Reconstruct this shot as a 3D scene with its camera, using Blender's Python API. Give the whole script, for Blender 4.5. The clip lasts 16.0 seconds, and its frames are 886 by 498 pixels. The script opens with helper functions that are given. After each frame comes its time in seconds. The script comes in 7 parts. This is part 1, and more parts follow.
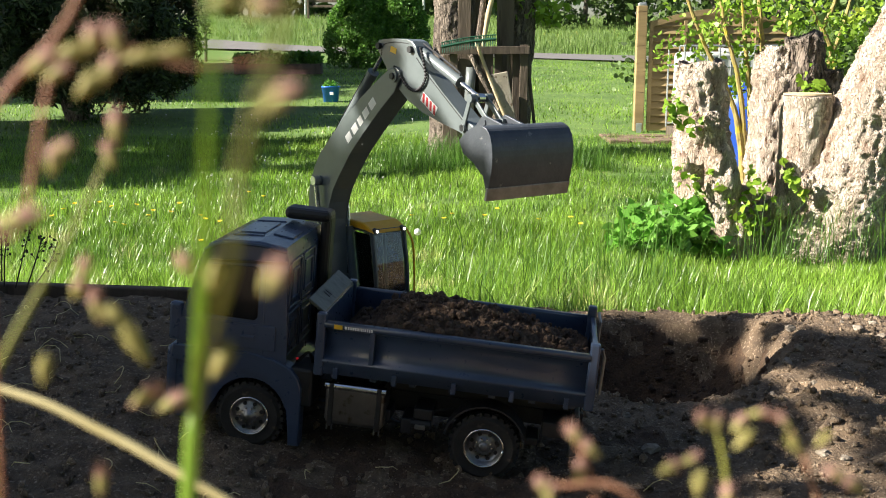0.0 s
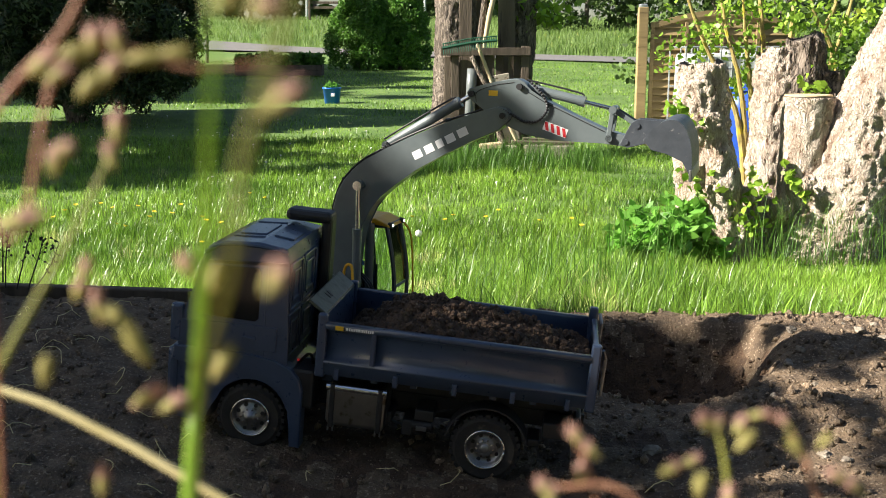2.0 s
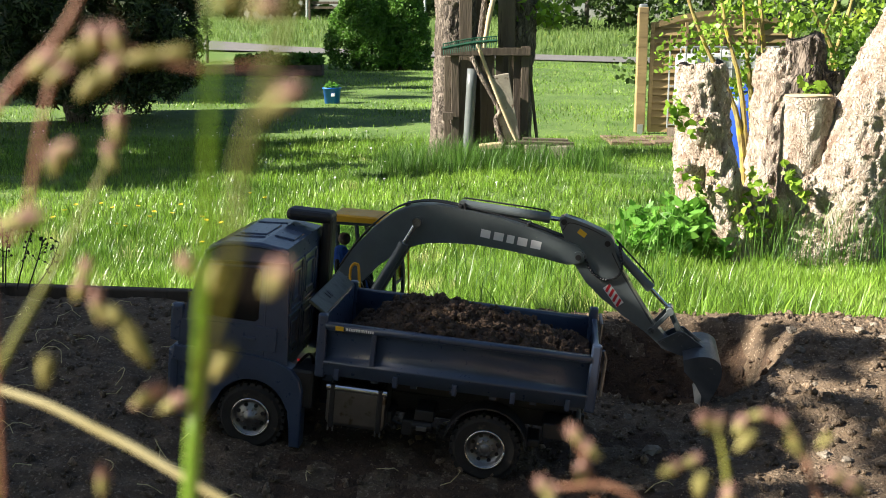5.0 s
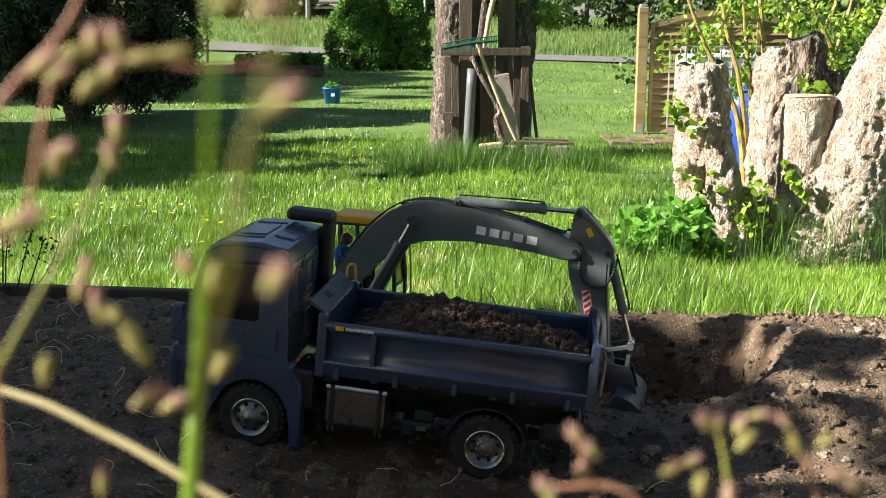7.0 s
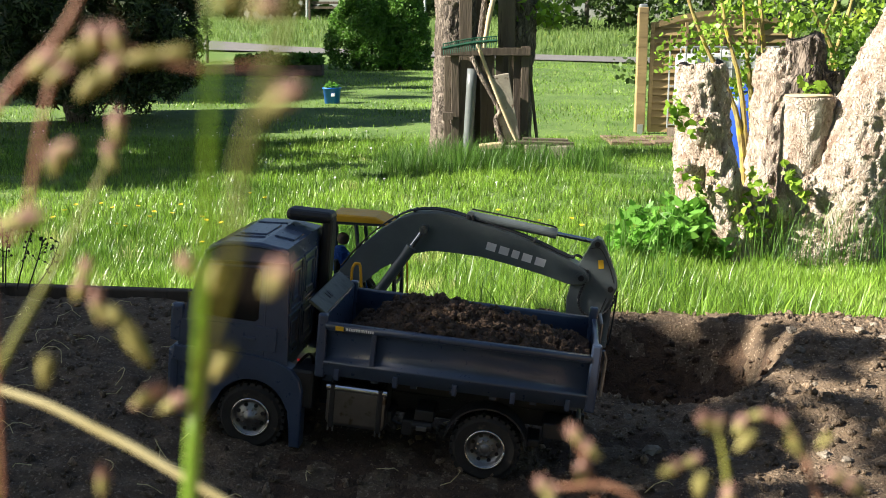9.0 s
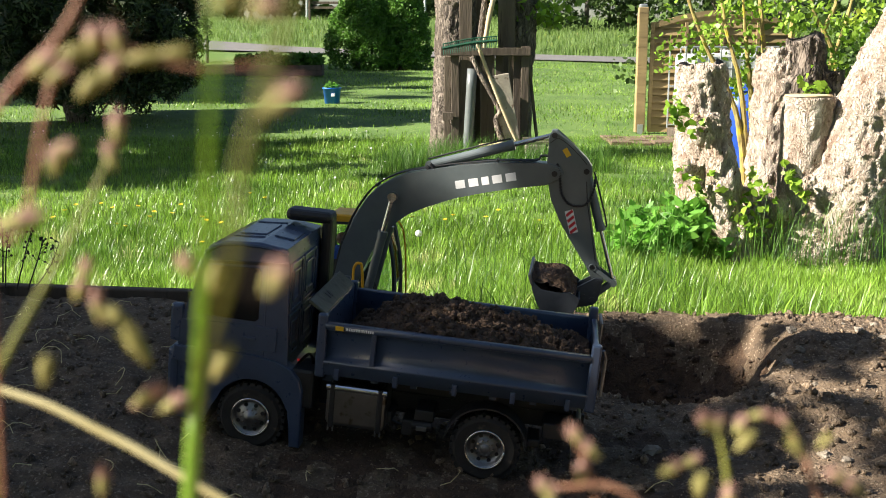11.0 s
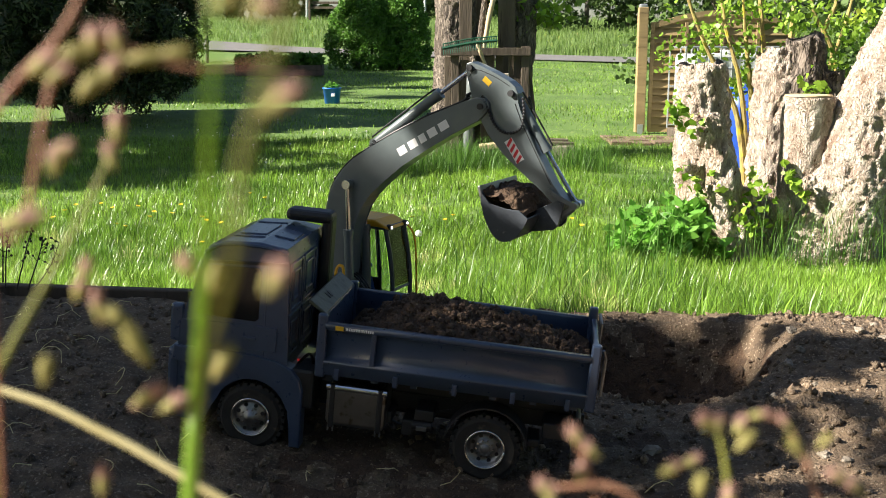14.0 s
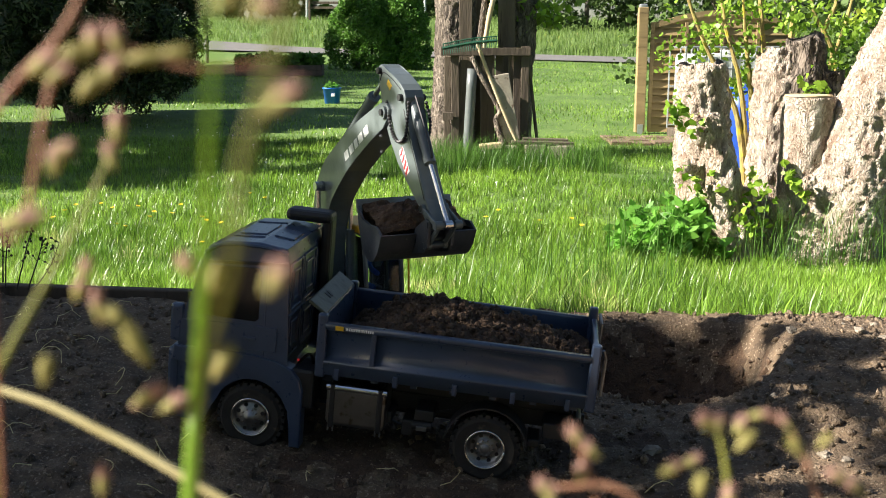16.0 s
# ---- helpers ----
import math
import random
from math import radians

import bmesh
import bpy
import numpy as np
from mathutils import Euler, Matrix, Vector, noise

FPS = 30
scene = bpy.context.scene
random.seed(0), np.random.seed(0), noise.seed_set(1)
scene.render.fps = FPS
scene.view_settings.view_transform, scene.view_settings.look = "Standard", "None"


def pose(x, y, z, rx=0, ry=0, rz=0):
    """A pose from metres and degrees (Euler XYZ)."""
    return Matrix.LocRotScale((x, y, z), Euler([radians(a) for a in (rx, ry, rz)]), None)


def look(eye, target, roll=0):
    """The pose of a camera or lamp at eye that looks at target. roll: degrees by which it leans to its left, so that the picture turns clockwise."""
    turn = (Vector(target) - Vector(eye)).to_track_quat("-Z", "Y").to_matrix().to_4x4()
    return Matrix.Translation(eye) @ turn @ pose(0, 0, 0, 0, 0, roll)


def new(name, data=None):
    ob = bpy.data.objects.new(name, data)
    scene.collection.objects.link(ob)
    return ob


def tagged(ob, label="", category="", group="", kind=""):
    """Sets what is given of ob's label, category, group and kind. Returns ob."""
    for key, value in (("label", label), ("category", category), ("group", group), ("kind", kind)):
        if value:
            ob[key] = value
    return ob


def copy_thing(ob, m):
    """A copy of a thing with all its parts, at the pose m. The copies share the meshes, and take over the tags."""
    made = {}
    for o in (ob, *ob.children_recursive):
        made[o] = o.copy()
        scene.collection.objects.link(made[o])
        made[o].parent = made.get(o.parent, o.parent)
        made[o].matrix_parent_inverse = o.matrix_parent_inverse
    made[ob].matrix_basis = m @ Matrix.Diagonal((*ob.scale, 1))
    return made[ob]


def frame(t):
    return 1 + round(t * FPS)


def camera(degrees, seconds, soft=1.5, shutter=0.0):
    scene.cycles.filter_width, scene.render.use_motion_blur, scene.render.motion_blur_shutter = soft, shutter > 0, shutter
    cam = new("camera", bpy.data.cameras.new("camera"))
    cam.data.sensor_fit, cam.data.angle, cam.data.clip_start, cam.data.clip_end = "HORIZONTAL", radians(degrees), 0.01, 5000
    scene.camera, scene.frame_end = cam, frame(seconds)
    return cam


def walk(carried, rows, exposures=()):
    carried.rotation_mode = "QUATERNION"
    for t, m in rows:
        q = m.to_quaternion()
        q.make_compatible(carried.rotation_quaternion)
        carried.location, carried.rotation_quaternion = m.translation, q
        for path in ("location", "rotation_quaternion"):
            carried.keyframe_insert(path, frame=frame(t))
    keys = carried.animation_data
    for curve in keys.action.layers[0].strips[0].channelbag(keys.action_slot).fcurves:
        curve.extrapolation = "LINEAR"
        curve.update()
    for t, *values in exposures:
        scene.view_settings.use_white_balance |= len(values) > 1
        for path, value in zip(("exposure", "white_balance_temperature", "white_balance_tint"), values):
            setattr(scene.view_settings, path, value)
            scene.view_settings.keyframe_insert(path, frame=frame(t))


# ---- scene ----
# ------------------------------------------------------------- camera
cam = camera(47, 16.0, soft=0.55)
cam.data.dof.use_dof = True
cam.data.dof.focus_distance = 2.3
cam.data.dof.aperture_fstop = 24.0
walk(cam, [(0.0, pose(0, 0, 1.12, 78.72, 0, -0.065)), (0.7, pose(0, 0, 1.12, 78.755, 0, -0.04)),
           (1.6, pose(0, 0, 1.12, 78.785, 0, -0.01)), (2.6, pose(0, 0, 1.12, 78.80, 0, 0.0)),
           (16.0, pose(0, 0, 1.12, 78.80, 0, 0.0))],
     exposures=[(0.0, 1.78, 6500, 10), (16.0, 1.78, 6500, 10)])

# ------------------------------------------------------------- light
SUN_EL = radians(32)
SUN_FROM = Vector((-0.985 * math.cos(SUN_EL), -0.172 * math.cos(SUN_EL), math.sin(SUN_EL)))
world = bpy.data.worlds.new("sky")
scene.world = world
world.use_nodes = True
wn = world.node_tree.nodes
sky = wn.new("ShaderNodeTexSky")
sky.sky_type = 'NISHITA'
sky.sun_disc = False
sky.sun_elevation = SUN_EL
sky.sun_rotation = math.atan2(SUN_FROM.x, SUN_FROM.y)
wn["Background"].inputs[1].default_value = 0.034
world.node_tree.links.new(sky.outputs[0], wn["Background"].inputs[0])
sun = new("sun", bpy.data.lights.new("sun", 'SUN'))
sun.data.energy = 5.0
sun.data.angle = radians(0.6)
sun.data.color = (1.0, 0.93, 0.82)
sun.matrix_world = look(SUN_FROM * 50, (0, 0, 0))


# ------------------------------------------------------------- materials
def material(name, c1, c2, scale=20.0, rough=0.6, metal=0.0, bump=0.0, bump_scale=0.0, spots=None, spot_scale=60.0,
             spot_at=0.62, island=0.0, clear=0.0, coat=0.0, stretch=(1, 1, 1), object_vary=0.0, relief=0.01, crack=0.0, crack_darken=0.7):
    """Two tones at one scale, spots at a finer one, relief, and variation per piece."""
    m = bpy.data.materials.new(name)
    m.use_nodes = True
    nt = m.node_tree
    n, ln = nt.nodes, nt.links
    b = n["Principled BSDF"]
    tc = n.new("ShaderNodeTexCoord")
    mp = n.new("ShaderNodeMapping")
    mp.inputs["Scale"].default_value = stretch
    ln.new(tc.outputs["Object"], mp.inputs[0])
    n1 = n.new("ShaderNodeTexNoise")
    n1.inputs["Scale"].default_value = scale
    n1.inputs["Detail"].default_value = 6
    n1.inputs["Roughness"].default_value = 0.65
    ln.new(mp.outputs[0], n1.inputs["Vector"])
    r = n.new("ShaderNodeValToRGB")
    r.color_ramp.elements[0].position, r.color_ramp.elements[1].position = 0.33, 0.67
    r.color_ramp.elements[0].color, r.color_ramp.elements[1].color = (*c1, 1), (*c2, 1)
    ln.new(n1.outputs["Fac"], r.inputs[0])
    col = r.outputs[0]
    n2 = n.new("ShaderNodeTexNoise")
    n2.inputs["Scale"].default_value = spot_scale
    n2.inputs["Detail"].default_value = 5
    ln.new(mp.outputs[0], n2.inputs["Vector"])
    if spots:
        k = n.new("ShaderNodeMapRange")
        k.inputs[1].default_value, k.inputs[2].default_value = spot_at, spot_at + 0.08
        ln.new(n2.outputs["Fac"], k.inputs[0])
        mx = n.new("ShaderNodeMixRGB")
        mx.inputs[2].default_value = (*spots, 1)
        ln.new(k.outputs[0], mx.inputs[0])
        ln.new(col, mx.inputs[1])
        col = mx.outputs[0]
    for amount, node, out in ((island, "ShaderNodeNewGeometry", "Random Per Island"), (object_vary, "ShaderNodeObjectInfo", "Random")):
        if amount:
            g = n.new(node)
            k = n.new("ShaderNodeMapRange")
            k.inputs[3].default_value, k.inputs[4].default_value = 1 - amount, 1 + amount
            ln.new(g.outputs[out], k.inputs[0])
            h = n.new("ShaderNodeHueSaturation")
            ln.new(k.outputs[0], h.inputs["Value"])
            ln.new(col, h.inputs["Color"])
            col = h.outputs[0]
    edge = None
    if crack:
        warp = n.new("ShaderNodeTexNoise")
        warp.inputs["Scale"].default_value = crack * 0.8
        warp.inputs["Detail"].default_value = 4
        ln.new(mp.outputs[0], warp.inputs["Vector"])
        add = n.new("ShaderNodeMixRGB")
        add.blend_type = 'ADD'
        add.inputs[0].default_value = 5.0 / crack
        ln.new(mp.outputs[0], add.inputs[1])
        ln.new(warp.outputs["Color"], add.inputs[2])
        vo = n.new("ShaderNodeTexVoronoi")
        vo.feature = 'DISTANCE_TO_EDGE'
        vo.inputs["Scale"].default_value = crack
        ln.new(add.outputs[0], vo.inputs["Vector"])
        k = n.new("ShaderNodeMapRange")
        k.inputs[1].default_value, k.inputs[2].default_value = 0.0, 0.2
        ln.new(vo.outputs["Distance"], k.inputs[0])
        edge = k.outputs[0]
        # the base colour is darkened along the crack lines
        dk = n.new("ShaderNodeMapRange")
        dk.inputs[3].default_value, dk.inputs[4].default_value = 1 - crack_darken, 1.0
        ln.new(edge, dk.inputs[0])
        h = n.new("ShaderNodeHueSaturation")
        ln.new(dk.outputs[0], h.inputs["Value"])
        ln.new(col, h.inputs["Color"])
        col = h.outputs[0]
    ln.new(col, b.inputs["Base Color"])
    b.inputs["Metallic"].default_value = metal
    b.inputs["Coat Weight"].default_value = coat
    rr = n.new("ShaderNodeMapRange")
    rr.inputs[3].default_value, rr.inputs[4].default_value = max(rough - 0.1, 0.03), min(rough + 0.12, 1)
    ln.new(n2.outputs["Fac"], rr.inputs[0])
    ln.new(rr.outputs[0], b.inputs["Roughness"])
    if bump:
        bp = n.new("ShaderNodeBump")
        bp.inputs["Strength"].default_value = bump
        bp.inputs["Distance"].default_value = relief
        n3 = n.new("ShaderNodeTexNoise")
        n3.inputs["Scale"].default_value = bump_scale or spot_scale
        n3.inputs["Detail"].default_value = 7
        ln.new(mp.outputs[0], n3.inputs["Vector"])
        if edge:
            sm = n.new("ShaderNodeMath")
            sm.operation = 'ADD'
            ln.new(n3.outputs["Fac"], sm.inputs[0])
            ln.new(edge, sm.inputs[1])
            ln.new(sm.outputs[0], bp.inputs["Height"])
        else:
            ln.new(n3.outputs["Fac"], bp.inputs["Height"])
        ln.new(bp.outputs[0], b.inputs["Normal"])
    if clear:
        t = n.new("ShaderNodeBsdfTranslucent")
        ln.new(col, t.inputs[0])
        ms = n.new("ShaderNodeMixShader")
        ms.inputs[0].default_value = clear
        ln.new(b.outputs[0], ms.inputs[1])
        ln.new(t.outputs[0], ms.inputs[2])
        ln.new(ms.outputs[0], n["Material Output"].inputs[0])
    return m


def glow(name, colour, strength):
    m = bpy.data.materials.new(name)
    m.use_nodes = True
    b = m.node_tree.nodes["Principled BSDF"]
    b.inputs["Base Color"].default_value = (*colour, 1)
    b.inputs["Emission Color"].default_value = (*colour, 1)
    b.inputs["Emission Strength"].default_value = strength
    return m


def clear_glass(name):
    m = bpy.data.materials.new(name)
    m.use_nodes = True
    n, ln = m.node_tree.nodes, m.node_tree.links
    t = n.new("ShaderNodeBsdfTransparent")
    t.inputs[0].default_value = (0.85, 0.9, 0.9, 1)
    gl = n.new("ShaderNodeBsdfGlossy")
    gl.inputs["Roughness"].default_value = 0.05
    fr = n.new("ShaderNodeFresnel")
    ms = n.new("ShaderNodeMixShader")
    ln.new(fr.outputs[0], ms.inputs[0])
    ln.new(t.outputs[0], ms.inputs[1])
    ln.new(gl.outputs[0], ms.inputs[2])
    ln.new(ms.outputs[0], n["Material Output"].inputs[0])
    return m


NAVY = material("navy_paint", (0.036, 0.055, 0.1), (0.046, 0.068, 0.12), 30, 0.3, 0, 0.02, 300, (0.075, 0.08, 0.09), 140, 0.75, coat=0.3)
GREY = material("machine_grey_paint", (0.095, 0.115, 0.12), (0.118, 0.14, 0.145), 25, 0.34, 0, 0.02, 300, (0.17, 0.19, 0.18), 120, 0.7, coat=0.3)
BUCKET_M = material("bucket_steel", (0.05, 0.058, 0.07), (0.075, 0.085, 0.1), 35, 0.4, 0.3, 0.05, 200, (0.2, 0.2, 0.2), 90, 0.66)
BLACK = material("black_plastic", (0.012, 0.012, 0.013), (0.02, 0.02, 0.022), 40, 0.5, 0, 0.03, 200)
RUBBER = material("tyre_rubber", (0.014, 0.013, 0.012), (0.03, 0.027, 0.024), 40, 0.85, 0, 0.1, 300, (0.08, 0.06, 0.045), 70, 0.6)
CHROME = material("polished_chrome", (0.6, 0.6, 0.6), (0.75, 0.75, 0.74), 50, 0.2, 1.0, 0.02, 200, (0.2, 0.18, 0.15), 80, 0.68)
TANK_M = material("tank_steel", (0.2, 0.2, 0.2), (0.32, 0.32, 0.31), 20, 0.32, 1.0, 0.03, 200, (0.12, 0.1, 0.08), 60, 0.6)
STEEL = material("dull_steel", (0.18, 0.18, 0.18), (0.3, 0.3, 0.3), 40, 0.4, 0.9, 0.05, 150)
YELLOW = material("yellow_paint", (0.72, 0.36, 0.012), (0.8, 0.44, 0.02), 30, 0.4, 0, 0.03, 200, (0.3, 0.18, 0.05), 70, 0.7)
WHITE = material("white_print", (0.75, 0.75, 0.74), (0.8, 0.8, 0.8), 60, 0.4)
RED = material("red_print", (0.5, 0.02, 0.03), (0.6, 0.03, 0.04), 60, 0.4)
STICKER = material("yellow_sticker", (0.75, 0.45, 0.02), (0.8, 0.5, 0.03), 60, 0.4)
HEAD_LAMP = glow("lamp_white", (1, 1, 0.95), 1.2)
TAIL_RED = glow("tail_red", (0.6, 0.02, 0.03), 0.1)
RIM_DARK = material("dull_rim_metal", (0.2, 0.2, 0.2), (0.34, 0.34, 0.34), 60, 0.34, 0.9, 0.03, 200, (0.08, 0.065, 0.05), 80, 0.62)
# Lip colour holds the dim green reflection of foliage, plus darker spots.
LIP_M = material("olive_reflection_paint", (0.03, 0.034, 0.022), (0.048, 0.052, 0.033), 40, 0.42, 0, 0.05, 200, (0.02, 0.017, 0.012), 90, 0.6)
GLASS = clear_glass("cab_glass")
TINTED = material("tinted_glass", (0.006, 0.007, 0.008), (0.01, 0.011, 0.012), 20, 0.06)
BLUE_CLOTH = material("blue_overall", (0.02, 0.08, 0.4), (0.03, 0.11, 0.5), 60, 0.8, 0, 0.1, 200)
SOIL = material("dry_soil", (0.07, 0.046, 0.028), (0.19, 0.132, 0.08), 26, 0.95, 0, 1.0, 260, (0.3, 0.23, 0.16), 210, 0.58, relief=0.006)
DAMP_SOIL = material("damp_dug_soil", (0.046, 0.026, 0.014), (0.105, 0.062, 0.034), 45, 0.95, 0, 1.0, 260, (0.17, 0.115, 0.07), 230, 0.64, relief=0.006)
CLOD = material("soil_clod", (0.1, 0.068, 0.042), (0.27, 0.195, 0.125), 120, 0.95, 0, 0.8, 420, (0.33, 0.27, 0.2), 260, 0.58, island=0.5)
DAMP_CLOD = material("damp_soil_clod", (0.05, 0.029, 0.017), (0.11, 0.068, 0.041), 90, 0.95, 0, 0.6, 300, (0.17, 0.12, 0.08), 160, 0.62, island=0.5)
STONE = material("field_stone", (0.17, 0.14, 0.105), (0.29, 0.25, 0.2), 40, 0.9, 0, 0.5, 200, (0.1, 0.08, 0.06), 90, 0.58, object_vary=0.25)
LAWN = material("lawn_ground", (0.05, 0.105, 0.014), (0.11, 0.19, 0.03), 0.9, 0.95, 0, 0.8, 45, (0.2, 0.25, 0.07), 14, 0.6)
BLADE = material("grass_blade", (0.07, 0.165, 0.014), (0.25, 0.4, 0.05), 0.9, 0.33, 0, 0, 0, (0.5, 0.5, 0.2), 3, 0.63, island=0.7, clear=0.42)
DARK_BLADE = material("tall_grass_blade", (0.05, 0.13, 0.017), (0.12, 0.24, 0.035), 3, 0.42, 0, 0, 0, island=0.45, clear=0.4)
MEADOW_BLADE = material("meadow_blade", (0.09, 0.16, 0.032), (0.18, 0.27, 0.06), 0.4, 0.6, 0, 0, 0, (0.5, 0.45, 0.12), 2, 0.66, island=0.35, clear=0.4)
ASPHALT = material("road_asphalt", (0.11, 0.105, 0.1), (0.15, 0.145, 0.14), 3, 0.9, 0, 0.2, 40)
BARK = material("old_bark", (0.12, 0.09, 0.07), (0.32, 0.265, 0.21), 14, 0.9, 0, 1.0, 70, (0.06, 0.045, 0.035), 34, 0.58, stretch=(1, 1, 0.3), relief=0.016, crack=20, crack_darken=0.5)
STUMP_M = material("bleached_stump_wood", (0.4, 0.28, 0.2), (0.78, 0.68, 0.57), 13, 0.85, 0, 1.0, 90, (0.22, 0.12, 0.07), 48, 0.61, stretch=(1, 1, 0.45), relief=0.012, crack=36, crack_darken=0.2)
CUT_WOOD = material("cut_wood", (0.42, 0.31, 0.18), (0.58, 0.46, 0.3), 10, 0.8, 0, 0.5, 30, (0.25, 0.16, 0.09), 20, 0.62, stretch=(1, 1, 0.3))
PLANK = material("weathered_plank", (0.06, 0.045, 0.032), (0.13, 0.1, 0.072), 9, 0.85, 0, 0.5, 60, (0.035, 0.027, 0.02), 25, 0.6, stretch=(1, 1, 0.12), object_vary=0.35)
FENCE_M = material("stained_fence_slat", (0.2, 0.14, 0.062), (0.33, 0.24, 0.11), 6, 0.75, 0, 0.3, 40, (0.1, 0.062, 0.028), 25, 0.64, stretch=(0.15, 1, 1), object_vary=0.2)
TUBE_GREY = material("machine_grey_paint", (0.105, 0.12, 0.12), (0.13, 0.145, 0.145), 25, 0.36, 0, 0.02, 300, (0.18, 0.19, 0.18), 120, 0.7, coat=0.25)
GREEN_PLASTIC = material("green_plastic", (0.01, 0.06, 0.035), (0.015, 0.09, 0.05), 20, 0.5)
BLUE_PLASTIC = material("blue_plastic", (0.015, 0.14, 0.62), (0.02, 0.17, 0.7), 10, 0.4)
BARREL_BLUE = material("blue_barrel_plastic", (0.012, 0.05, 0.3), (0.016, 0.07, 0.38), 10, 0.4)
TANK_WHITE = material("translucent_tank", (0.5, 0.52, 0.5), (0.62, 0.64, 0.62), 4, 0.5, 0, 0, 0, clear=0.3)
GALVANISED = material("galvanised_tube", (0.35, 0.38, 0.39), (0.48, 0.5, 0.51), 15, 0.45, 0.7)
CONCRETE = material("old_concrete", (0.22, 0.19, 0.15), (0.34, 0.3, 0.24), 7, 0.9, 0, 0.4, 50, (0.14, 0.1, 0.07), 20, 0.6, object_vary=0.2)
LEAF = material("fresh_leaf", (0.14, 0.27, 0.025), (0.3, 0.45, 0.05), 4, 0.42, 0, 0, 0, (0.42, 0.46, 0.05), 2, 0.64, island=0.4, clear=0.45)
SHRUB_LEAF = material("shrub_leaf", (0.1, 0.27, 0.035), (0.2, 0.43, 0.065), 5, 0.42, 0, 0, 0, island=0.35, clear=0.4)
FIR_LEAF = material("conifer_spray", (0.024, 0.042, 0.012), (0.05, 0.078, 0.022), 3, 0.6, 0, 0, 0, (0.12, 0.09, 0.035), 1.5, 0.58, island=0.5, clear=0.1)
BUSH_LEAF = material("clipped_bush_leaf", (0.05, 0.14, 0.014), (0.12, 0.26, 0.03), 2, 0.5, 0, 0, 0, island=0.45, clear=0.3)
FAR_LEAF = material("distant_leaf", (0.045, 0.085, 0.02), (0.1, 0.16, 0.035), 0.5, 0.6, 0, 0, 0, island=0.4, clear=0.3)
TWIG = material("mossy_twig", (0.2, 0.15, 0.05), (0.36, 0.29, 0.09), 15, 0.8, 0, 0.3, 60, (0.42, 0.34, 0.03), 12, 0.58)
STEM_GREEN = material("fresh_grass_stem", (0.19, 0.36, 0.03), (0.33, 0.47, 0.06), 30, 0.4, 0, 0, 0, clear=0.45)
STEM_OLIVE = material("ripe_grass_stem", (0.24, 0.25, 0.05), (0.36, 0.34, 0.09), 30, 0.5, 0, 0, 0, clear=0.4)
STEM_STRAW = material("straw_stem", (0.62, 0.52, 0.24), (0.76, 0.67, 0.38), 60, 0.45, 0, 0, 0, clear=0.2)
STEM_BROWN = material("brown_grass_stem", (0.36, 0.17, 0.1), (0.5, 0.27, 0.17), 40, 0.55, 0, 0, 0, clear=0.35)
SPIKE_PINK = material("pink_spikelet", (0.44, 0.24, 0.19), (0.68, 0.47, 0.39), 400, 0.6, 0, 0, 0, (0.52, 0.48, 0.18), 260, 0.5, clear=0.45)
SPIKE_OLIVE = material("olive_spikelet", (0.3, 0.28, 0.08), (0.48, 0.42, 0.16), 90, 0.6, 0, 0, 0, clear=0.45)
DANDELION = material("yellow_petal", (0.75, 0.5, 0.01), (0.8, 0.58, 0.02), 50, 0.6)
CLOCK = material("white_seed_head", (0.7, 0.7, 0.68), (0.8, 0.8, 0.78), 50, 0.8, clear=0.4)


# ------------------------------------------------------------- mesh helpers
def obj(name, bm, mat, parent=None, label="", smooth=False):
    me = bpy.data.meshes.new(name)
    bmesh.ops.recalc_face_normals(bm, faces=bm.faces)
    bm.to_mesh(me)
    bm.free()
    me.materials.append(mat)
    if smooth:
        me.shade_smooth()
    ob = new(name, me)
    if parent:
        ob.parent = parent
    return tagged(ob, label)


def part(name, bm, mat, parent, label="", smooth=False):
    return obj(name, bm, mat, parent, label, smooth)


def raw(name, verts, faces, mat, parent=None, label="", smooth=False):
    me = bpy.data.meshes.new(name)
    verts = np.asarray(verts, dtype=np.float32)
    faces = np.asarray(faces, dtype=np.int32)
    k = faces.shape[1]
    me.vertices.add(len(verts))
    me.vertices.foreach_set("co", verts.ravel())
    me.loops.add(faces.size)
    me.loops.foreach_set("vertex_index", faces.ravel())
    me.polygons.add(len(faces))
    me.polygons.foreach_set("loop_start", np.arange(0, faces.size, k, dtype=np.int32))
    me.update(calc_edges=True)
    me.materials.append(mat)
    if smooth:
        me.shade_smooth()
    ob = new(name, me)
    if parent:
        ob.parent = parent
    return tagged(ob, label)


def thing(name, m, label, category, group="", kind=""):
    ob = new(name)
    ob.empty_display_size = 0.05
    ob.matrix_basis = m
    return tagged(ob, label, category, group, kind)


def box(bm, c, s, bevel=0.0, m=None):
    r = bmesh.ops.create_cube(bm, size=1)
    vs = r["verts"]
    bmesh.ops.scale(bm, vec=s, verts=vs)
    if bevel:
        es = list({e for v in vs for e in v.link_edges})
        r = bmesh.ops.bevel(bm, geom=es, offset=bevel, segments=2, profile=0.5, affect='EDGES')
        vs = list({v for f in r["faces"] for v in f.verts} | {v for v in vs if v.is_valid})
    bmesh.ops.transform(bm, matrix=Matrix.Translation(c) @ (m or Matrix()), verts=vs)
    return vs


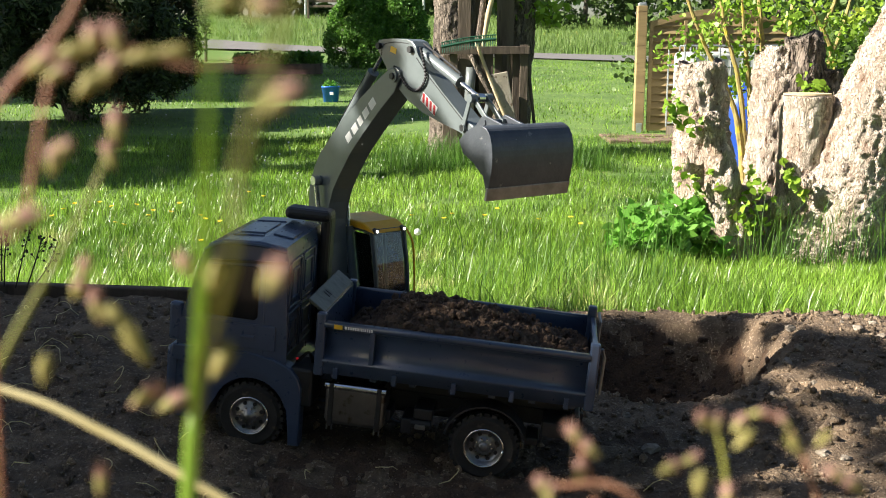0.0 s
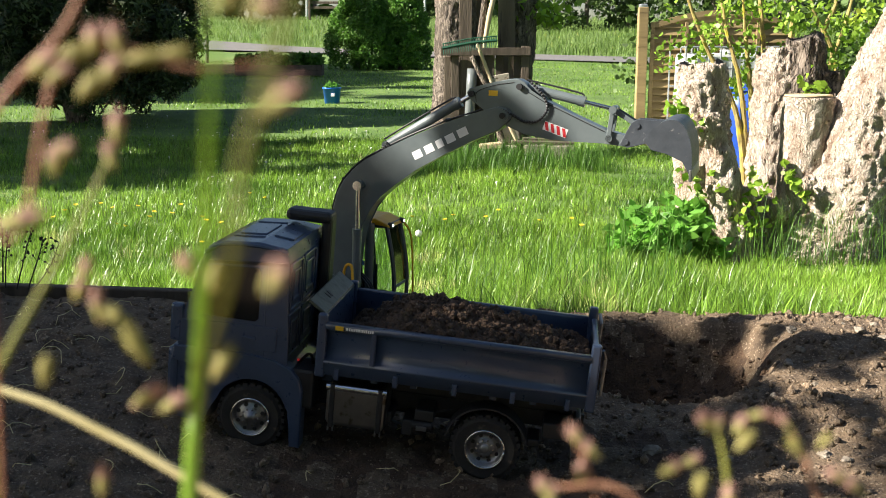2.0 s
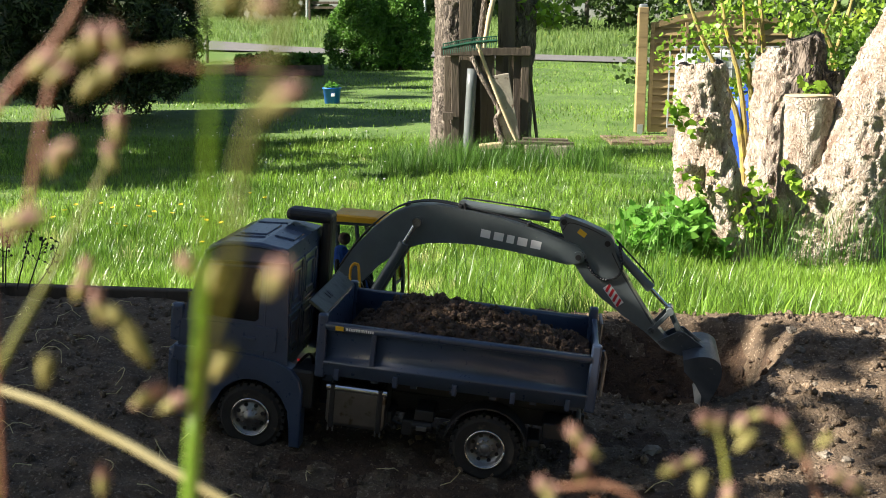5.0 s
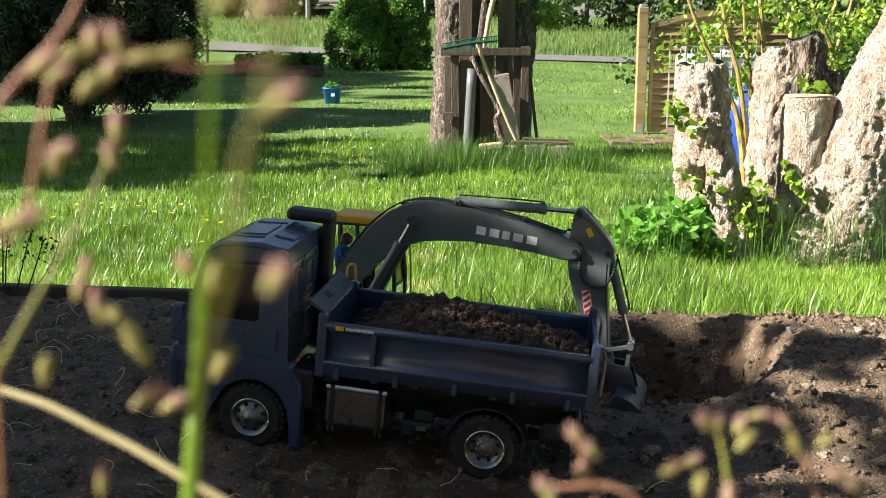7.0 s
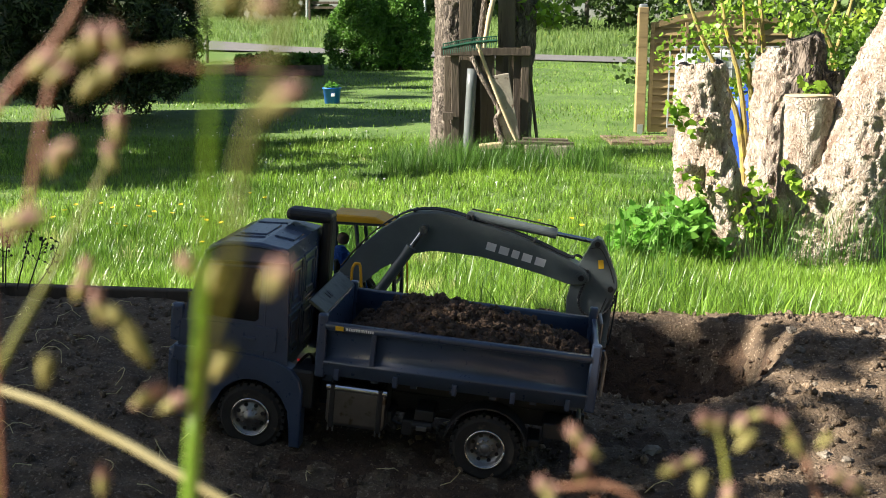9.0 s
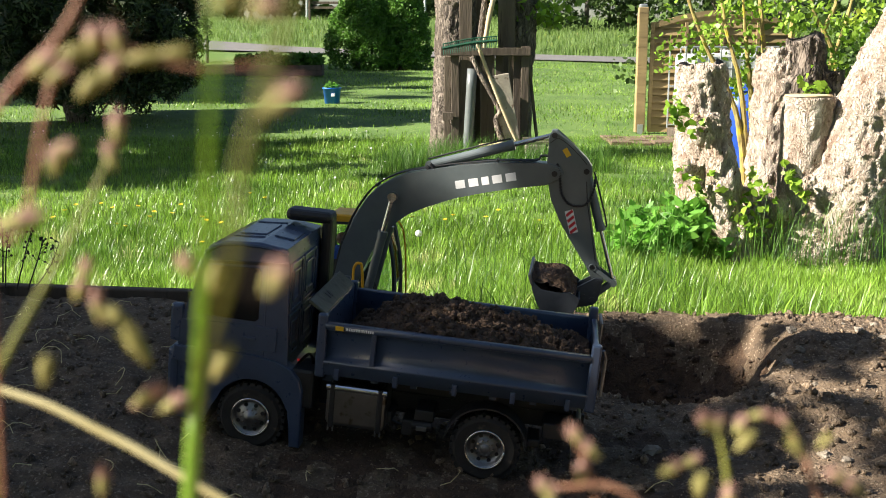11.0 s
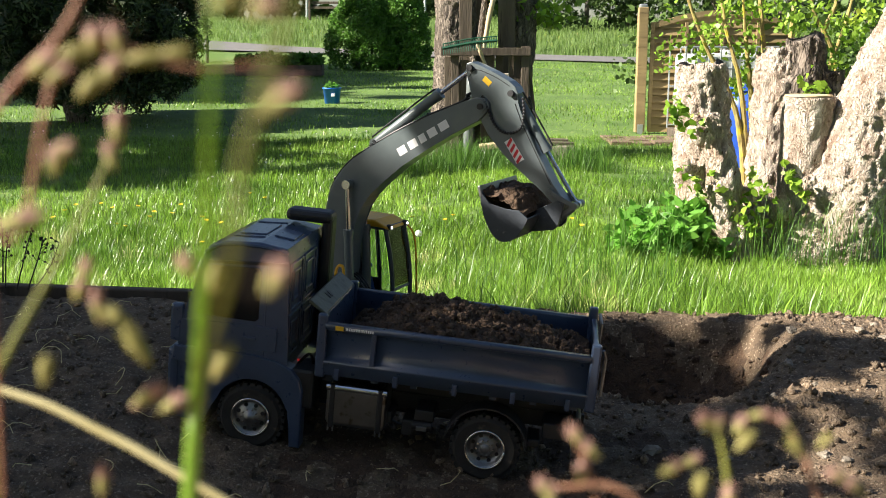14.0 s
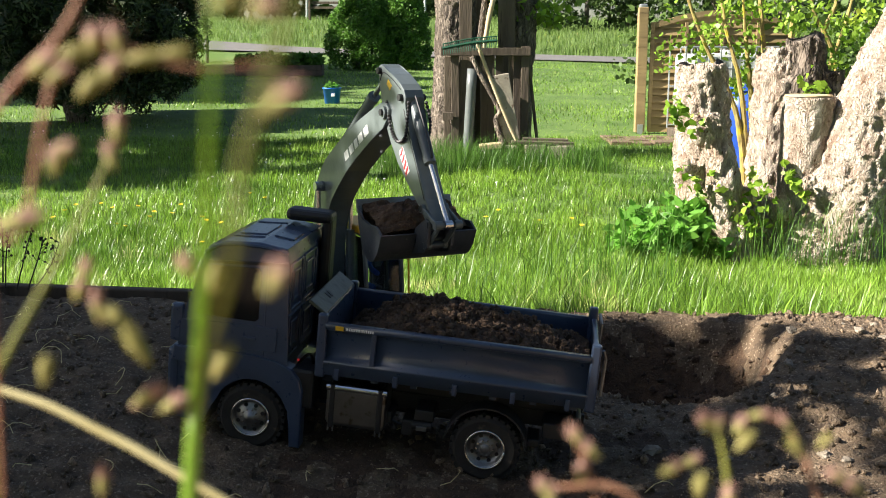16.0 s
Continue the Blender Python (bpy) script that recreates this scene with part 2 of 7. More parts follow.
def prism(bm, profile, y0, y1, bevel=0.0):
    """A profile in x and z, from y0 to y1."""
    a = [bm.verts.new((x, y0, z)) for x, z in profile]
    b = [bm.verts.new((x, y1, z)) for x, z in profile]
    k = len(profile)
    f0, f1 = bm.faces.new(a), bm.faces.new(b[::-1])
    for i in range(k):
        bm.faces.new((a[i], b[i], b[(i + 1) % k], a[(i + 1) % k]))
    if bevel:
        bmesh.ops.bevel(bm, geom=list(set(f0.edges) | set(f1.edges)), offset=bevel, segments=2, profile=0.5, affect='EDGES')


def rod(bm, a, b, r, r2=None, n=14):
    a, b = Vector(a), Vector(b)
    m = Matrix.Translation((a + b) / 2) @ (b - a).to_track_quat('Z', 'Y').to_matrix().to_4x4()
    bmesh.ops.create_cone(bm, cap_ends=True, segments=n, radius1=r, radius2=r if r2 is None else r2, depth=(b - a).length, matrix=m)


def tube(bm, pts, radii, n=8, cap=True, wob=0.0, wob_scale=8.0, flat=1.0):
    """A tube along pts, with its own radius at each and a rough skin."""
    pts = [Vector(p) for p in pts]
    if not hasattr(radii, "__len__"):
        radii = [radii] * len(pts)
    rings = []
    side = None
    for i, p in enumerate(pts):
        d = (pts[min(i + 1, len(pts) - 1)] - pts[max(i - 1, 0)]).normalized()
        if side is None:
            side = d.orthogonal().normalized()
        side = (side - d * side.dot(d)).normalized()
        up = d.cross(side)
        ring = []
        for j in range(n):
            a = 2 * math.pi * j / n
            q = p + (side * math.cos(a) + up * math.sin(a) * flat) * radii[i]
            if wob:
                o = (q - p).normalized()
                q += o * wob * (noise.noise(q * wob_scale) + 0.5 * noise.noise(q * wob_scale * 2.7) + 0.35 * noise.noise(q * wob_scale * 7))
            ring.append(bm.verts.new(q))
        rings.append(ring)
    for a, b in zip(rings, rings[1:]):
        for j in range(n):
            bm.faces.new((a[j], a[(j + 1) % n], b[(j + 1) % n], b[j]))
    if cap:
        bm.faces.new(rings[0][::-1])
        bm.faces.new(rings[-1])
    return rings


def smooth_path(pts, k=6):
    """A finer path through pts (Catmull-Rom)."""
    p = [Vector(q) for q in pts]
    p = [2 * p[0] - p[1]] + p + [2 * p[-1] - p[-2]]
    out = []
    for i in range(1, len(p) - 2):
        for j in range(k):
            t = j / k
            out.append(0.5 * (2 * p[i] + (p[i + 1] - p[i - 1]) * t + (2 * p[i - 1] - 5 * p[i] + 4 * p[i + 1] - p[i + 2]) * t * t
                              + (3 * p[i] - p[i - 1] - 3 * p[i + 1] + p[i + 2]) * t ** 3))
    return out + [p[-2]]


def ramp(vals, k):
    """Values spread over k points."""
    return list(np.interp(np.linspace(0, 1, k), np.linspace(0, 1, len(vals)), vals))


def leaves(centres, radii, count, size, seed, shell=0.0, squash=1.0, long=1.6):
    """Verts and faces of many small folded leaves in ellipsoid clumps."""
    rng = np.random.default_rng(seed)
    c = np.asarray(centres, float)
    r = np.asarray(radii, float)
    if r.ndim == 1:
        r = np.stack([r, r, r * squash], 1)
    w = (r.prod(1)) ** 0.667
    k = rng.choice(len(c), count, p=w / w.sum())
    d = rng.normal(size=(count, 3))
    d /= np.linalg.norm(d, axis=1)[:, None]
    rad = (shell + (1 - shell) * rng.random(count)) ** (1 / 2.2)
    p = c[k] + d * rad[:, None] * r[k]
    a = rng.normal(size=(count, 3)) + d * 0.5
    a /= np.linalg.norm(a, axis=1)[:, None]
    b = np.cross(a, rng.normal(size=(count, 3)) + d)
    b /= np.linalg.norm(b, axis=1)[:, None]
    nrm = np.cross(a, b)
    s = size * (0.55 + 0.9 * rng.random(count))[:, None]
    h = a * s * long
    v = np.stack([p - h * 0.5, p - h * 0.18 + b * s * 0.46 + nrm * s * 0.13, p + h * 0.2 + b * s * 0.36 + nrm * s * 0.1, p + h * 0.5 - nrm * s * 0.12,
                  p + h * 0.2 - b * s * 0.36 + nrm * s * 0.1, p - h * 0.18 - b * s * 0.46 + nrm * s * 0.13], 1)
    return v.reshape(-1, 3), np.arange(count * 6).reshape(-1, 6)


def blades(x, y, z, height, width, rng, lean=0.5):
    """Verts and triangles of grass blades, each bent over once."""
    n = len(x)
    ang = rng.random(n) * 2 * np.pi
    h = height * (0.5 + rng.random(n))
    w = width * (0.6 + 0.8 * rng.random(n))
    dx, dy = np.cos(ang), np.sin(ang)
    l1 = lean * rng.random(n) * h
    base = np.stack([x, y, z], 1)
    sx = np.stack([-dy * w / 2, dx * w / 2, np.zeros(n)], 1)
    mid = base + np.stack([dx * l1 * 0.3, dy * l1 * 0.3, h * 0.6], 1)
    tip = base + np.stack([dx * l1, dy * l1, h], 1)
    v = np.stack([base - sx, base + sx, mid - sx * 0.8, mid + sx * 0.8, tip], 1).reshape(-1, 3)
    i = np.arange(n)[:, None] * 5
    f = np.concatenate([i + [[0, 1, 3]], i + [[0, 3, 2]], i + [[2, 3, 4]]], 0)
    return v, f


def lawn_z(y):
    return np.interp(y, [-3, 1.9, 2.6, 5, 12, 46, 70, 120, 3000], [0.3, 0.3, 0.36, 0, 0, 1.02, 2.9, 4.0, 4.0])


# ------------------------------------------------------------- ground
def dirt_z(x, y):
    """Height of the dug-over soil terrace."""
    z = 0.612 - 0.09 * min(max(x, -0.45), 0.14)
    z += 0.035 * (1 / (1 + math.exp(-(x - 0.52) * 16)))
    z += 0.02 * math.exp(-((x - 0.62) / 0.13) ** 2 - ((y - 1.66) / 0.1) ** 2)
    z += 0.022 * math.exp(-((x - 0.5) / 0.1) ** 2 - ((y - 1.35) / 0.07) ** 2)
    e = ((x - 0.36) / 0.19) ** 2 + ((y - 1.69) / 0.185) ** 2
    z -= 0.145 * math.exp(-e ** 3.2) * (1 + 0.25 * noise.noise(Vector((x * 16, y * 16, 7))))
    if y > 1.4 and x < 0.2:
        z -= 0.03 * min(1, (y - 1.4) / 0.1) * math.exp(-((x + 0.2) / 0.3) ** 4)
    edge = 1.97 - 0.05 * x
    if y > edge - 0.14:
        z += (0.6 + 0.02 * (x < -0.42) - z) * min(1, (y - edge + 0.14) / 0.12) * 0.9
    if y > edge:
        z -= 0.6 * min(1, (y - edge) / 0.25)
    p = Vector((x, y, 0.3))
    z += 0.012 * noise.noise(p * 5) + 0.009 * noise.noise(p * 14) + 0.006 * abs(noise.noise(p * 33)) + 0.005 * noise.noise(p * 62) + 0.0035 * abs(noise.noise(p * 120))
    return z


def ground():
    xs = np.concatenate([np.linspace(-1500, -60, 14), np.linspace(-50, -8, 12), np.linspace(-7, 7, 57), np.linspace(8, 50, 12), np.linspace(60, 1500, 14)])
    ys = np.concatenate([np.linspace(-300, -4, 10), np.linspace(-3, 12, 61), np.linspace(12.5, 75, 70), np.linspace(80, 2500, 16)])
    gx, gy = np.meshgrid(xs, ys)
    gz = lawn_z(gy)
    for i in range(gx.shape[0]):
        for j in range(gx.shape[1]):
            if gy[i, j] > 3 and abs(gx[i, j]) < 60:
                gz[i, j] += 0.05 * noise.noise(Vector((gx[i, j] * 0.4, gy[i, j] * 0.4, 0))) * min(1, gy[i, j] / 10)
    n, k = gx.shape
    i = np.arange(n * k).reshape(n, k)
    f = np.stack([i[:-1, :-1], i[:-1, 1:], i[1:, 1:], i[1:, :-1]], -1).reshape(-1, 4)
    tagged(raw("ground", np.stack([gx, gy, gz], -1).reshape(-1, 3), f, LAWN, smooth=True), "mown green garden lawn sloping up to a meadow", "lawn", kind="structure")
    xs = np.concatenate([np.linspace(-3, -1.05, 30), np.arange(-1.0, 1.0, 0.0072), np.linspace(1.05, 3, 30)])
    ys = np.concatenate([np.linspace(-1.2, 0.95, 60), np.arange(0.96, 2.05, 0.0072), np.linspace(2.06, 2.4, 12)])
    v = [(x, y, dirt_z(x, y)) for y in ys for x in xs]
    n, k = len(ys), len(xs)
    i = np.arange(n * k).reshape(n, k)
    f = np.stack([i[:-1, :-1], i[:-1, 1:], i[1:, 1:], i[1:, :-1]], -1).reshape(-1, 4)
    terrace = raw("soil_terrace", v, f, SOIL)
    terrace.data.materials.append(DAMP_SOIL)
    va = np.array(v)[f].mean(1)
    e = ((va[:, 0] - 0.36) / 0.19) ** 2 + ((va[:, 1] - 1.69) / 0.185) ** 2
    wet = np.array([q + 0.45 * noise.noise(Vector(c) * 18) < 0.95 for q, c in zip(e, va)])
    wet |= np.array([abs(c[1] - 1.2) < 0.14 and c[0] > -0.2 and c[0] < 0.3 and noise.noise(Vector(c) * 15) > -0.1 for c in va])
    terrace.data.polygons.foreach_set("material_index", wet.astype(np.int32))
    tagged(terrace, "dry brown dug-over soil with a fresh pit", "soil", kind="structure")


def clods():
    rng = np.random.default_rng(3)
    bm0 = bmesh.new()
    bmesh.ops.create_icosphere(bm0, subdivisions=1, radius=1)
    bv = np.array([v.co[:] for v in bm0.verts])
    bf = np.array([[v.index for v in f.verts] for f in bm0.faces])
    bm0.free()
    vs, fs = [], []
    n = 0
    for i in range(36000):
        x, y = rng.uniform(-0.95, 0.95), rng.uniform(0.95, 1.96)
        if x < 0.1 and rng.random() < 0.5:
            continue
        if ((x - 0.36) / 0.19) ** 2 + ((y - 1.69) / 0.185) ** 2 < 1.05:
            continue
        s = 0.0008 + 0.0066 * rng.random() ** 13
        sc = s * (0.5 + 0.9 * rng.random(3))
        w = bv * sc * (0.35 + 1.15 * rng.random((len(bv), 1)))
        vs.append(w + (x, y, dirt_z(x, y) + s * 0.25))
        fs.append(bf + n)
        n += len(bv)
    tagged(raw("soil_clods", np.concatenate(vs), np.concatenate(fs), CLOD), "loose crumbs and clods of dry soil", "soil clods", kind="stuff")
    vs, fs, n = [], [], 0
    for i in range(2600):
        a, r = rng.uniform(0, 6.283), rng.random() ** 0.5
        x, y = 0.36 + 0.195 * r * math.cos(a), 1.69 + 0.19 * r * math.sin(a)
        s = 0.001 + 0.0075 * rng.random() ** 7
        w = bv * s * (0.5 + 0.9 * rng.random(3)) * (0.4 + 1.1 * rng.random((len(bv), 1)))
        vs.append(w + (x, y, dirt_z(x, y) + s * 0.25))
        fs.append(bf + n)
        n += len(bv)
    tagged(raw("pit_clods", np.concatenate(vs), np.concatenate(fs), DAMP_CLOD), "dark damp clods of soil in the pit", "soil clods", kind="stuff")
    # stones that can be told apart
    sites = [(0.2663, 1.3983, 0.6000)] + [(0.5142, 1.5710, 0.6200), (0.5454, 1.5417, 0.6200), (0.5005, 1.5860, 0.6200), (0.4779, 1.2004, 0.6200), (0.4992, 1.1826, 0.6200), (0.5784, 1.5860, 0.6200), (0.7387, 1.7975, 0.6200), (0.6974, 1.7166, 0.6200), (0.7665, 1.7525, 0.6200), (0.7105, 1.6753, 0.6200), (0.7449, 1.6653, 0.6200), (0.3314, 1.2667, 0.6200), (0.2717, 1.2471, 0.6200), (0.3555, 1.3183, 0.6200), (0.3653, 1.2280, 0.6200), (0.4849, 1.4219, 0.6200), (0.5517, 1.4470, 0.6200), (0.4364, 1.5860, 0.6200), (0.5969, 1.6821, 0.6200)]
    for i, (x, y, z) in enumerate(sites):
        bm = bmesh.new()
        bmesh.ops.create_icosphere(bm, subdivisions=2, radius=1)
        r = 0.004 + 0.005 * rng.random()
        o = Vector((i * 3.1, 0, 0))
        for v in bm.verts:
            v.co *= 1 + 0.6 * noise.noise(v.co * 1.1 + o) + 0.35 * noise.noise(v.co * 2.6 + o)
        bmesh.ops.scale(bm, vec=(r * 1.3, r, r * 0.75), verts=bm.verts)
        ob = obj("stone", bm, STONE)
        ob.matrix_basis = pose(x, y, dirt_z(x, y) + r * 0.3, 0, 0, rng.uniform(0, 360))
        tagged(ob, "pale rough field stone lying on dry soil", "stone", "stones on the soil")
    # dry stalks on the soil
    bm = bmesh.new()
    for i in range(190):
        x, y = rng.uniform(-0.9, 0.75), rng.uniform(1.0, 1.95)
        if x > -0.2 and (x > 0.25 or rng.random() < 0.72):
            continue
        a, l = rng.uniform(0, 6.3), rng.uniform(0.015, 0.06)
        p = []
        for t in np.linspace(0, 1, 5):
            px, py = x + math.cos(a + t * 0.9) * l * t, y + math.sin(a + t * 0.9) * l * t
            p.append((px, py, dirt_z(px, py) + 0.003 + 0.02 * l / 0.05 * math.sin(t * 3.1) * (i % 3) * 0.4))
        tube(bm, p, 0.0006, 4)
    tagged(obj("dry_stalks", bm, STEM_STRAW), "dry straw stalks strewn on the soil", "straw", kind="stuff")


ground()
clods()
bm = bmesh.new()
box(bm, (0, 0, 0), (1.2, 0.025, 0.1), 0.004)
edging = obj("edging_board", bm, PLANK)
edging.matrix_basis = pose(-1.0, 2.005, 0.605, 0, 1.2, -2.5)
tagged(edging, "dark weathered edging board holding back the soil", "edging board")


# ------------------------------------------------------------- the toy truck
def wheel(parent, x, y, side, rear):
    """A wheel whose outer face looks to side (-1 or 1)."""
    t = pose(x, y, 0)
    R0, w = 0.0432, 0.03
    bm = bmesh.new()
    prof = [(0.024, -w / 2), (0.036, -w / 2 - 0.001), (0.0405, -w / 2 + 0.003), (0.0412, 0), (0.0405, w / 2 - 0.003), (0.036, w / 2 + 0.001), (0.024, w / 2)]
    n = 40
    rings = [[bm.verts.new((r * math.cos(a), yy, r * math.sin(a))) for r, yy in prof] for a in np.linspace(0, 2 * math.pi, n, endpoint=False)]
    for i in range(n):
        for j in range(len(prof) - 1):
            bm.faces.new((rings[i][j], rings[(i + 1) % n][j], rings[(i + 1) % n][j + 1], rings[i][j + 1]))
    for i in range(28):
        a = 2 * math.pi * i / 28
        for k in (-1, 0, 1):
            aa = a + (0.11 if k == 0 else 0)
            m = Matrix.Rotation(-aa, 4, 'Y')
            box(bm, m @ Vector((0.0412, k * 0.0095, 0)), (0.0042, 0.0078, 0.006), 0, m)
    tyre = part("tyre", bm, RUBBER, parent, "black dusty off-road tyre")
    tyre.matrix_basis = t
    bm = bmesh.new()
    f = side * w / 2
    n = 32
    prof = [(0.0245, f * 1.02), (0.0235, f * 1.06), (0.0215, f * 1.0), (0.0205, f * 0.75)] + ([(0.013, f * 0.35), (0.011, f * 0.7), (0.008, f * 0.8), (0.0, f * 0.85)] if rear else [(0.017, f * 0.85), (0.012, f * 1.02), (0.007, f * 1.1), (0.006, f * 1.35), (0.0, f * 1.38)])
    rings = [[bm.verts.new((r * math.cos(a), yy, r * math.sin(a))) for r, yy in prof] for a in np.linspace(0, 2 * math.pi, n, endpoint=False)]
    for i in range(n):
        for j in range(len(prof) - 1):
            bm.faces.new((rings[i][j], rings[(i + 1) % n][j], rings[(i + 1) % n][j + 1], rings[i][j + 1]))
    bmesh.ops.remove_doubles(bm, verts=bm.verts, dist=1e-5)
    rim = part("rim", bm, RIM_DARK, tyre, "dull metal wheel disc", True)
    bm = bmesh.new()
    ring = [(0.0238 * math.cos(a), f * 1.05, 0.0238 * math.sin(a)) for a in np.linspace(0, 2 * math.pi, 41)]
    tube(bm, ring, 0.0013, 8)
    part("rim_ring", bm, CHROME, tyre, "polished outer ring of the rim", True)
    bm = bmesh.new()
    bmesh.ops.create_uvsphere(bm, u_segments=18, v_segments=8, radius=0.0066, matrix=Matrix.Translation((0, f * (0.82 if rear else 1.1), 0)) @ Matrix.Diagonal((1, 0.5, 1, 1)))
    part("hub_cap", bm, STEEL if rear else BLACK, tyre, "domed hub cap", True)
    bm = bmesh.new()
    for i in range(10):
        a = 2 * math.pi * i / 10
        p = Vector((0.0105 * math.cos(a), f * (0.74 if rear else 1.05), 0.0105 * math.sin(a)))
        rod(bm, p, p + Vector((0, side * 0.0028, 0)), 0.0011, n=6)
    part("wheel_nuts", bm, CHROME, tyre)
    # black discs imitate the dark inside of rim holes; the disc stays uncut
    bm = bmesh.new()
    for i in range(8):
        a = 2 * math.pi * (i + 0.5) / 8
        p = Vector((0.0165 * math.cos(a), f * (0.56 if rear else 0.88), 0.0165 * math.sin(a)))
        rod(bm, p, p + Vector((0, side * 0.0012, 0)), 0.0026, n=10)
    part("rim_hole_discs", bm, BLACK, tyre)
    return tyre


def truck():
    T = thing("toy_dump_truck", pose(-0.229, 1.285, 0.6696, 0, 5.48, -7.17), "dark navy model dump truck with a bed full of soil", "toy truck")
    L, hw = 0.2934, 0.091
    for x, rear in ((0, False), (L, True)):
        for s in (-1, 1):
            wheel(T, x, s * (hw - 0.006 - 0.015), s, rear)
    # chassis
    bm = bmesh.new()
    for s in (-1, 1):
        box(bm, (0.16, s * 0.028, 0.03), (0.5, 0.008, 0.022), 0.001)
    for x in (-0.05, 0.08, 0.2, 0.36):
        box(bm, (x, 0, 0.03), (0.01, 0.06, 0.016))
    for x in (0, L):
        rod(bm, (x, -0.065, 0), (x, 0.065, 0), 0.008)
    rod(bm, (0.0, 0, 0.01), (L, 0, 0.005), 0.006)
    box(bm, (L, 0, 0), (0.035, 0.035, 0.03), 0.008)
    box(bm, (0.0, 0, 0.03), (0.11, 0.1, 0.05), 0.006)
    # added black filler that puts the shade under the bed into the shape
    box(bm, (0.245, 0, 0.054), (0.3, 0.07, 0.03), 0.003)
    part("chassis", bm, BLACK, T)
    for s in (-1, 1):
        for x, z, a, b in ((0.165, 0.02, 0.02, 0.016), (0.195, 0.01, 0.014, 0.02), (0.215, 0.028, 0.024, 0.014), (0.375, 0.03, 0.03, 0.02), (0.35, 0.012, 0.016, 0.01)):
            bm = bmesh.new()
            box(bm, (x, s * 0.055, z), (a, 0.04, b), 0.002)
            part("underframe_box", bm, BLACK, T)
        bm = bmesh.new()
        rod(bm, (0.2, s * 0.07, 0.014), (0.225, s * 0.07, 0.014), 0.006)
        tube(bm, smooth_path([(0.14, s * 0.06, 0.03), (0.19, s * 0.07, 0.012), (0.23, s * 0.06, 0.03), (0.26, s * 0.055, 0.035)]), 0.0015, 6)
        part("air_line", bm, BLACK, T)
    bm = bmesh.new()
    box(bm, (0.213, -0.077, 0.012), (0.013, 0.003, 0.006), 0.001)
    part("valve_block", bm, STEEL, T)
    # cab shell with the arch cut out over the wheel
    arch = [(0.05 * math.cos(a), 0.004 + 0.05 * math.sin(a)) for a in np.linspace(0.12, math.pi - 0.12, 14)]
    shell = [(0.053, -0.002), (0.053, 0.05), (0.04, 0.066), (0.038, 0.2), (0.034, 0.2175), (0.0, 0.222), (-0.045, 0.219), (-0.062, 0.2115), (-0.069, 0.199),
             (-0.09, 0.115), (-0.0965, 0.105), (-0.0985, 0.05), (-0.099, -0.012), (-0.06, -0.016)]
    bm = bmesh.new()
    prism(bm, shell + arch[::-1], -hw + 0.004, hw - 0.004, 0.0035)
    cab = part("cab", bm, NAVY, T, "navy painted cab with panel lines")
    for s in (-1, 1):
        y = s * (hw - 0.004)
        bm = bmesh.new()
        prism(bm, [(-0.074, 0.125), (-0.06, 0.188), (0.0, 0.191), (0.004, 0.187), (0.004, 0.128), (0.0, 0.124)], y - 0.0006, y + 0.0006, 0.0004)
        part("side_window", bm, TINTED, cab, "dark tinted side window")
        bm = bmesh.new()
        for z in (0.112, 0.07):
            rod(bm, (-0.085, y, z), (0.03, y, z), 0.0011, n=8)
        rod(bm, (0.012, y, 0.07), (0.012, y, 0.2), 0.0009, n=8)
        box(bm, (-0.006, y + s * 0.003, 0.103), (0.018, 0.003, 0.004), 0.001)
        prism(bm, [(-0.092, 0.117), (-0.012, 0.119), (0.028, 0.119), (0.028, 0.088), (-0.096, 0.088)], y - s * 0.002, y + s * 0.0022, 0.0009)
        part("door_trim", bm, NAVY, cab)
        bm = bmesh.new()
        fender = [(0.065, -0.03), (0.0645, 0.044), (0.06, 0.058), (0.049, 0.07), (0.03, 0.078), (0.0, 0.082), (-0.04, 0.0835), (-0.1, 0.083), (-0.104, 0.064),
                  (-0.06, 0.056), (-0.04, 0.06), (-0.01, 0.061), (0.016, 0.058), (0.034, 0.05), (0.045, 0.036), (0.05, 0.016), (0.052, -0.03)]
        prism(bm, fender, y - s * 0.02, y + s * 0.004, 0.0022)
        part("mudguard", bm, NAVY, cab)
        bm = bmesh.new()
        box(bm, (-0.098, s * 0.066, 0.042), (0.007, 0.03, 0.018), 0.003)
        part("headlight", bm, CHROME, cab, "clear headlight")
    bm = bmesh.new()
    box(bm, (-0.0818, 0, 0.158), (0.0016, 0.15, 0.078), 0.0006, Matrix.Rotation(radians(14), 4, 'Y'))
    part("windscreen", bm, TINTED, cab)
    bm = bmesh.new()
    box(bm, (-0.101, 0, 0.034), (0.014, 0.18, 0.09), 0.005)
    for k in (-1, 1):
        box(bm, (-0.0985, k * 0.084, 0.111), (0.016, 0.012, 0.048), 0.004)
    box(bm, (-0.099, 0, 0.075), (0.006, 0.12, 0.05), 0.002)
    part("bumper", bm, NAVY, cab)
    # roof: gutters, ribs and hatch
    bm = bmesh.new()
    for s in (-1, 1):
        tube(bm, smooth_path([(-0.066, s * 0.0865, 0.203), (-0.045, s * 0.0865, 0.2145), (0.0, s * 0.0865, 0.2175), (0.036, s * 0.0865, 0.2125)], 5), 0.0027, 8)
        box(bm, (-0.024, s * 0.05, 0.2205), (0.04, 0.005, 0.003), 0.0013, Matrix.Rotation(radians(-3.8), 4, 'Y'))
    box(bm, (0.016, -0.012, 0.2203), (0.026, 0.05, 0.003), 0.0014, Matrix.Rotation(radians(7.5), 4, 'Y'))
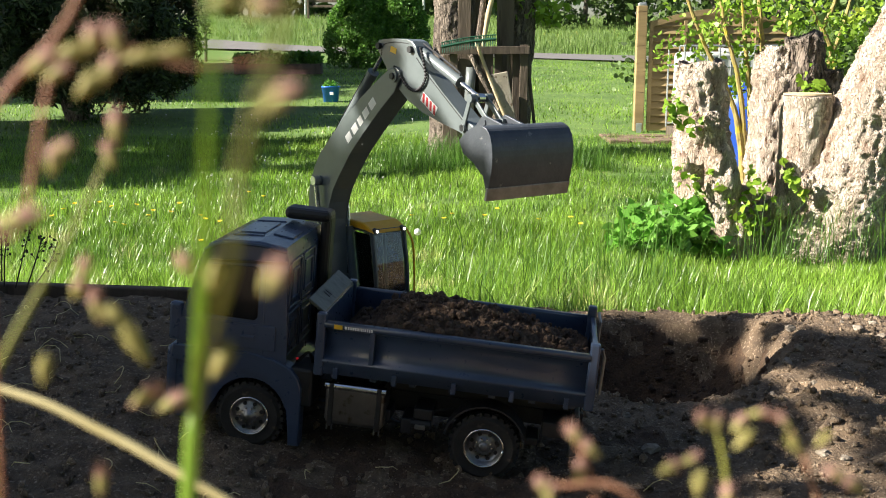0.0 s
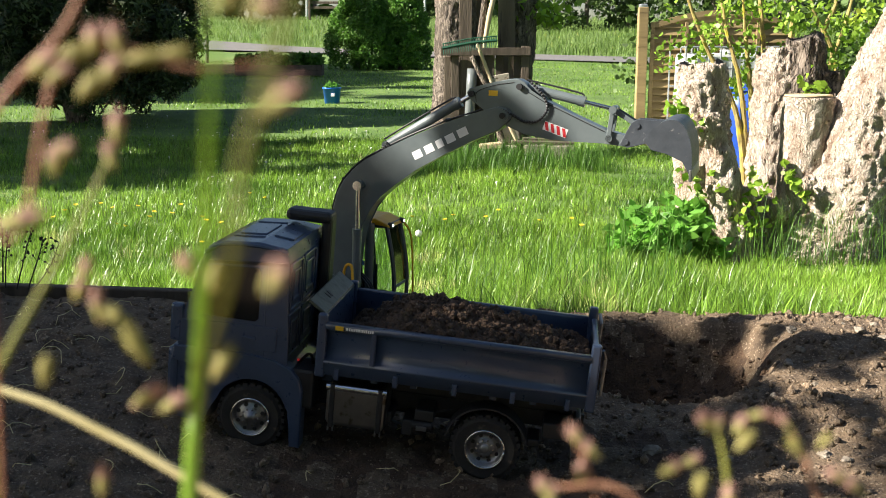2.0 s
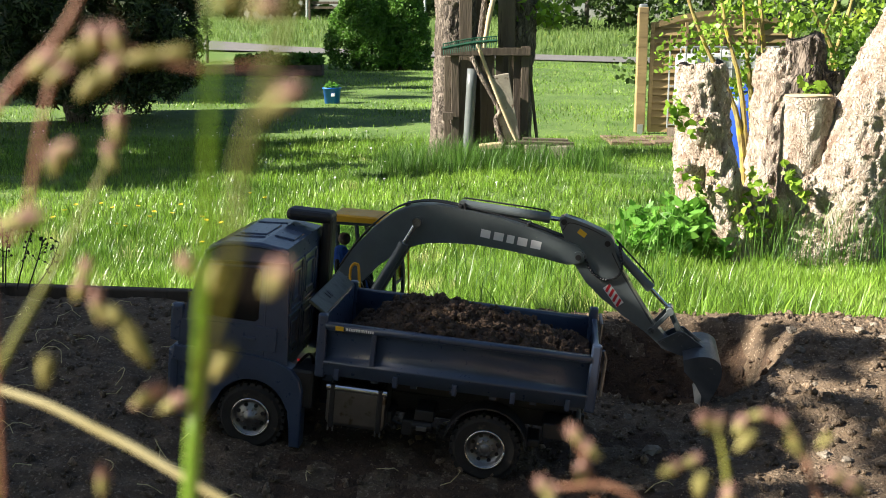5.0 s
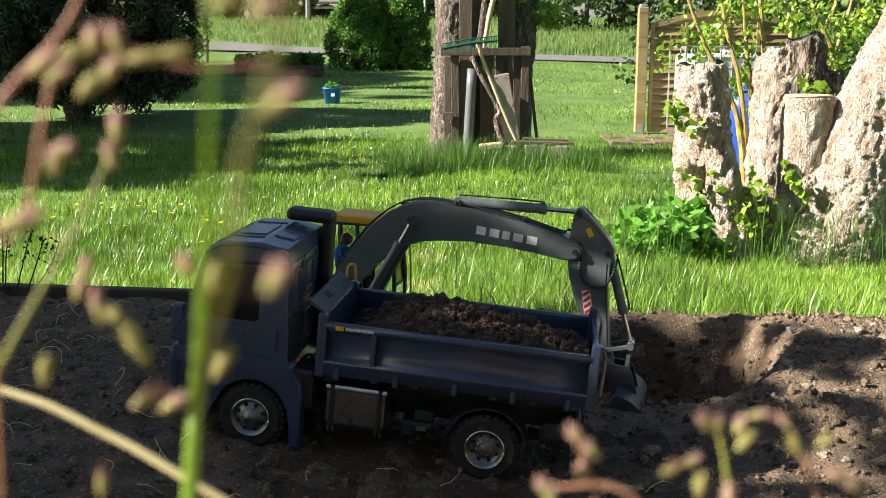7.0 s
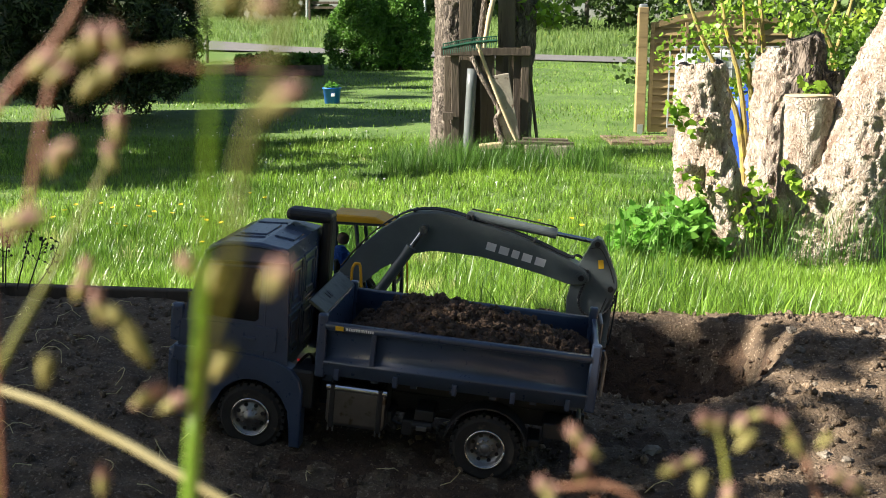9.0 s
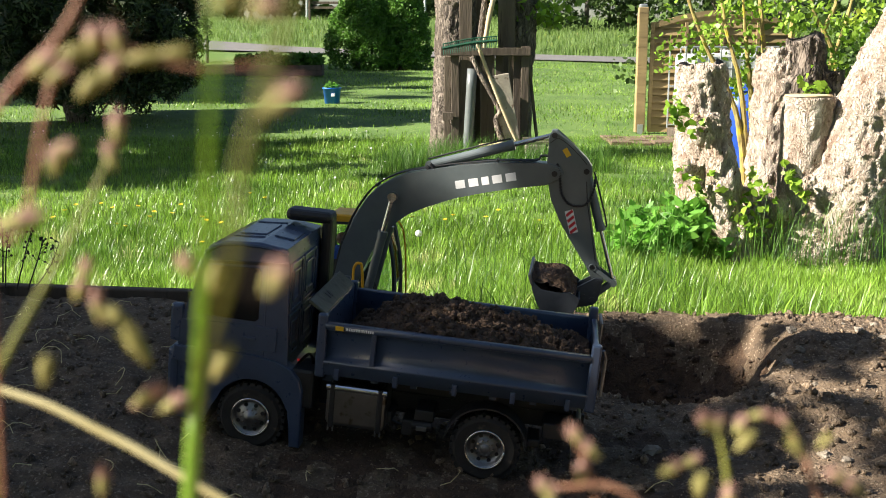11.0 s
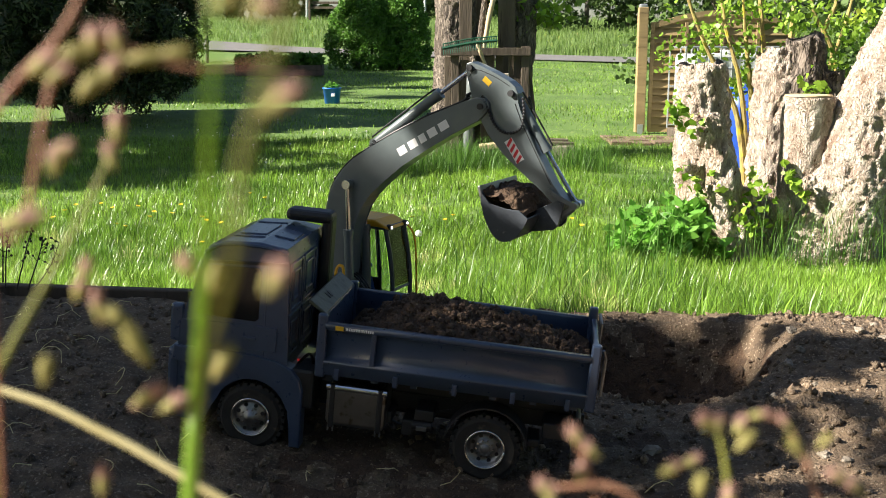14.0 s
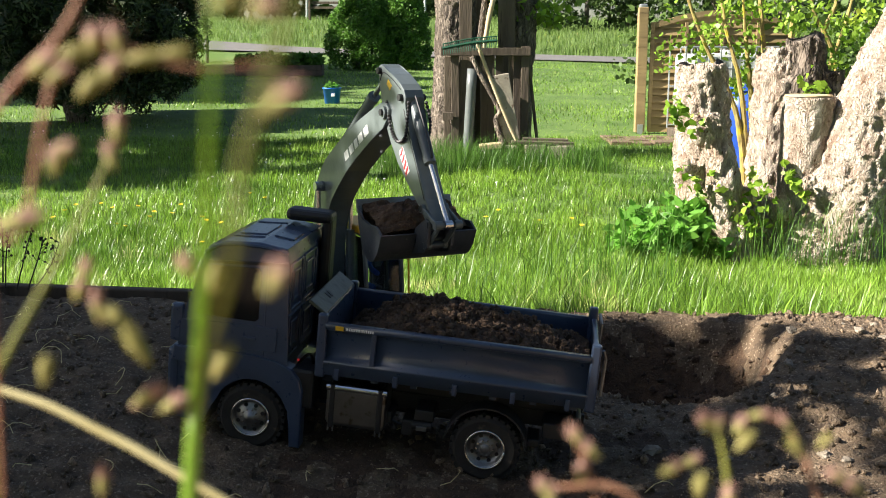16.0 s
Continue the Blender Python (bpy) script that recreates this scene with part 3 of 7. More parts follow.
    box(bm, (-0.024, 0.0, 0.2206), (0.034, 0.07, 0.003), 0.0014, Matrix.Rotation(radians(-3.8), 4, 'Y'))
    part("roof_ribs", bm, NAVY, cab)
    bm = bmesh.new()
    bmesh.ops.create_uvsphere(bm, u_segments=14, v_segments=8, radius=0.0042, matrix=Matrix.Translation((-0.03, -0.07, 0.214)))
    # black strip stands in for the shaded recess below the near gutter
    box(bm, (-0.012, -0.0885, 0.196), (0.1, 0.002, 0.004), 0.0008, Matrix.Rotation(radians(-4), 4, 'Y'))
    part("roof_marker_and_recess_strip", bm, BLACK, cab)
    # ribbed rear wall of the cab
    bm = bmesh.new()
    for ya, yb in ((-0.078, -0.028), (-0.02, 0.04)):
        for za, zb in ((0.08, 0.132), (0.139, 0.197)):
            for q in (0.0, 0.011):
                for y in (ya + q, yb - q):
                    box(bm, (0.0396, y, (za + zb) / 2), (0.003, 0.0035, zb - za - 2 * q), 0.0008)
                for z in (za + q, zb - q):
                    box(bm, (0.0394, (ya + yb) / 2, z), (0.003, yb - ya - 2 * q, 0.0035), 0.0008)
    part("rear_wall_ribs", bm, NAVY, cab)
    bm = bmesh.new()
    box(bm, (0.047, 0.072, 0.135), (0.0145, 0.03, 0.2), 0.005)
    box(bm, (0.0225, 0.07, 0.2335), (0.063, 0.036, 0.0155), 0.006)
    part("air_intake", bm, BLACK, T, "black air intake tower behind the cab")
    bm = bmesh.new()
    box(bm, (0.062, -0.06, 0.045), (0.03, 0.05, 0.05), 0.004)
    tube(bm, smooth_path([(0.05, -0.06, 0.07), (0.066, -0.066, 0.085), (0.07, -0.05, 0.06)]), 0.002, 6)
    part("battery_box", bm, BLACK, T)
    bm = bmesh.new()
    rod(bm, (0.056, -0.083, 0.082), (0.056, -0.085, 0.082), 0.0014, n=8)
    part("red_lamp", bm, TAIL_RED, T)
    # fuel tank
    for s in (-1, 1):
        bm = bmesh.new()
        prism(bm, [(0.094, 0.01), (0.098, 0.004), (0.165, 0.004), (0.169, 0.01), (0.169, 0.05), (0.165, 0.056), (0.098, 0.056), (0.094, 0.05)], s * 0.044, s * 0.088, 0.006)
        tank = part("fuel_tank", bm, TANK_M, T, "brushed metal fuel tank")
        for x in (0.102, 0.161):
            bm = bmesh.new()
            box(bm, (x, s * 0.066, 0.03), (0.007, 0.047, 0.0555), 0.002)
            part("tank_strap", bm, BLACK, tank)
        # chrome rod added to imitate the sky highlight on the tank's upper edge
        bm = bmesh.new()
        rod(bm, (0.094, s * 0.084, 0.0535), (0.169, s * 0.084, 0.0535), 0.0052, n=16)
        part("tank_edge_highlight", bm, CHROME, tank, "chrome rod imitating the sky highlight along the tank edge")
        bm = bmesh.new()
        for x in (0.099, 0.105, 0.158, 0.164):
            rod(bm, (x, s * 0.087, -0.002), (x, s * 0.087, 0.005), 0.0012, n=6)
        part("strap_bolts", bm, STEEL, tank)
    # rear mudguards
    for s in (-1, 1):
        bm = bmesh.new()
        an = np.linspace(0.2, math.pi - 0.2, 18)
        ring = [(L + 0.0515 * math.cos(a), 0.002 + 0.0515 * math.sin(a)) for a in an] + [(L + 0.0495 * math.cos(a), 0.002 + 0.0495 * math.sin(a)) for a in an[::-1]]
        prism(bm, ring, s * 0.058, s * 0.088, 0.0006)
        part("rear_mudguard", bm, BLACK, T)
        bm = bmesh.new()
        box(bm, (0.4, s * 0.06, 0.03), (0.008, 0.05, 0.05), 0.002)
        part("mud_flap", bm, BLACK, T)
    # bed
    b0, b1, z0, z1, w2 = 0.0825, 0.4132, 0.0757, 0.1347, 0.091
    bm = bmesh.new()
    box(bm, ((b0 + b1) / 2, 0, z0 + 0.004), (b1 - b0, 0.176, 0.006), 0.001)
    for x in np.linspace(b0 + 0.02, b1 - 0.02, 7):
        box(bm, (x, 0, z0 - 0.006), (0.008, 0.165, 0.012))
    bed = part("bed_floor", bm, NAVY, T)
    for s in (-1, 1):
        bm = bmesh.new()
        y = s * (w2 - 0.003)
        press = [(0.0045, z0 - 0.005), (0.0045, z0 + 0.008), (0.0062, z0 + 0.0095), (0.0062, z0 + 0.0125), (0.002, z0 + 0.0145), (0.0, z0 + 0.02), (-0.0012, z0 + 0.03), (-0.0005, z0 + 0.041),
                 (0.0018, z1 - 0.0085), (0.0036, z1 - 0.0075), (0.0065, z1 - 0.006), (0.0068, z1 - 0.001), (0.0055, z1 + 0.001), (-0.003, z1 + 0.001), (-0.004, z1 - 0.002), (-0.004, z0 - 0.003)]
        ends = [[bm.verts.new((x, y + s * o, z)) for o, z in press] for x in (b0 + 0.006, b1 - 0.006)]
        for j in range(len(press)):
            j2 = (j + 1) % len(press)
            bm.faces.new((ends[0][j], ends[1][j], ends[1][j2], ends[0][j2]))
        bm.faces.new(ends[0])
        bm.faces.new(ends[1][::-1])
        side = part("side_board", bm, NAVY, T, "navy pressed drop side with rolled rails", True)
        bm = bmesh.new()
        box(bm, (0.148, y + s * 0.0025, (z0 + z1) / 2 + 0.004), (0.006, 0.007, 0.042), 0.001)
        part("side_rib", bm, NAVY, side)
        for x in (0.106, 0.178, 0.25, 0.32, 0.385):
            bm = bmesh.new()
            box(bm, (x, y + s * 0.003, z0 - 0.003), (0.006, 0.008, 0.014), 0.001)
            part("side_hinge", bm, NAVY, side)
        for x, top in ((b0, z1 + 0.008), (b1 - 0.004, z1 + 0.012)):
            bm = bmesh.new()
            box(bm, (x + 0.002, y, (z0 + top) / 2 - 0.003), (0.012, 0.012, top - z0 + 0.012), 0.0025)
            part("corner_post", bm, NAVY, T)
        if s < 0:
            bm = bmesh.new()
            box(bm, (0.106, y - 0.0068, z1 - 0.0035), (0.01, 0.0008, 0.0055), 0)
            part("maker_badge", bm, STICKER, side)
            bm = bmesh.new()
            x = 0.1135
            for i, wd in enumerate((1.4, .8, .5, .7, .7, .9, 1, .5, .9, .4, .9, .9, .8, .9)):
                box(bm, (x + wd * 0.00115, y - 0.0068, z1 - 0.0035), (wd * 0.0019, 0.0008, 0.0034))
                x += wd * 0.0026 + 0.0004
            part("maker_mark", bm, WHITE, side, "small white maker mark as bars")
    bm = bmesh.new()
    box(bm, (b1, 0, (z0 + z1) / 2), (0.004, 0.17, z1 - z0 - 0.004), 0.001)
    box(bm, (b1, 0, z1 - 0.002), (0.007, 0.17, 0.006), 0.002)
    part("tailgate", bm, NAVY, T)
    for s in (-1, 1):
        bm = bmesh.new()
        tube(bm, [(b1 + 0.006, s * 0.086, z1 + 0.008), (b1 + 0.01, s * 0.08, z1 - 0.004), (b1 + 0.009, s * 0.08, z0 + 0.01)], 0.0022, 6)
        part("tailgate_latch", bm, STEEL, T)
    bm = bmesh.new()
    box(bm, (b0 + 0.001, 0, (z0 + z1) / 2 + 0.003), (0.005, 0.172, z1 - z0 + 0.008), 0.001)
    part("headboard", bm, NAVY, T)
    bm = bmesh.new()
    box(bm, (b0 - 0.0085, 0, z1 + 0.0148), (0.027, 0.162, 0.004), 0.0015, Matrix.Rotation(radians(35), 4, 'Y'))
    part("headboard_lip", bm, LIP_M, T, "sloping headboard lip with a dim green reflection put into its colour")
    bm = bmesh.new()
    for y in (-0.026, -0.016):
        box(bm, (b0 - 0.0082, y, z1 + 0.0175), (0.01, 0.006, 0.0006), 0.0002, Matrix.Rotation(radians(35), 4, 'Y'))
    part("lip_stickers", bm, BLACK, T)
    # soil heaped in the bed
    xs, ys = np.linspace(b0 + 0.008, b1 - 0.006, 130), np.linspace(-0.084, 0.084, 66)
    v = []
    for y in ys:
        for x in xs:
            u = (x - b0) / (b1 - b0)
            h = z1 - 0.03 + np.interp(u, [0, 0.1, 0.25, 0.4, 0.6, 0.78, 0.9, 1], [-0.012, 0.004, 0.042, 0.046, 0.036, 0.026, 0.012, 0.008]) * (1 - 0.5 * (y / 0.084) ** 2)
            p = Vector((x, y, 2))
            h += 0.008 * noise.noise(p * 30) + 0.007 * noise.noise(p * 75) + 0.005 * noise.noise(p * 170)
            v.append((x, y, h))
    n, k = len(ys), len(xs)
    i = np.arange(n * k).reshape(n, k)
    f = np.stack([i[:-1, :-1], i[:-1, 1:], i[1:, 1:], i[1:, :-1]], -1).reshape(-1, 4)
    heap = raw("soil_heap", v, f, DAMP_SOIL)
    heap.matrix_basis = T.matrix_basis.copy()
    tagged(heap, "dark damp soil heaped in the truck bed", "soil", kind="stuff")
    rng = np.random.default_rng(8)
    bm = bmesh.new()
    for i in range(1900):
        x, y = rng.uniform(b0 + 0.02, b1 - 0.02), rng.uniform(-0.075, 0.078)
        j = int((y + 0.084) / 0.168 * 65) * k + int((x - xs[0]) / (xs[-1] - xs[0]) * 129)
        r = 0.001 + 0.0058 * rng.random() ** 5
        bmesh.ops.create_icosphere(bm, subdivisions=1, radius=r, matrix=pose(x, y, v[j][2] + r * 0.3, *rng.uniform(0, 360, 3)) @ Matrix.Diagonal((1.3, 1, 0.8, 1)))
    lumps = obj("soil_lumps", bm, DAMP_CLOD)
    lumps.matrix_basis = T.matrix_basis.copy()
    tagged(lumps, "small lumps of soil on the heap", "soil lumps", kind="stuff")
    return T


truck()

# ------------------------------------------------------------- the toy excavator
ZP, PIV = 0.15, 0.0448
LB, LS = 0.3795, 0.182
EXC = thing("toy_excavator", pose(-0.2034, 1.609, 0.7531, 0.37, 1.32, 0) @ pose(0, 0, -ZP), "grey model excavator with a yellow cab roof", "toy excavator")
SLEW = [(0, -51.1), (0.5, -36.8), (1, -28.5), (1.5, -24.7), (2, -17.9), (2.5, -8.6), (3, -6.0), (3.5, -6.2), (4, -6.8), (4.6, -9), (5.6, -14.5), (6.4, -16.2),
        (7.0, -14.6), (7.5, -14), (8.2, -12.6), (9.1, -9.2), (10, -8), (11.3, -7.8), (13.4, -8), (13.8, -19.2), (14.1, -29.6), (14.4, -41.6), (14.7, -51), (15, -60), (15.5, -62.2), (16, -62.2)]
BOOM = [(0, 60.6), (1, 60.9), (1.2, 59.4), (1.5, 55.2), (2, 46.7), (2.5, 38.3), (3, 27.7), (3.5, 18.3), (4, 10.9), (4.3, 8.6), (5.2, 10.5), (6.4, 13), (7.0, 11.9),
        (7.5, 10.8), (8.2, 8.2), (9.1, 4.6), (9.5, 5), (10.4, 19), (11.3, 34.6), (11.7, 39.7), (12.1, 42.3), (12.5, 46.4), (12.8, 50.2), (14.4, 50), (15, 49.5), (16, 49.4)]
STICK = [(0, -22.2), (0.5, -22.3), (1, -14.4), (1.5, -10.1), (2, -9.3), (2.5, -9.3), (3, -12.8), (3.5, -21.3), (4, -30.6), (4.4, -36), (5.4, -48), (6.4, -61.5), (7.0, -71.5),
         (7.5, -79.7), (8.2, -89.6), (9.1, -91), (9.6, -88), (10.5, -74), (11.3, -61.4), (11.7, -56.6), (12.1, -54.4), (12.5, -49.9), (12.8, -46.1), (14.4, -47), (15, -45.7), (16, -44.7)]
CURL = [(0, -15.5), (0.5, -13.7), (3, -15), (3.5, -14.5), (4, -12), (4.6, -14), (6.4, -18), (7, -25), (7.5, -34), (8.2, -50), (9.1, -82), (10.2, -112), (11.3, -128.6),
        (11.7, -147.4), (12.1, -153), (12.8, -152), (13.3, -151), (13.8, -147.7), (14.4, -145), (16, -145)]


def glide(rows, t):
    """The value at t of a smooth line through rows that does not overshoot."""
    xs, ys = [r[0] for r in rows], [r[1] for r in rows]
    i = min(max(int(np.searchsorted(xs, t)) - 1, 0), len(xs) - 2)
    d = [(ys[j + 1] - ys[j]) / (xs[j + 1] - xs[j]) for j in range(len(xs) - 1)]

    def slope(j):
        if j == 0 or j == len(xs) - 1:
            return 0.0 if j else d[0]
        return 0.0 if d[j - 1] * d[j] <= 0 else 2 * d[j - 1] * d[j] / (d[j - 1] + d[j])
    h = xs[i + 1] - xs[i]
    u = min(max((t - xs[i]) / h, 0), 1)
    return ((2 * u ** 3 - 3 * u * u + 1) * ys[i] + (u ** 3 - 2 * u * u + u) * h * slope(i) + (3 * u * u - 2 * u ** 3) * ys[i + 1] + (u ** 3 - u * u) * h * slope(i + 1))


def joint(phi, x, z, ang):
    """A pose in the arm's plane: turned by phi about the slew axis, at x and z, tilted up by ang."""
    return pose(0, 0, 0, 0, 0, phi) @ pose(x, 0, z, 0, -ang, 0)


def polar(a, x, z):
    a = radians(a)
    return Vector((x * math.cos(a) - z * math.sin(a), x * math.sin(a) + z * math.cos(a)))


def meet(p, r1, q, r2):
    """Where two circles meet, on the outer side of the stick."""
    d = q - p
    l = d.length
    a = (r1 * r1 - r2 * r2 + l * l) / (2 * l)
    h = math.sqrt(max(r1 * r1 - a * a, 0))
    return p + d / l * a + Vector((-d.y, d.x)) / l * h


BOOM_CYL, BOOM_BASE = (0.1414, 0.0832), Vector((0.078, ZP - 0.05))
ARM_BASE, ARM_END, TIP_BASE = (0.212, 0.0985), (-0.0533, 0.0213), (0.0154, 0.0456)
LINK, ROCK = 0.0405, 0.041


def posture(t):
    """The pose of every moving piece at t seconds, in the excavator's space."""
    phi, al, be = glide(SLEW, t), glide(BOOM, t), glide(STICK, t)
    ga = be + glide(CURL, t)
    piv = Vector((PIV, ZP))
    e = piv + polar(al, LB, 0)
    tip = e + polar(be, LS, 0)
    c = piv + polar(al, *BOOM_CYL)
    g, k = piv + polar(al, *ARM_BASE), e + polar(be, *ARM_END)
    s, pl = e + polar(be, *TIP_BASE), e + polar(be, 0.157, 0)
    b = tip + polar(ga, 0.004, 0.028)
    q = meet(pl, LINK, b, ROCK)

    def aim(a, to):
        return joint(phi, a.x, a.y, math.degrees(math.atan2(to.y - a.y, to.x - a.x)))
    return {"house": pose(0, 0, 0, 0, 0, phi), "boom": joint(phi, piv.x, piv.y, al), "stick": joint(phi, e.x, e.y, be), "bucket": joint(phi, tip.x, tip.y, ga),
            "boom_cylinder": aim(BOOM_BASE, c), "boom_piston": aim(c, BOOM_BASE), "arm_cylinder": aim(g, k), "arm_piston": aim(k, g),
            "bucket_cylinder": aim(s, q), "bucket_piston": aim(q, s), "link": aim(pl, q), "rocker": aim(q, b)}


def excavator():
    X = {}
    for s in (-1, 1):
        bm = bmesh.new()
        prism(bm, [(-0.15, 0.03), (-0.14, 0.008), (-0.12, 0), (0.12, 0), (0.14, 0.008), (0.15, 0.03), (0.14, 0.05), (0.12, 0.057), (-0.12, 0.057), (-0.14, 0.05)], s * 0.06 - 0.02, s * 0.06 + 0.02, 0.003)
        for x in np.linspace(-0.125, 0.125, 22):
            box(bm, (x, s * 0.06, 0.0575), (0.008, 0.042, 0.004))
        part("track", bm, BLACK, EXC, "dark steel crawler track")
    bm = bmesh.new()
    box(bm, (0, 0, 0.04), (0.14, 0.09, 0.03), 0.006)
    rod(bm, (0, 0, 0.05), (0, 0, 0.075), 0.05, n=28)
    part("undercarriage", bm, BLACK, EXC)
    bm = bmesh.new()
    box(bm, (-0.03, 0, 0.078), (0.25, 0.185, 0.014), 0.003)
    box(bm, (-0.095, 0, 0.118), (0.12, 0.185, 0.075), 0.012)
    box(bm, (0.02, -0.065, 0.105), (0.11, 0.05, 0.05), 0.006)
    for s in (-1, 1):
        prism(bm, [(0.0, 0.08), (0.085, 0.08), (0.085, 0.1), (0.06, 0.162), (0.035, 0.165), (0.01, 0.13)], s * 0.024 - 0.003, s * 0.024 + 0.003, 0.001)
    house = X["house"] = part("house", bm, GREY, EXC, "grey engine house on the turntable")
    # cab
    x0, x1, y0, y1, zb, zt = 0.005, 0.112, 0.034, 0.094, 0.082, 0.238
    bm = bmesh.new()
    prism(bm, [(x0, zt), (x0 - 0.004, zt + 0.006), (x0 + 0.01, zt + 0.014), (x1 - 0.025, zt + 0.012), (x1 - 0.002, zt + 0.002), (x1, zt - 0.002)], y0 - 0.004, y1 + 0.004, 0.003)
    part("cab_roof", bm, YELLOW, house, "yellow painted cab roof")
    bm = bmesh.new()
    front = [(x1 - 0.006, zt), (x1 + 0.004, zt - 0.05), (x1 + 0.008, zb + 0.06), (x1 + 0.006, zb)]
    for y in (y0, y1):
        tube(bm, smooth_path([(x, y, z) for x, z in front], 4), 0.0038, 6)
        tube(bm, [(x0, y, zt), (x0, y, zb)], 0.0045, 6)
        tube(bm, smooth_path([(x0 + 0.05, y, zt), (x0 + 0.056, y, zt - 0.07), (x0 + 0.06, y, zb)], 4), 0.0036, 6)
        tube(bm, [(x0, y, zb + 0.05), (x0 + 0.06, y, zb + 0.05)], 0.0032, 6)
        tube(bm, [(x0, y, zt), (x1 - 0.006, y, zt)], 0.004, 6)
        tube(bm, [(x0, y, zb), (x1 + 0.006, y, zb)], 0.004, 6)
        box(bm, (x0 + 0.028, y, zb + 0.025), (0.06, 0.003, 0.05), 0.001)
    for x, z in (front[0], front[-1], (x0, zt), (x0, zb)):
        tube(bm, [(x, y0, z), (x, y1, z)], 0.004, 6)
    tube(bm, [(x1 + 0.006, y0, zb + 0.055), (x1 + 0.006, y1, zb + 0.055)], 0.0025, 6)
    box(bm, ((x0 + x1) / 2, (y0 + y1) / 2, zb), (x1 - x0, y1 - y0, 0.006), 0.001)
    part("cab_frame", bm, BUCKET_M, house, "dark grey cab frame")
    bm = bmesh.new()
    box(bm, (x0 + 0.03, 0.064, zb + 0.03), (0.035, 0.036, 0.016), 0.005)
    box(bm, (x0 + 0.014, 0.064, zb + 0.062), (0.012, 0.034, 0.06), 0.005)
    for y in (0.042, 0.086):
        box(bm, (x0 + 0.045, y, zb + 0.045), (0.04, 0.008, 0.03), 0.003)
        rod(bm, (x0 + 0.062, y, zb + 0.055), (x0 + 0.064, y, zb + 0.08), 0.002, n=8)
    part("cab_seat", bm, BLACK, house)
    for y in (y0, y1):
        bm = bmesh.new()
        prism(bm, [(x0 + 0.004, zb + 0.055), (x0 + 0.05, zb + 0.055), (x0 + 0.046, zt - 0.006), (x0 + 0.004, zt - 0.006)], y - 0.0005, y + 0.0005)
        part("door_pane", bm, GLASS, house)
        bm = bmesh.new()
        prism(bm, [(x0 + 0.064, zb + 0.01), (x1 + 0.002, zb + 0.01), (x1 + 0.003, zb + 0.06), (x1 - 0.01, zt - 0.006), (x0 + 0.054, zt - 0.006)], y - 0.0005, y + 0.0005)
        part("front_side_pane", bm, GLASS, house)
    bm = bmesh.new()
    prism(bm, [(x1 - 0.006, zt - 0.004), (x1 + 0.004, zt - 0.05), (x1 + 0.0075, zb + 0.06), (x1 + 0.0083, zb + 0.06), (x1 + 0.0048, zt - 0.05), (x1 - 0.0052, zt - 0.004)], y0 + 0.003, y1 - 0.003)
    part("front_pane", bm, GLASS, house)
    for y in (y0 + 0.004, y1 - 0.004):
        bm = bmesh.new()
        rod(bm, (x1 - 0.004, y, zt + 0.001), (x1 + 0.003, y, zt + 0.001), 0.0048, n=14)
        lamp = part("work_lamp", bm, BLACK, house)
        bm = bmesh.new()
        rod(bm, (x1 + 0.0031, y, zt + 0.001), (x1 + 0.0042, y, zt + 0.001), 0.0022, n=14)
        part("lamp_lens", bm, HEAD_LAMP, lamp, "lit white work lamp")
    bm = bmesh.new()
    tube(bm, smooth_path([(x1 - 0.002, y1 + 0.004, zt), (x1 + 0.012, y1 + 0.008, zt - 0.03), (x1 + 0.016, y1 + 0.008, zb + 0.03), (x1 + 0.012, y1 + 0.006, zb + 0.004)], 5), 0.0017, 6)
    part("grab_rail", bm, YELLOW, house, "thin yellow grab rail")
    bm = bmesh.new()
    tube(bm, smooth_path([(0.074, -0.062, 0.12), (0.073, -0.062, 0.175), (0.077, -0.062, 0.19), (0.083, -0.062, 0.192), (0.087, -0.062, 0.184), (0.089, -0.062, 0.12)], 4), 0.0024, 6)
    part("hand_rail", bm, YELLOW, house, "yellow hand rail")
    bm = bmesh.new()
    for y in (0.006, 0.0, -0.008):
        tube(bm, smooth_path([(0.02, y, 0.13), (0.06, y + 0.004, 0.165), (0.09, y, 0.15), (0.1, y, 0.12)], 5), 0.0016, 6)
    part("hydraulic_hose", bm, BLACK, house)
    # boom
    outer = [(-0.014, 0.008), (0.0, 0.022), (0.03, 0.053), (0.068, 0.083), (0.103, 0.1015), (0.125, 0.1075), (0.15, 0.1085), (0.175, 0.105), (0.21, 0.094), (0.252, 0.079), (0.31, 0.054), (0.363, 0.0265), (0.382, 0.0155), (0.3915, 0.004)]
    inner = [(0.391, -0.006), (0.383, -0.012), (0.36, -0.0105), (0.32, 0.006), (0.272, 0.0225), (0.225, 0.0365), (0.179, 0.0445), (0.15, 0.0475), (0.125, 0.0465), (0.0975, 0.038), (0.065, 0.02), (0.035, -0.002), (0.012, -0.016), (-0.004, -0.016), (-0.015, -0.006)]
    bm = bmesh.new()
    prism(bm, outer + inner, -0.018, 0.018, 0.0016)
    boom = X["boom"] = part("boom", bm, GREY, EXC, "grey curved boom")
    for s in (-1, 1):
        for x, z, r in ((*BOOM_CYL, 0.0075), (LB, 0, 0.0085)):
            bm = bmesh.new()
            rod(bm, (x, s * 0.017, z), (x, s * 0.0215, z), r, n=20)
            part("pin_boss", bm, GREY, boom)
            bm = bmesh.new()
            rod(bm, (x, s * 0.02, z), (x, s * 0.0245, z), 0.0045, n=12)
            part("pin", bm, BLACK, boom)
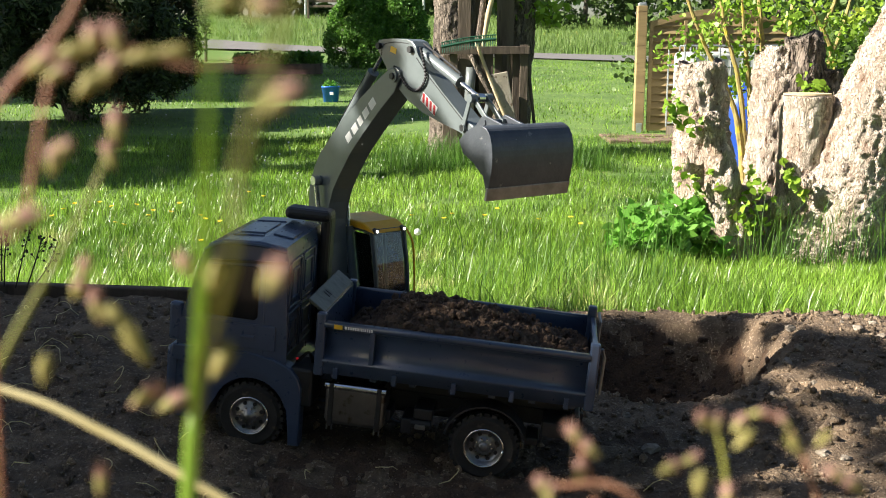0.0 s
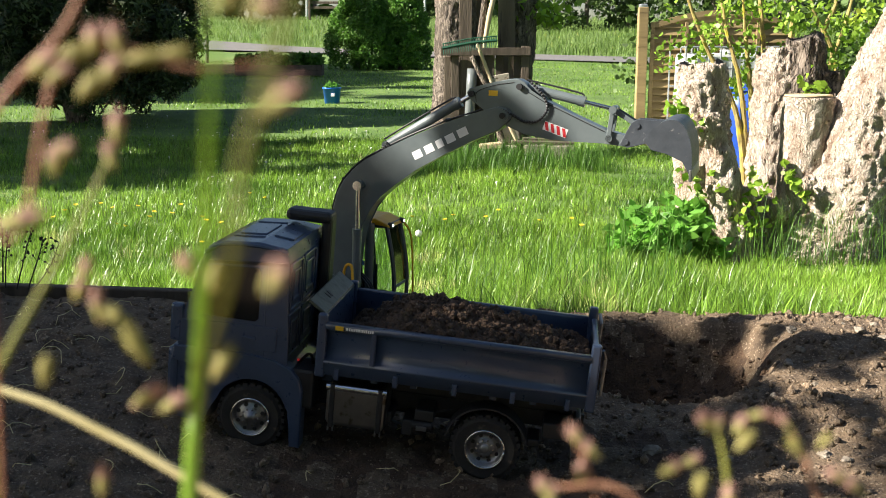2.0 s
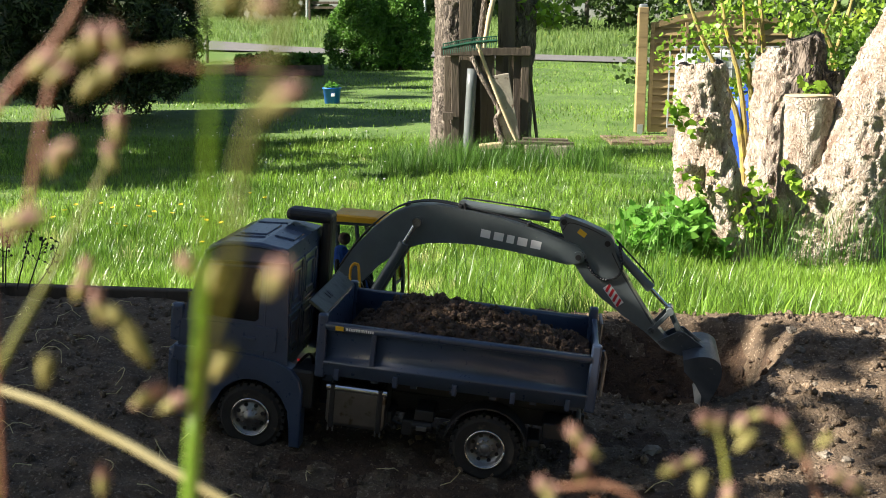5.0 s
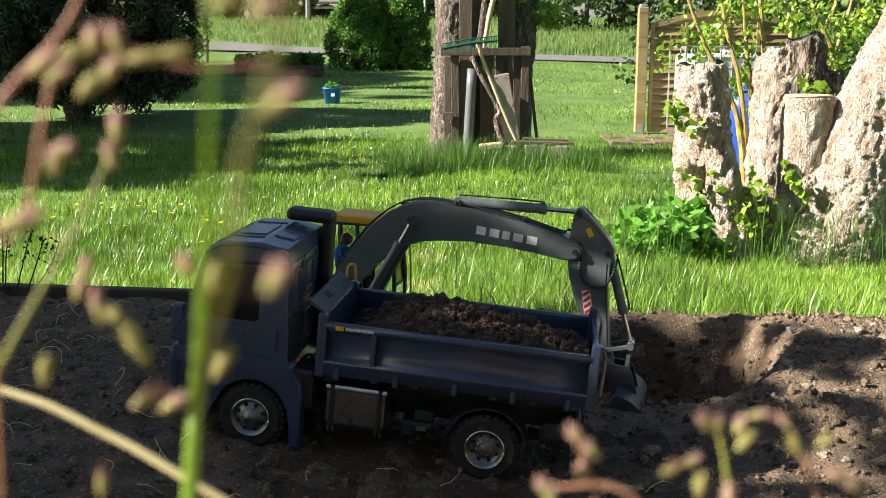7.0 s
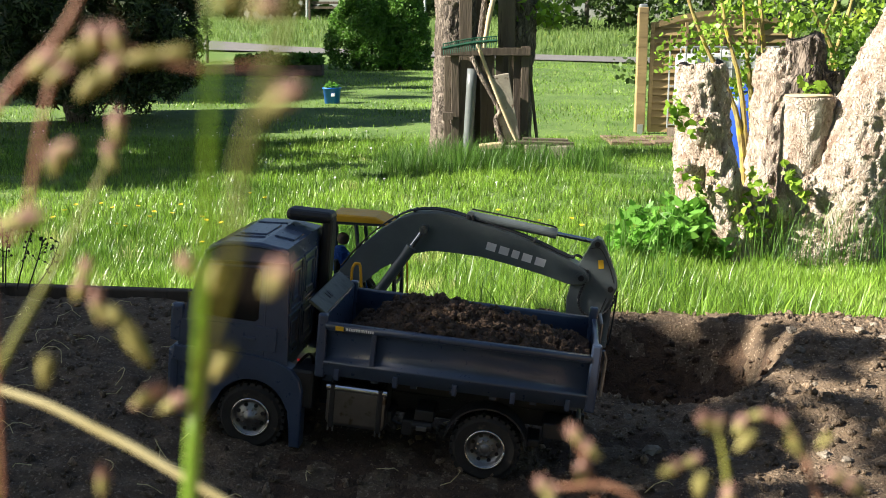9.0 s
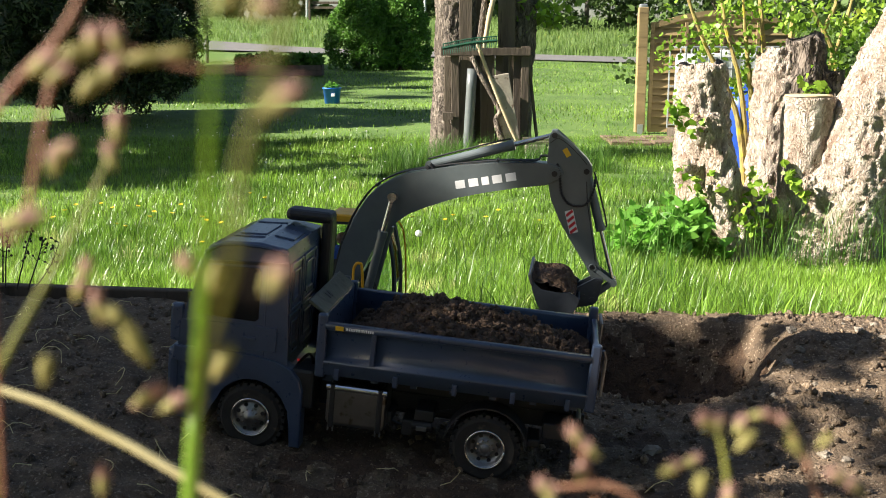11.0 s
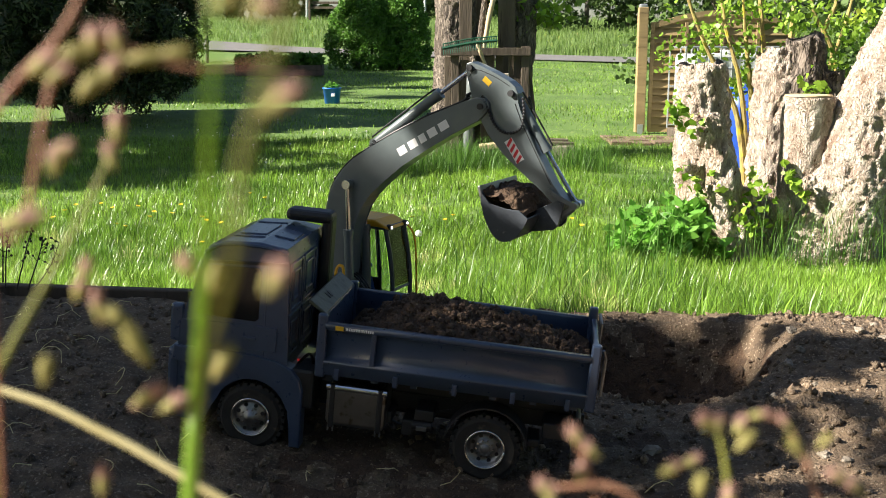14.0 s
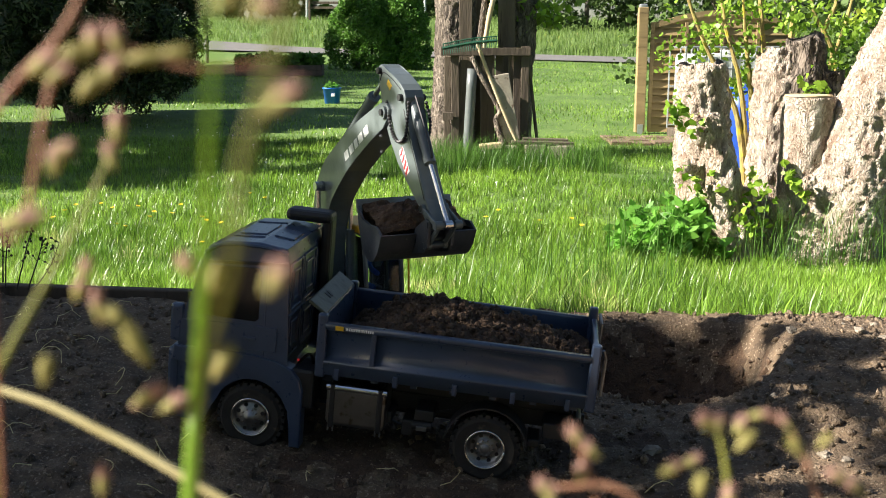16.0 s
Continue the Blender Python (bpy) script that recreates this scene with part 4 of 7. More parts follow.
    # lettering on the boom, as plain bars
    for s in (-1, 1):
        bm = bmesh.new()
        for a, b in ((0, 17), (19, 17), (38, 13), (53, 17), (72, 18)):
            cx = 0.2345 + a * 0.00103 + b * 0.000515
            cz = 0.0545 - (cx - 0.2345) * 0.345
            tilt = Matrix.Rotation(radians(19), 4, 'Y')
            box(bm, (cx, s * 0.0181, cz), (b * 0.00088, 0.0004, 0.0125), 0, tilt)
        part("maker_lettering", bm, WHITE, boom, "white maker mark as bars")
    bm = bmesh.new()
    for y in (-0.008, -0.003, 0.003, 0.008):
        tube(bm, smooth_path([(x - 0.001, y, z + 0.0035) for x, z in outer[1:12]] + [(0.372, y * 0.6, 0.032), (0.384, y * 0.6, 0.026)], 3), 0.0013, 6)
    part("hydraulic_hose", bm, BLACK, boom)
    bm = bmesh.new()
    for i in (2, 5, 8, 10):
        x, z = outer[i]
        box(bm, (x, 0, z + 0.003), (0.004, 0.024, 0.005), 0.001)
    for x in (0.208, 0.216):
        box(bm, (x, 0, 0.094), (0.004, 0.022, 0.014), 0.001)
    part("hose_clamp", bm, BLACK, boom)
    # stick
    prof = [(-0.062, 0.021), (-0.059, 0.028), (-0.05, 0.031), (-0.028, 0.043), (0.0, 0.054), (0.012, 0.056), (0.022, 0.053), (0.032, 0.043), (0.06, 0.033), (0.1, 0.022), (0.15, 0.0105), (0.185, 0.008), (0.19, 0.0),
            (0.186, -0.007), (0.15, -0.009), (0.11, -0.0155), (0.07, -0.0205), (0.035, -0.0205), (0.0, -0.0125), (-0.012, -0.008), (-0.04, 0.006), (-0.056, 0.0135)]
    bm = bmesh.new()
    prism(bm, prof, -0.0135, 0.0135, 0.0014)
    stick = X["stick"] = part("stick", bm, GREY, EXC, "light grey dipper stick")
    for s in (-1, 1):
        for x, z, r in ((*ARM_END, 0.0045), (*TIP_BASE, 0.0045), (0.157, 0, 0.0045), (LS, 0, 0.004)):
            bm = bmesh.new()
            rod(bm, (x, s * 0.013, z), (x, s * 0.0185, z), r, n=14)
            part("pin", bm, BLACK, stick)
    for s in (-1, 1):
        bm = bmesh.new()
        box(bm, (-0.022, s * 0.0136, 0.0285), (0.0135, 0.0004, 0.008), 0, Matrix.Rotation(radians(-8), 4, 'Y'))
        part("warning_sticker", bm, STICKER, stick)
        bm = bmesh.new()
        tl = Matrix.Rotation(radians(9), 4, 'Y')
        box(bm, (0.079, s * 0.0136, -0.004), (0.036, 0.0004, 0.013), 0, tl)
        panel = part("hazard_panel", bm, WHITE, stick, "red and white striped panel")
        bm = bmesh.new()
        for k in range(4):
            x = 0.0655 + k * 0.009
            z = -0.004 - (x - 0.079) * 0.158
            q = [bm.verts.new((x + a, s * 0.01385, z + b)) for a, b in ((-0.004, 0.006), (0.0005, 0.006), (0.0045, -0.006), (0.0, -0.006))]
            bm.faces.new(q)
        r = bmesh.ops.extrude_face_region(bm, geom=bm.faces[:])
        bmesh.ops.translate(bm, vec=(0, s * 0.0002, 0), verts=[v for v in r["geom"] if isinstance(v, bmesh.types.BMVert)])
        part("hazard_stripes", bm, RED, panel)
    bm = bmesh.new()
    for s in (-1, 1):
        tube(bm, smooth_path([(-0.02, s * 0.006, 0.006), (-0.006, s * 0.0155, 0.009), (0.012, s * 0.0165, 0.004), (0.034, s * 0.0165, -0.002), (0.053, s * 0.0165, 0.004), (0.062, s * 0.0165, 0.024), (0.05, s * 0.016, 0.042), (0.03, s * 0.012, 0.055)], 10), [0.0012, 0.0025] * 35 + [0.0012], 8)
    part("coiled_hose", bm, BLACK, stick, "black coiled hose")
    for s in (-1, 1):
        bm = bmesh.new()
        tube(bm, smooth_path([(-0.045, s * 0.0136, 0.0105), (-0.046, s * 0.0136, 0.026), (-0.02, s * 0.0136, 0.041), (0.006, s * 0.0136, 0.05)], 4), 0.0006, 6)
        tube(bm, [(0.03, s * 0.0136, 0.04), (0.06, s * 0.0136, 0.0295), (0.15, s * 0.0136, 0.0075)], 0.0007, 6)
        part("weld_seam", bm, BLACK, stick)
    # bucket: curved shell, side plates, cutting edge
    hw = 0.0655
    arc = smooth_path([(0.024, 0, 0.02), (0.03, 0, 0.043), (0.041, 0, 0.0585), (0.056, 0, 0.0635), (0.073, 0, 0.0545), (0.09, 0, 0.0335), (0.106, 0, 0.0)], 4)
    bm = bmesh.new()
    th_ = 0.0022
    pts = [(p.x, p.z) for p in arc]
    inn = []
    for i, (x, z) in enumerate(pts):
        a, b = pts[max(i - 1, 0)], pts[min(i + 1, len(pts) - 1)]
        d = Vector((b[0] - a[0], b[1] - a[1])).normalized()
        inn.append((x + d.y * th_, z - d.x * th_))
    prism(bm, pts + inn[::-1], -hw, hw)
    bucket = X["bucket"] = part("bucket", bm, BUCKET_M, EXC, "wide dark grey grading bucket")
    side = [(x, z) for x, z in pts] + [(0.096, 0.01), (0.084, 0.018), (0.06, 0.018), (0.04, 0.013)]
    for s in (-1, 1):
        bm = bmesh.new()
        prism(bm, side, s * (hw + 0.0005) - 0.0016, s * (hw + 0.0005) + 0.0016, 0.0005)
        part("side_plate", bm, BUCKET_M, bucket)
    bm = bmesh.new()
    box(bm, (0.1025, 0, 0.0055), (0.004, 2 * hw + 0.006, 0.016), 0.0008, Matrix.Rotation(radians(-26), 4, 'Y'))
    part("cutting_edge", bm, STEEL, bucket, "worn steel cutting edge")
    bm = bmesh.new()
    for s in (-1, 1):
        prism(bm, [(-0.006, -0.006), (0.006, -0.006), (0.03, 0.014), (0.04, 0.045), (0.034, 0.05), (0.0, 0.036), (-0.005, 0.028)], s * 0.0165 - 0.002, s * 0.0165 + 0.002, 0.0005)
    box(bm, (0.02, 0, 0.026), (0.026, 0.03, 0.018), 0.002, Matrix.Rotation(radians(-50), 4, 'Y'))
    for x, z in ((0, 0), (0.004, 0.028), (0.028, 0.03)):
        rod(bm, (x, -0.02, z), (x, 0.02, z), 0.004, n=14)
    part("quick_coupler", bm, BUCKET_M, bucket, "dark quick coupler with bolts")
    # cylinders and their rods
    def ram(name, length, r, y_list, mat, rod_len, rr, base_name):
        bm = bmesh.new()
        for y in y_list:
            rod(bm, (0.004, y, 0), (length, y, 0), r, n=18)
            rod(bm, (length - 0.008, y, 0), (length + 0.002, y, 0), r * 1.13, n=18)
            rod(bm, (0, y - r * 0.8, 0), (0, y + r * 0.8, 0), r * 0.95, n=14)
        X[name] = part(name, bm, mat, EXC, "dark hydraulic cylinder")
        bm = bmesh.new()
        for y in y_list:
            rod(bm, (0.0, y, 0), (rod_len, y, 0), rr, n=12)
            rod(bm, (0, y - r * 0.75, 0), (0, y + r * 0.75, 0), rr * 1.9, n=14)
        X[base_name] = part(base_name, bm, CHROME, EXC, "chromed piston rod")
    ram("boom_cylinder", 0.14, 0.0072, (-0.0265, 0.0265), GREY, 0.1, 0.0038, "boom_piston")
    ram("arm_cylinder", 0.134, 0.0076, (0.0,), GREY, 0.1, 0.0036, "arm_piston")
    ram("bucket_cylinder", 0.094, 0.0068, (0.0,), GREY, 0.088, 0.003, "bucket_piston")
    bm = bmesh.new()
    tube(bm, smooth_path([(0.0, 0.0, 0.0105), (0.05, 0, 0.011), (0.126, 0.0, 0.0105), (0.13, 0, 0.006)], 5), 0.0014, 6)
    part("cylinder_pipe", bm, BLACK, X["arm_cylinder"])
    bm = bmesh.new()
    tube(bm, smooth_path([(0.005, 0.0, 0.011), (0.05, 0, 0.0115), (0.088, 0.0, 0.0105), (0.092, 0, 0.006)], 5), 0.0014, 6)
    part("cylinder_pipe", bm, BLACK, X["bucket_cylinder"])
    for name, l, y, w in (("link", LINK, 0.016, 0.007), ("rocker", ROCK, 0.011, 0.007)):
        bm = bmesh.new()
        for s in (-1, 1):
            box(bm, (l / 2, s * y, 0), (l, 0.003, w), 0.001)
            for x in (0, l):
                rod(bm, (x, s * y - 0.0025, 0), (x, s * y + 0.0025, 0), 0.0055, n=14)
        rod(bm, (0 if name == "rocker" else l, -y, 0), (0 if name == "rocker" else l, y, 0), 0.003, n=10)
        X[name] = part(name, bm, GREY, EXC)
    return X


MOVING = excavator()
# the small figure in the cab
bm = bmesh.new()
tube(bm, smooth_path([(0.03, 0.064, 0.115), (0.026, 0.064, 0.14), (0.025, 0.064, 0.162), (0.027, 0.064, 0.172)], 4), ramp([0.013, 0.014, 0.016, 0.007], 13), 12)
for s in (-1, 1):
    tube(bm, smooth_path([(0.026, 0.064 + s * 0.014, 0.163), (0.034, 0.064 + s * 0.018, 0.146), (0.056, 0.064 + s * 0.019, 0.142)], 4), 0.0042, 8)
    tube(bm, [(0.03, 0.064 + s * 0.007, 0.12), (0.06, 0.064 + s * 0.008, 0.122), (0.066, 0.064 + s * 0.008, 0.095)], 0.006, 8)
bmesh.ops.create_uvsphere(bm, u_segments=16, v_segments=10, radius=0.0105, matrix=Matrix.Translation((0.03, 0.064, 0.185)))
bmesh.ops.translate(bm, vec=(-0.004, 0, 0.02), verts=bm.verts)
DOLL_HEAD = material("painted_head", (0.16, 0.085, 0.055), (0.22, 0.12, 0.08), 60, 0.6)
DOLL = tagged(obj("toy_figure", bm, BLUE_CLOTH, smooth=True), "small blue toy figure seated in the cab", "toy figure")
DOLL.data.materials.append(DOLL_HEAD)
for face in DOLL.data.polygons:
    face.material_index = int(face.center.z > 0.194)
# soil that the bucket digs out and carries
xs, ys = np.linspace(0.0, 1.0, 30), np.linspace(-0.062, 0.062, 40)
bm = bmesh.new()
grid = []
for y in ys:
    row = []
    for u in xs:
        p = Vector((0.032 + 0.07 * u, y, 0.022 - 0.02 * u))
        h = 0.021 * (1 - (abs(y) / 0.064) ** 3) * math.sin(math.pi * min(u + 0.12, 1)) + 0.007 * noise.noise(Vector((u * 4, y * 45, 1))) + 0.004 * noise.noise(Vector((u * 10, y * 120, 4)))
        row.append(bm.verts.new(p + Vector((-0.25, 0, -0.95)) * max(h, -0.004)))
    grid.append(row)
low = [[bm.verts.new((0.038 + 0.058 * u, y, 0.024 - 0.016 * u + 0.03 * math.sin(math.pi * u) ** 0.7)) for u in xs] for y in ys]
for i in range(len(ys) - 1):
    for j in range(len(xs) - 1):
        bm.faces.new((grid[i][j], grid[i][j + 1], grid[i + 1][j + 1], grid[i + 1][j]))
        bm.faces.new((low[i][j], low[i + 1][j], low[i + 1][j + 1], low[i][j + 1]))
SCOOP = tagged(obj("dug_soil", bm, DAMP_SOIL), "dark damp soil scooped up by the excavator bucket", "soil")

# ------------------------------------------------------------- grass
def grass():
    rng = np.random.default_rng(11)

    def strip(n, y0, y1, spread, power=1.0):
        y = y0 + (y1 - y0) * rng.random(n) ** power
        x = (rng.random(n) * 2 - 1) * (0.46 * y + spread)
        return x, y
    for name, n, y0, y1, h, w, mat, power, lean, label in (
            ("lawn_grass", 125000, 2.3, 6.4, 0.075, 0.0032, BLADE, 1.0, 0.9, "fresh green uncut lawn grass"),
            ("lawn_grass", 145000, 6.0, 12.5, 0.06, 0.0048, BLADE, 0.9, 1.0, "fresh green uncut lawn grass"),
            ("lawn_grass", 85000, 12, 34, 0.045, 0.010, BLADE, 0.8, 1.2, "short green lawn grass"),
            ("meadow_grass", 60000, 35, 72, 0.3, 0.024, MEADOW_BLADE, 1.0, 1.0, "tall yellowish meadow grass beyond the road")):
        x, y = strip(n, y0, y1, 0.4, power)
        z = lawn_z(y)
        if y0 > 30:
            keep = y > 37.8 - 0.755 * (x - 5.7)
            x, y, z = x[keep], y[keep], z[keep]
        patch = np.array([noise.noise(Vector((a * 0.9, b * 0.9, 5))) for a, b in zip(x, y)]) if y1 < 13 else 0
        clump = np.array([noise.noise(Vector((a * 7, b * 3.5, 9))) for a, b in zip(x, y)]) if y1 < 13 else 0
        v, f = blades(x, y, z - 0.01, h * np.maximum(1 + 0.5 * patch + 0.9 * clump, 0.3), w, rng, lean)
        tagged(raw(name, v, f, mat), label, "grass", kind="stuff")
    # rank grass behind the soil, at the tree, the stump and in tufts
    xs, ys, hs = [], [], []

    def tuft(cx, cy, r, n, h):
        xs.append(rng.normal(cx, r, n))
        ys.append(rng.normal(cy, r, n))
        hs.append(np.full(n, h))
    for i in range(70):
        tuft(rng.uniform(-0.3, 1.25), rng.uniform(2.15, 2.7), 0.03, 12, rng.uniform(0.06, 0.13))
    for i in range(26):
        tuft(rng.uniform(-1.2, -0.3), rng.uniform(2.3, 3.0), 0.04, 14, rng.uniform(0.08, 0.13))
    for x, y, z in [(0.3480, 3.4561, 0.2200), (0.4271, 3.4561, 0.2200), (0.5237, 3.4405, 0.2200), (0.5999, 3.4251, 0.2200), (0.6350, 3.4021, 0.2200), (0.1503, 3.4561, 0.2200), (0.7632, 3.3645, 0.2200)]:
        tuft(x, y, 0.06, 34, 0.3)
    for x, y, z in [(1.728, 5.200, 0.003), (1.817, 5.200, 0.003), (1.935, 5.200, 0.003), (2.053, 5.200, 0.003), (2.173, 5.200, -0.027), (2.291, 5.200, -0.027), (1.583, 5.200, -0.027)]:
        tuft(x, y, 0.08, 40, 0.33)
    for i in range(60):
        tuft(rng.uniform(-0.5, 1.5), rng.uniform(9.1, 9.9), 0.1, 85, rng.uniform(0.14, 0.27))
    x, y, h = np.concatenate(xs), np.concatenate(ys), np.concatenate(hs)
    n = 4200
    rx = np.concatenate([rng.uniform(-0.25, 1.05, n), rng.normal(0.42, 0.1, 300), rng.normal(0.95, 0.06, 260)])
    ry = 1.975 - 0.05 * rx + np.abs(rng.normal(0, 0.035, len(rx)))
    rz = np.array([dirt_z(a, b) for a, b in zip(rx, ry)]) - 0.01
    v, f = blades(rx, ry, rz, 0.045 * (0.4 + 1.2 * rng.random(len(rx)) ** 2), 0.0022, rng, 2.0)
    tagged(raw("rim_grass", v, f, BLADE), "short grass hanging over the edge of the soil", "grass", kind="stuff")
    v, f = blades(x, y, lawn_z(y) - 0.02, h, 0.0018 + 0.00028 * y, rng, 1.1)
    tagged(raw("rank_grass", v, f, DARK_BLADE), "long dark green grass tufts", "grass", kind="stuff")


grass()


def dandelions():
    rng = np.random.default_rng(5)
    bm = bmesh.new()
    for i in range(14):
        a = 2 * math.pi * i / 14
        m = pose(0, 0, 0.09, 0, 0, math.degrees(a)) @ pose(0.008, 0, 0.0, 0, -25, 0)
        box(bm, m.translation, (0.015, 0.005, 0.002), 0, m.to_3x3().to_4x4())
    base = thing("dandelion", pose(-1.3, 5.4, 0), "yellow dandelion in the lawn", "flower", "dandelions in the lawn")
    part("flower_head", bm, DANDELION, base)
    bm = bmesh.new()
    rod(bm, (0, 0, 0), (0, 0, 0.09), 0.0018, n=6)
    part("stalk", bm, STEM_GREEN, base)
    for x, y, z in [(-2.4295, 6.4932, 0.0500), (-2.4579, 6.7492, 0.0500), (-2.1480, 6.6072, 0.0500), (-2.0390, 6.6775, 0.0500), (-1.8625, 6.4486, 0.0500), (-1.9491, 5.9758, 0.0500), (-1.8821, 5.9004, 0.0500), (-1.8307, 6.2345, 0.0500), (-1.5045, 6.2345, 0.0500), (-1.4566, 6.1325, 0.0500), (-1.7365, 6.3829, 0.0500), (-2.3034, 6.7979, 0.0500), (-1.7572, 6.7492, 0.0500), (0.0207, 6.1325, 0.0500), (0.0567, 6.2973, 0.0500), (0.2665, 6.2345, 0.0500), (0.5865, 6.0926, 0.0500), (-1.3218, 6.0337, 0.0500), (-2.3989, 6.2345, 0.0500), (0.3514, 6.5157, 0.0500), (0.7850, 6.1729, 0.0500), (-0.1894, 6.2345, 0.0500), (-1.2409, 7.0519, 0.0500), (-1.4000, 7.2687, 0.0500), (0.8231, 5.9379, 0.0500)]:
        copy_thing(base, pose(x, y, float(lawn_z(y)), rng.uniform(-12, 12), rng.uniform(-12, 12), rng.uniform(0, 360)))
    for px in [(-0.1392, 5.7372, 0.0500)]:
        clock = thing("dandelion_clock", pose(px[0], px[1], float(lawn_z(px[1]))), "round white dandelion seed head in the lawn", "flower")
        bm = bmesh.new()
        bmesh.ops.create_icosphere(bm, subdivisions=2, radius=0.021, matrix=Matrix.Translation((0, 0, 0.075)))
        part("seed_head", bm, CLOCK, clock)
        bm = bmesh.new()
        rod(bm, (0, 0, 0), (0, 0, 0.07), 0.002, n=6)
        part("stalk", bm, STEM_GREEN, clock)


dandelions()


def daisies():
    rng = np.random.default_rng(31)
    bm = bmesh.new()
    for i in range(70):
        y = rng.uniform(8.0, 15.0)
        x = rng.uniform(-0.42, 0.08) * y
        z = float(lawn_z(y)) + 0.062
        m = Matrix.Translation((x, y, z)) @ Matrix.Rotation(rng.uniform(-0.6, 0.6), 4, 'X') @ Matrix.Rotation(rng.uniform(-0.6, 0.6), 4, 'Y')
        bmesh.ops.create_cone(bm, cap_ends=True, segments=9, radius1=0.012, radius2=0.009, depth=0.004, matrix=m)
        rod(bm, (x, y, z - 0.07), (x, y, z), 0.001, n=4)
    tagged(obj("daisies", bm, CLOCK), "small white daisies scattered in the lawn", "flowers", kind="stuff")


daisies()


# ------------------------------------------------------------- trees out of sight that shade the place
def shade_tree(name, a0, s0, wide, z0, z1, count, size, seed, label, tilt=0.0, top=(1.06, 1.2)):
    """a runs with the light over the ground, s across it."""
    T = thing(name, pose(a0 * 0.985 - s0 * 0.172, a0 * 0.172 + s0 * 0.985, 0.2), label, "tree")
    rng = np.random.default_rng(seed)
    cs, rs = [], []
    for s in np.linspace(-wide, wide, 7):
        for z in np.linspace(z0, z1, 4):
            k = 1 - 0.05 * (s / wide) ** 2 + tilt * s / wide
            cs.append((-s * 0.172 + rng.normal(0, 0.15), s * 0.985 + rng.normal(0, 0.06), z * k - 0.2))
            rs.append(((z1 - z0) / 5) * rng.uniform(0.85, 1.25))
    for i in range(9):
        cs.append((rng.normal(0, 0.3), wide * rng.uniform(-1.3, 1.1), z1 * rng.uniform(*top)))
        rs.append(z1 * rng.uniform(0.02, 0.045))
    v, f = leaves(cs, rs, count, size, seed)
    raw("crown", v, f, LEAF, T)
    bm = bmesh.new()
    tube(bm, smooth_path([(0, 0, -0.3), (0.05, 0.02, z0 * 0.5), (0, 0, z1 * 0.8)], 6), ramp([0.16, 0.12, 0.05], 13), 10, wob=0.015)
    for i in range(6):
        s = (i - 2.5) / 2.5 * wide * 0.8
        tube(bm, smooth_path([(0, 0, z0 * 0.6), (-s * 0.1, s * 0.5, z0), (-s * 0.172, s * 0.985, z1 * 0.8)], 4), ramp([0.06, 0.04, 0.015], 9), 8)
    part("trunk", bm, BARK, T)
    return T


shade_tree("shade_tree", -5.0, 1.62, 0.62, 2.1, 3.75, 16500, 0.085, 21, "leafy garden tree shading the soil", 0.06, (0.95, 1.0))
shade_tree("lawn_shade_tree", -11.0, 11.9, 3.1, 3.4, 6.4, 21000, 0.18, 22, "tall leafy tree shading the lawn")
shade_tree("tall_shade_tree", -16.0, 25.1, 5.6, 5.0, 11.2, 26000, 0.26, 23, "very tall leafy tree shading the far lawn", 0.07)


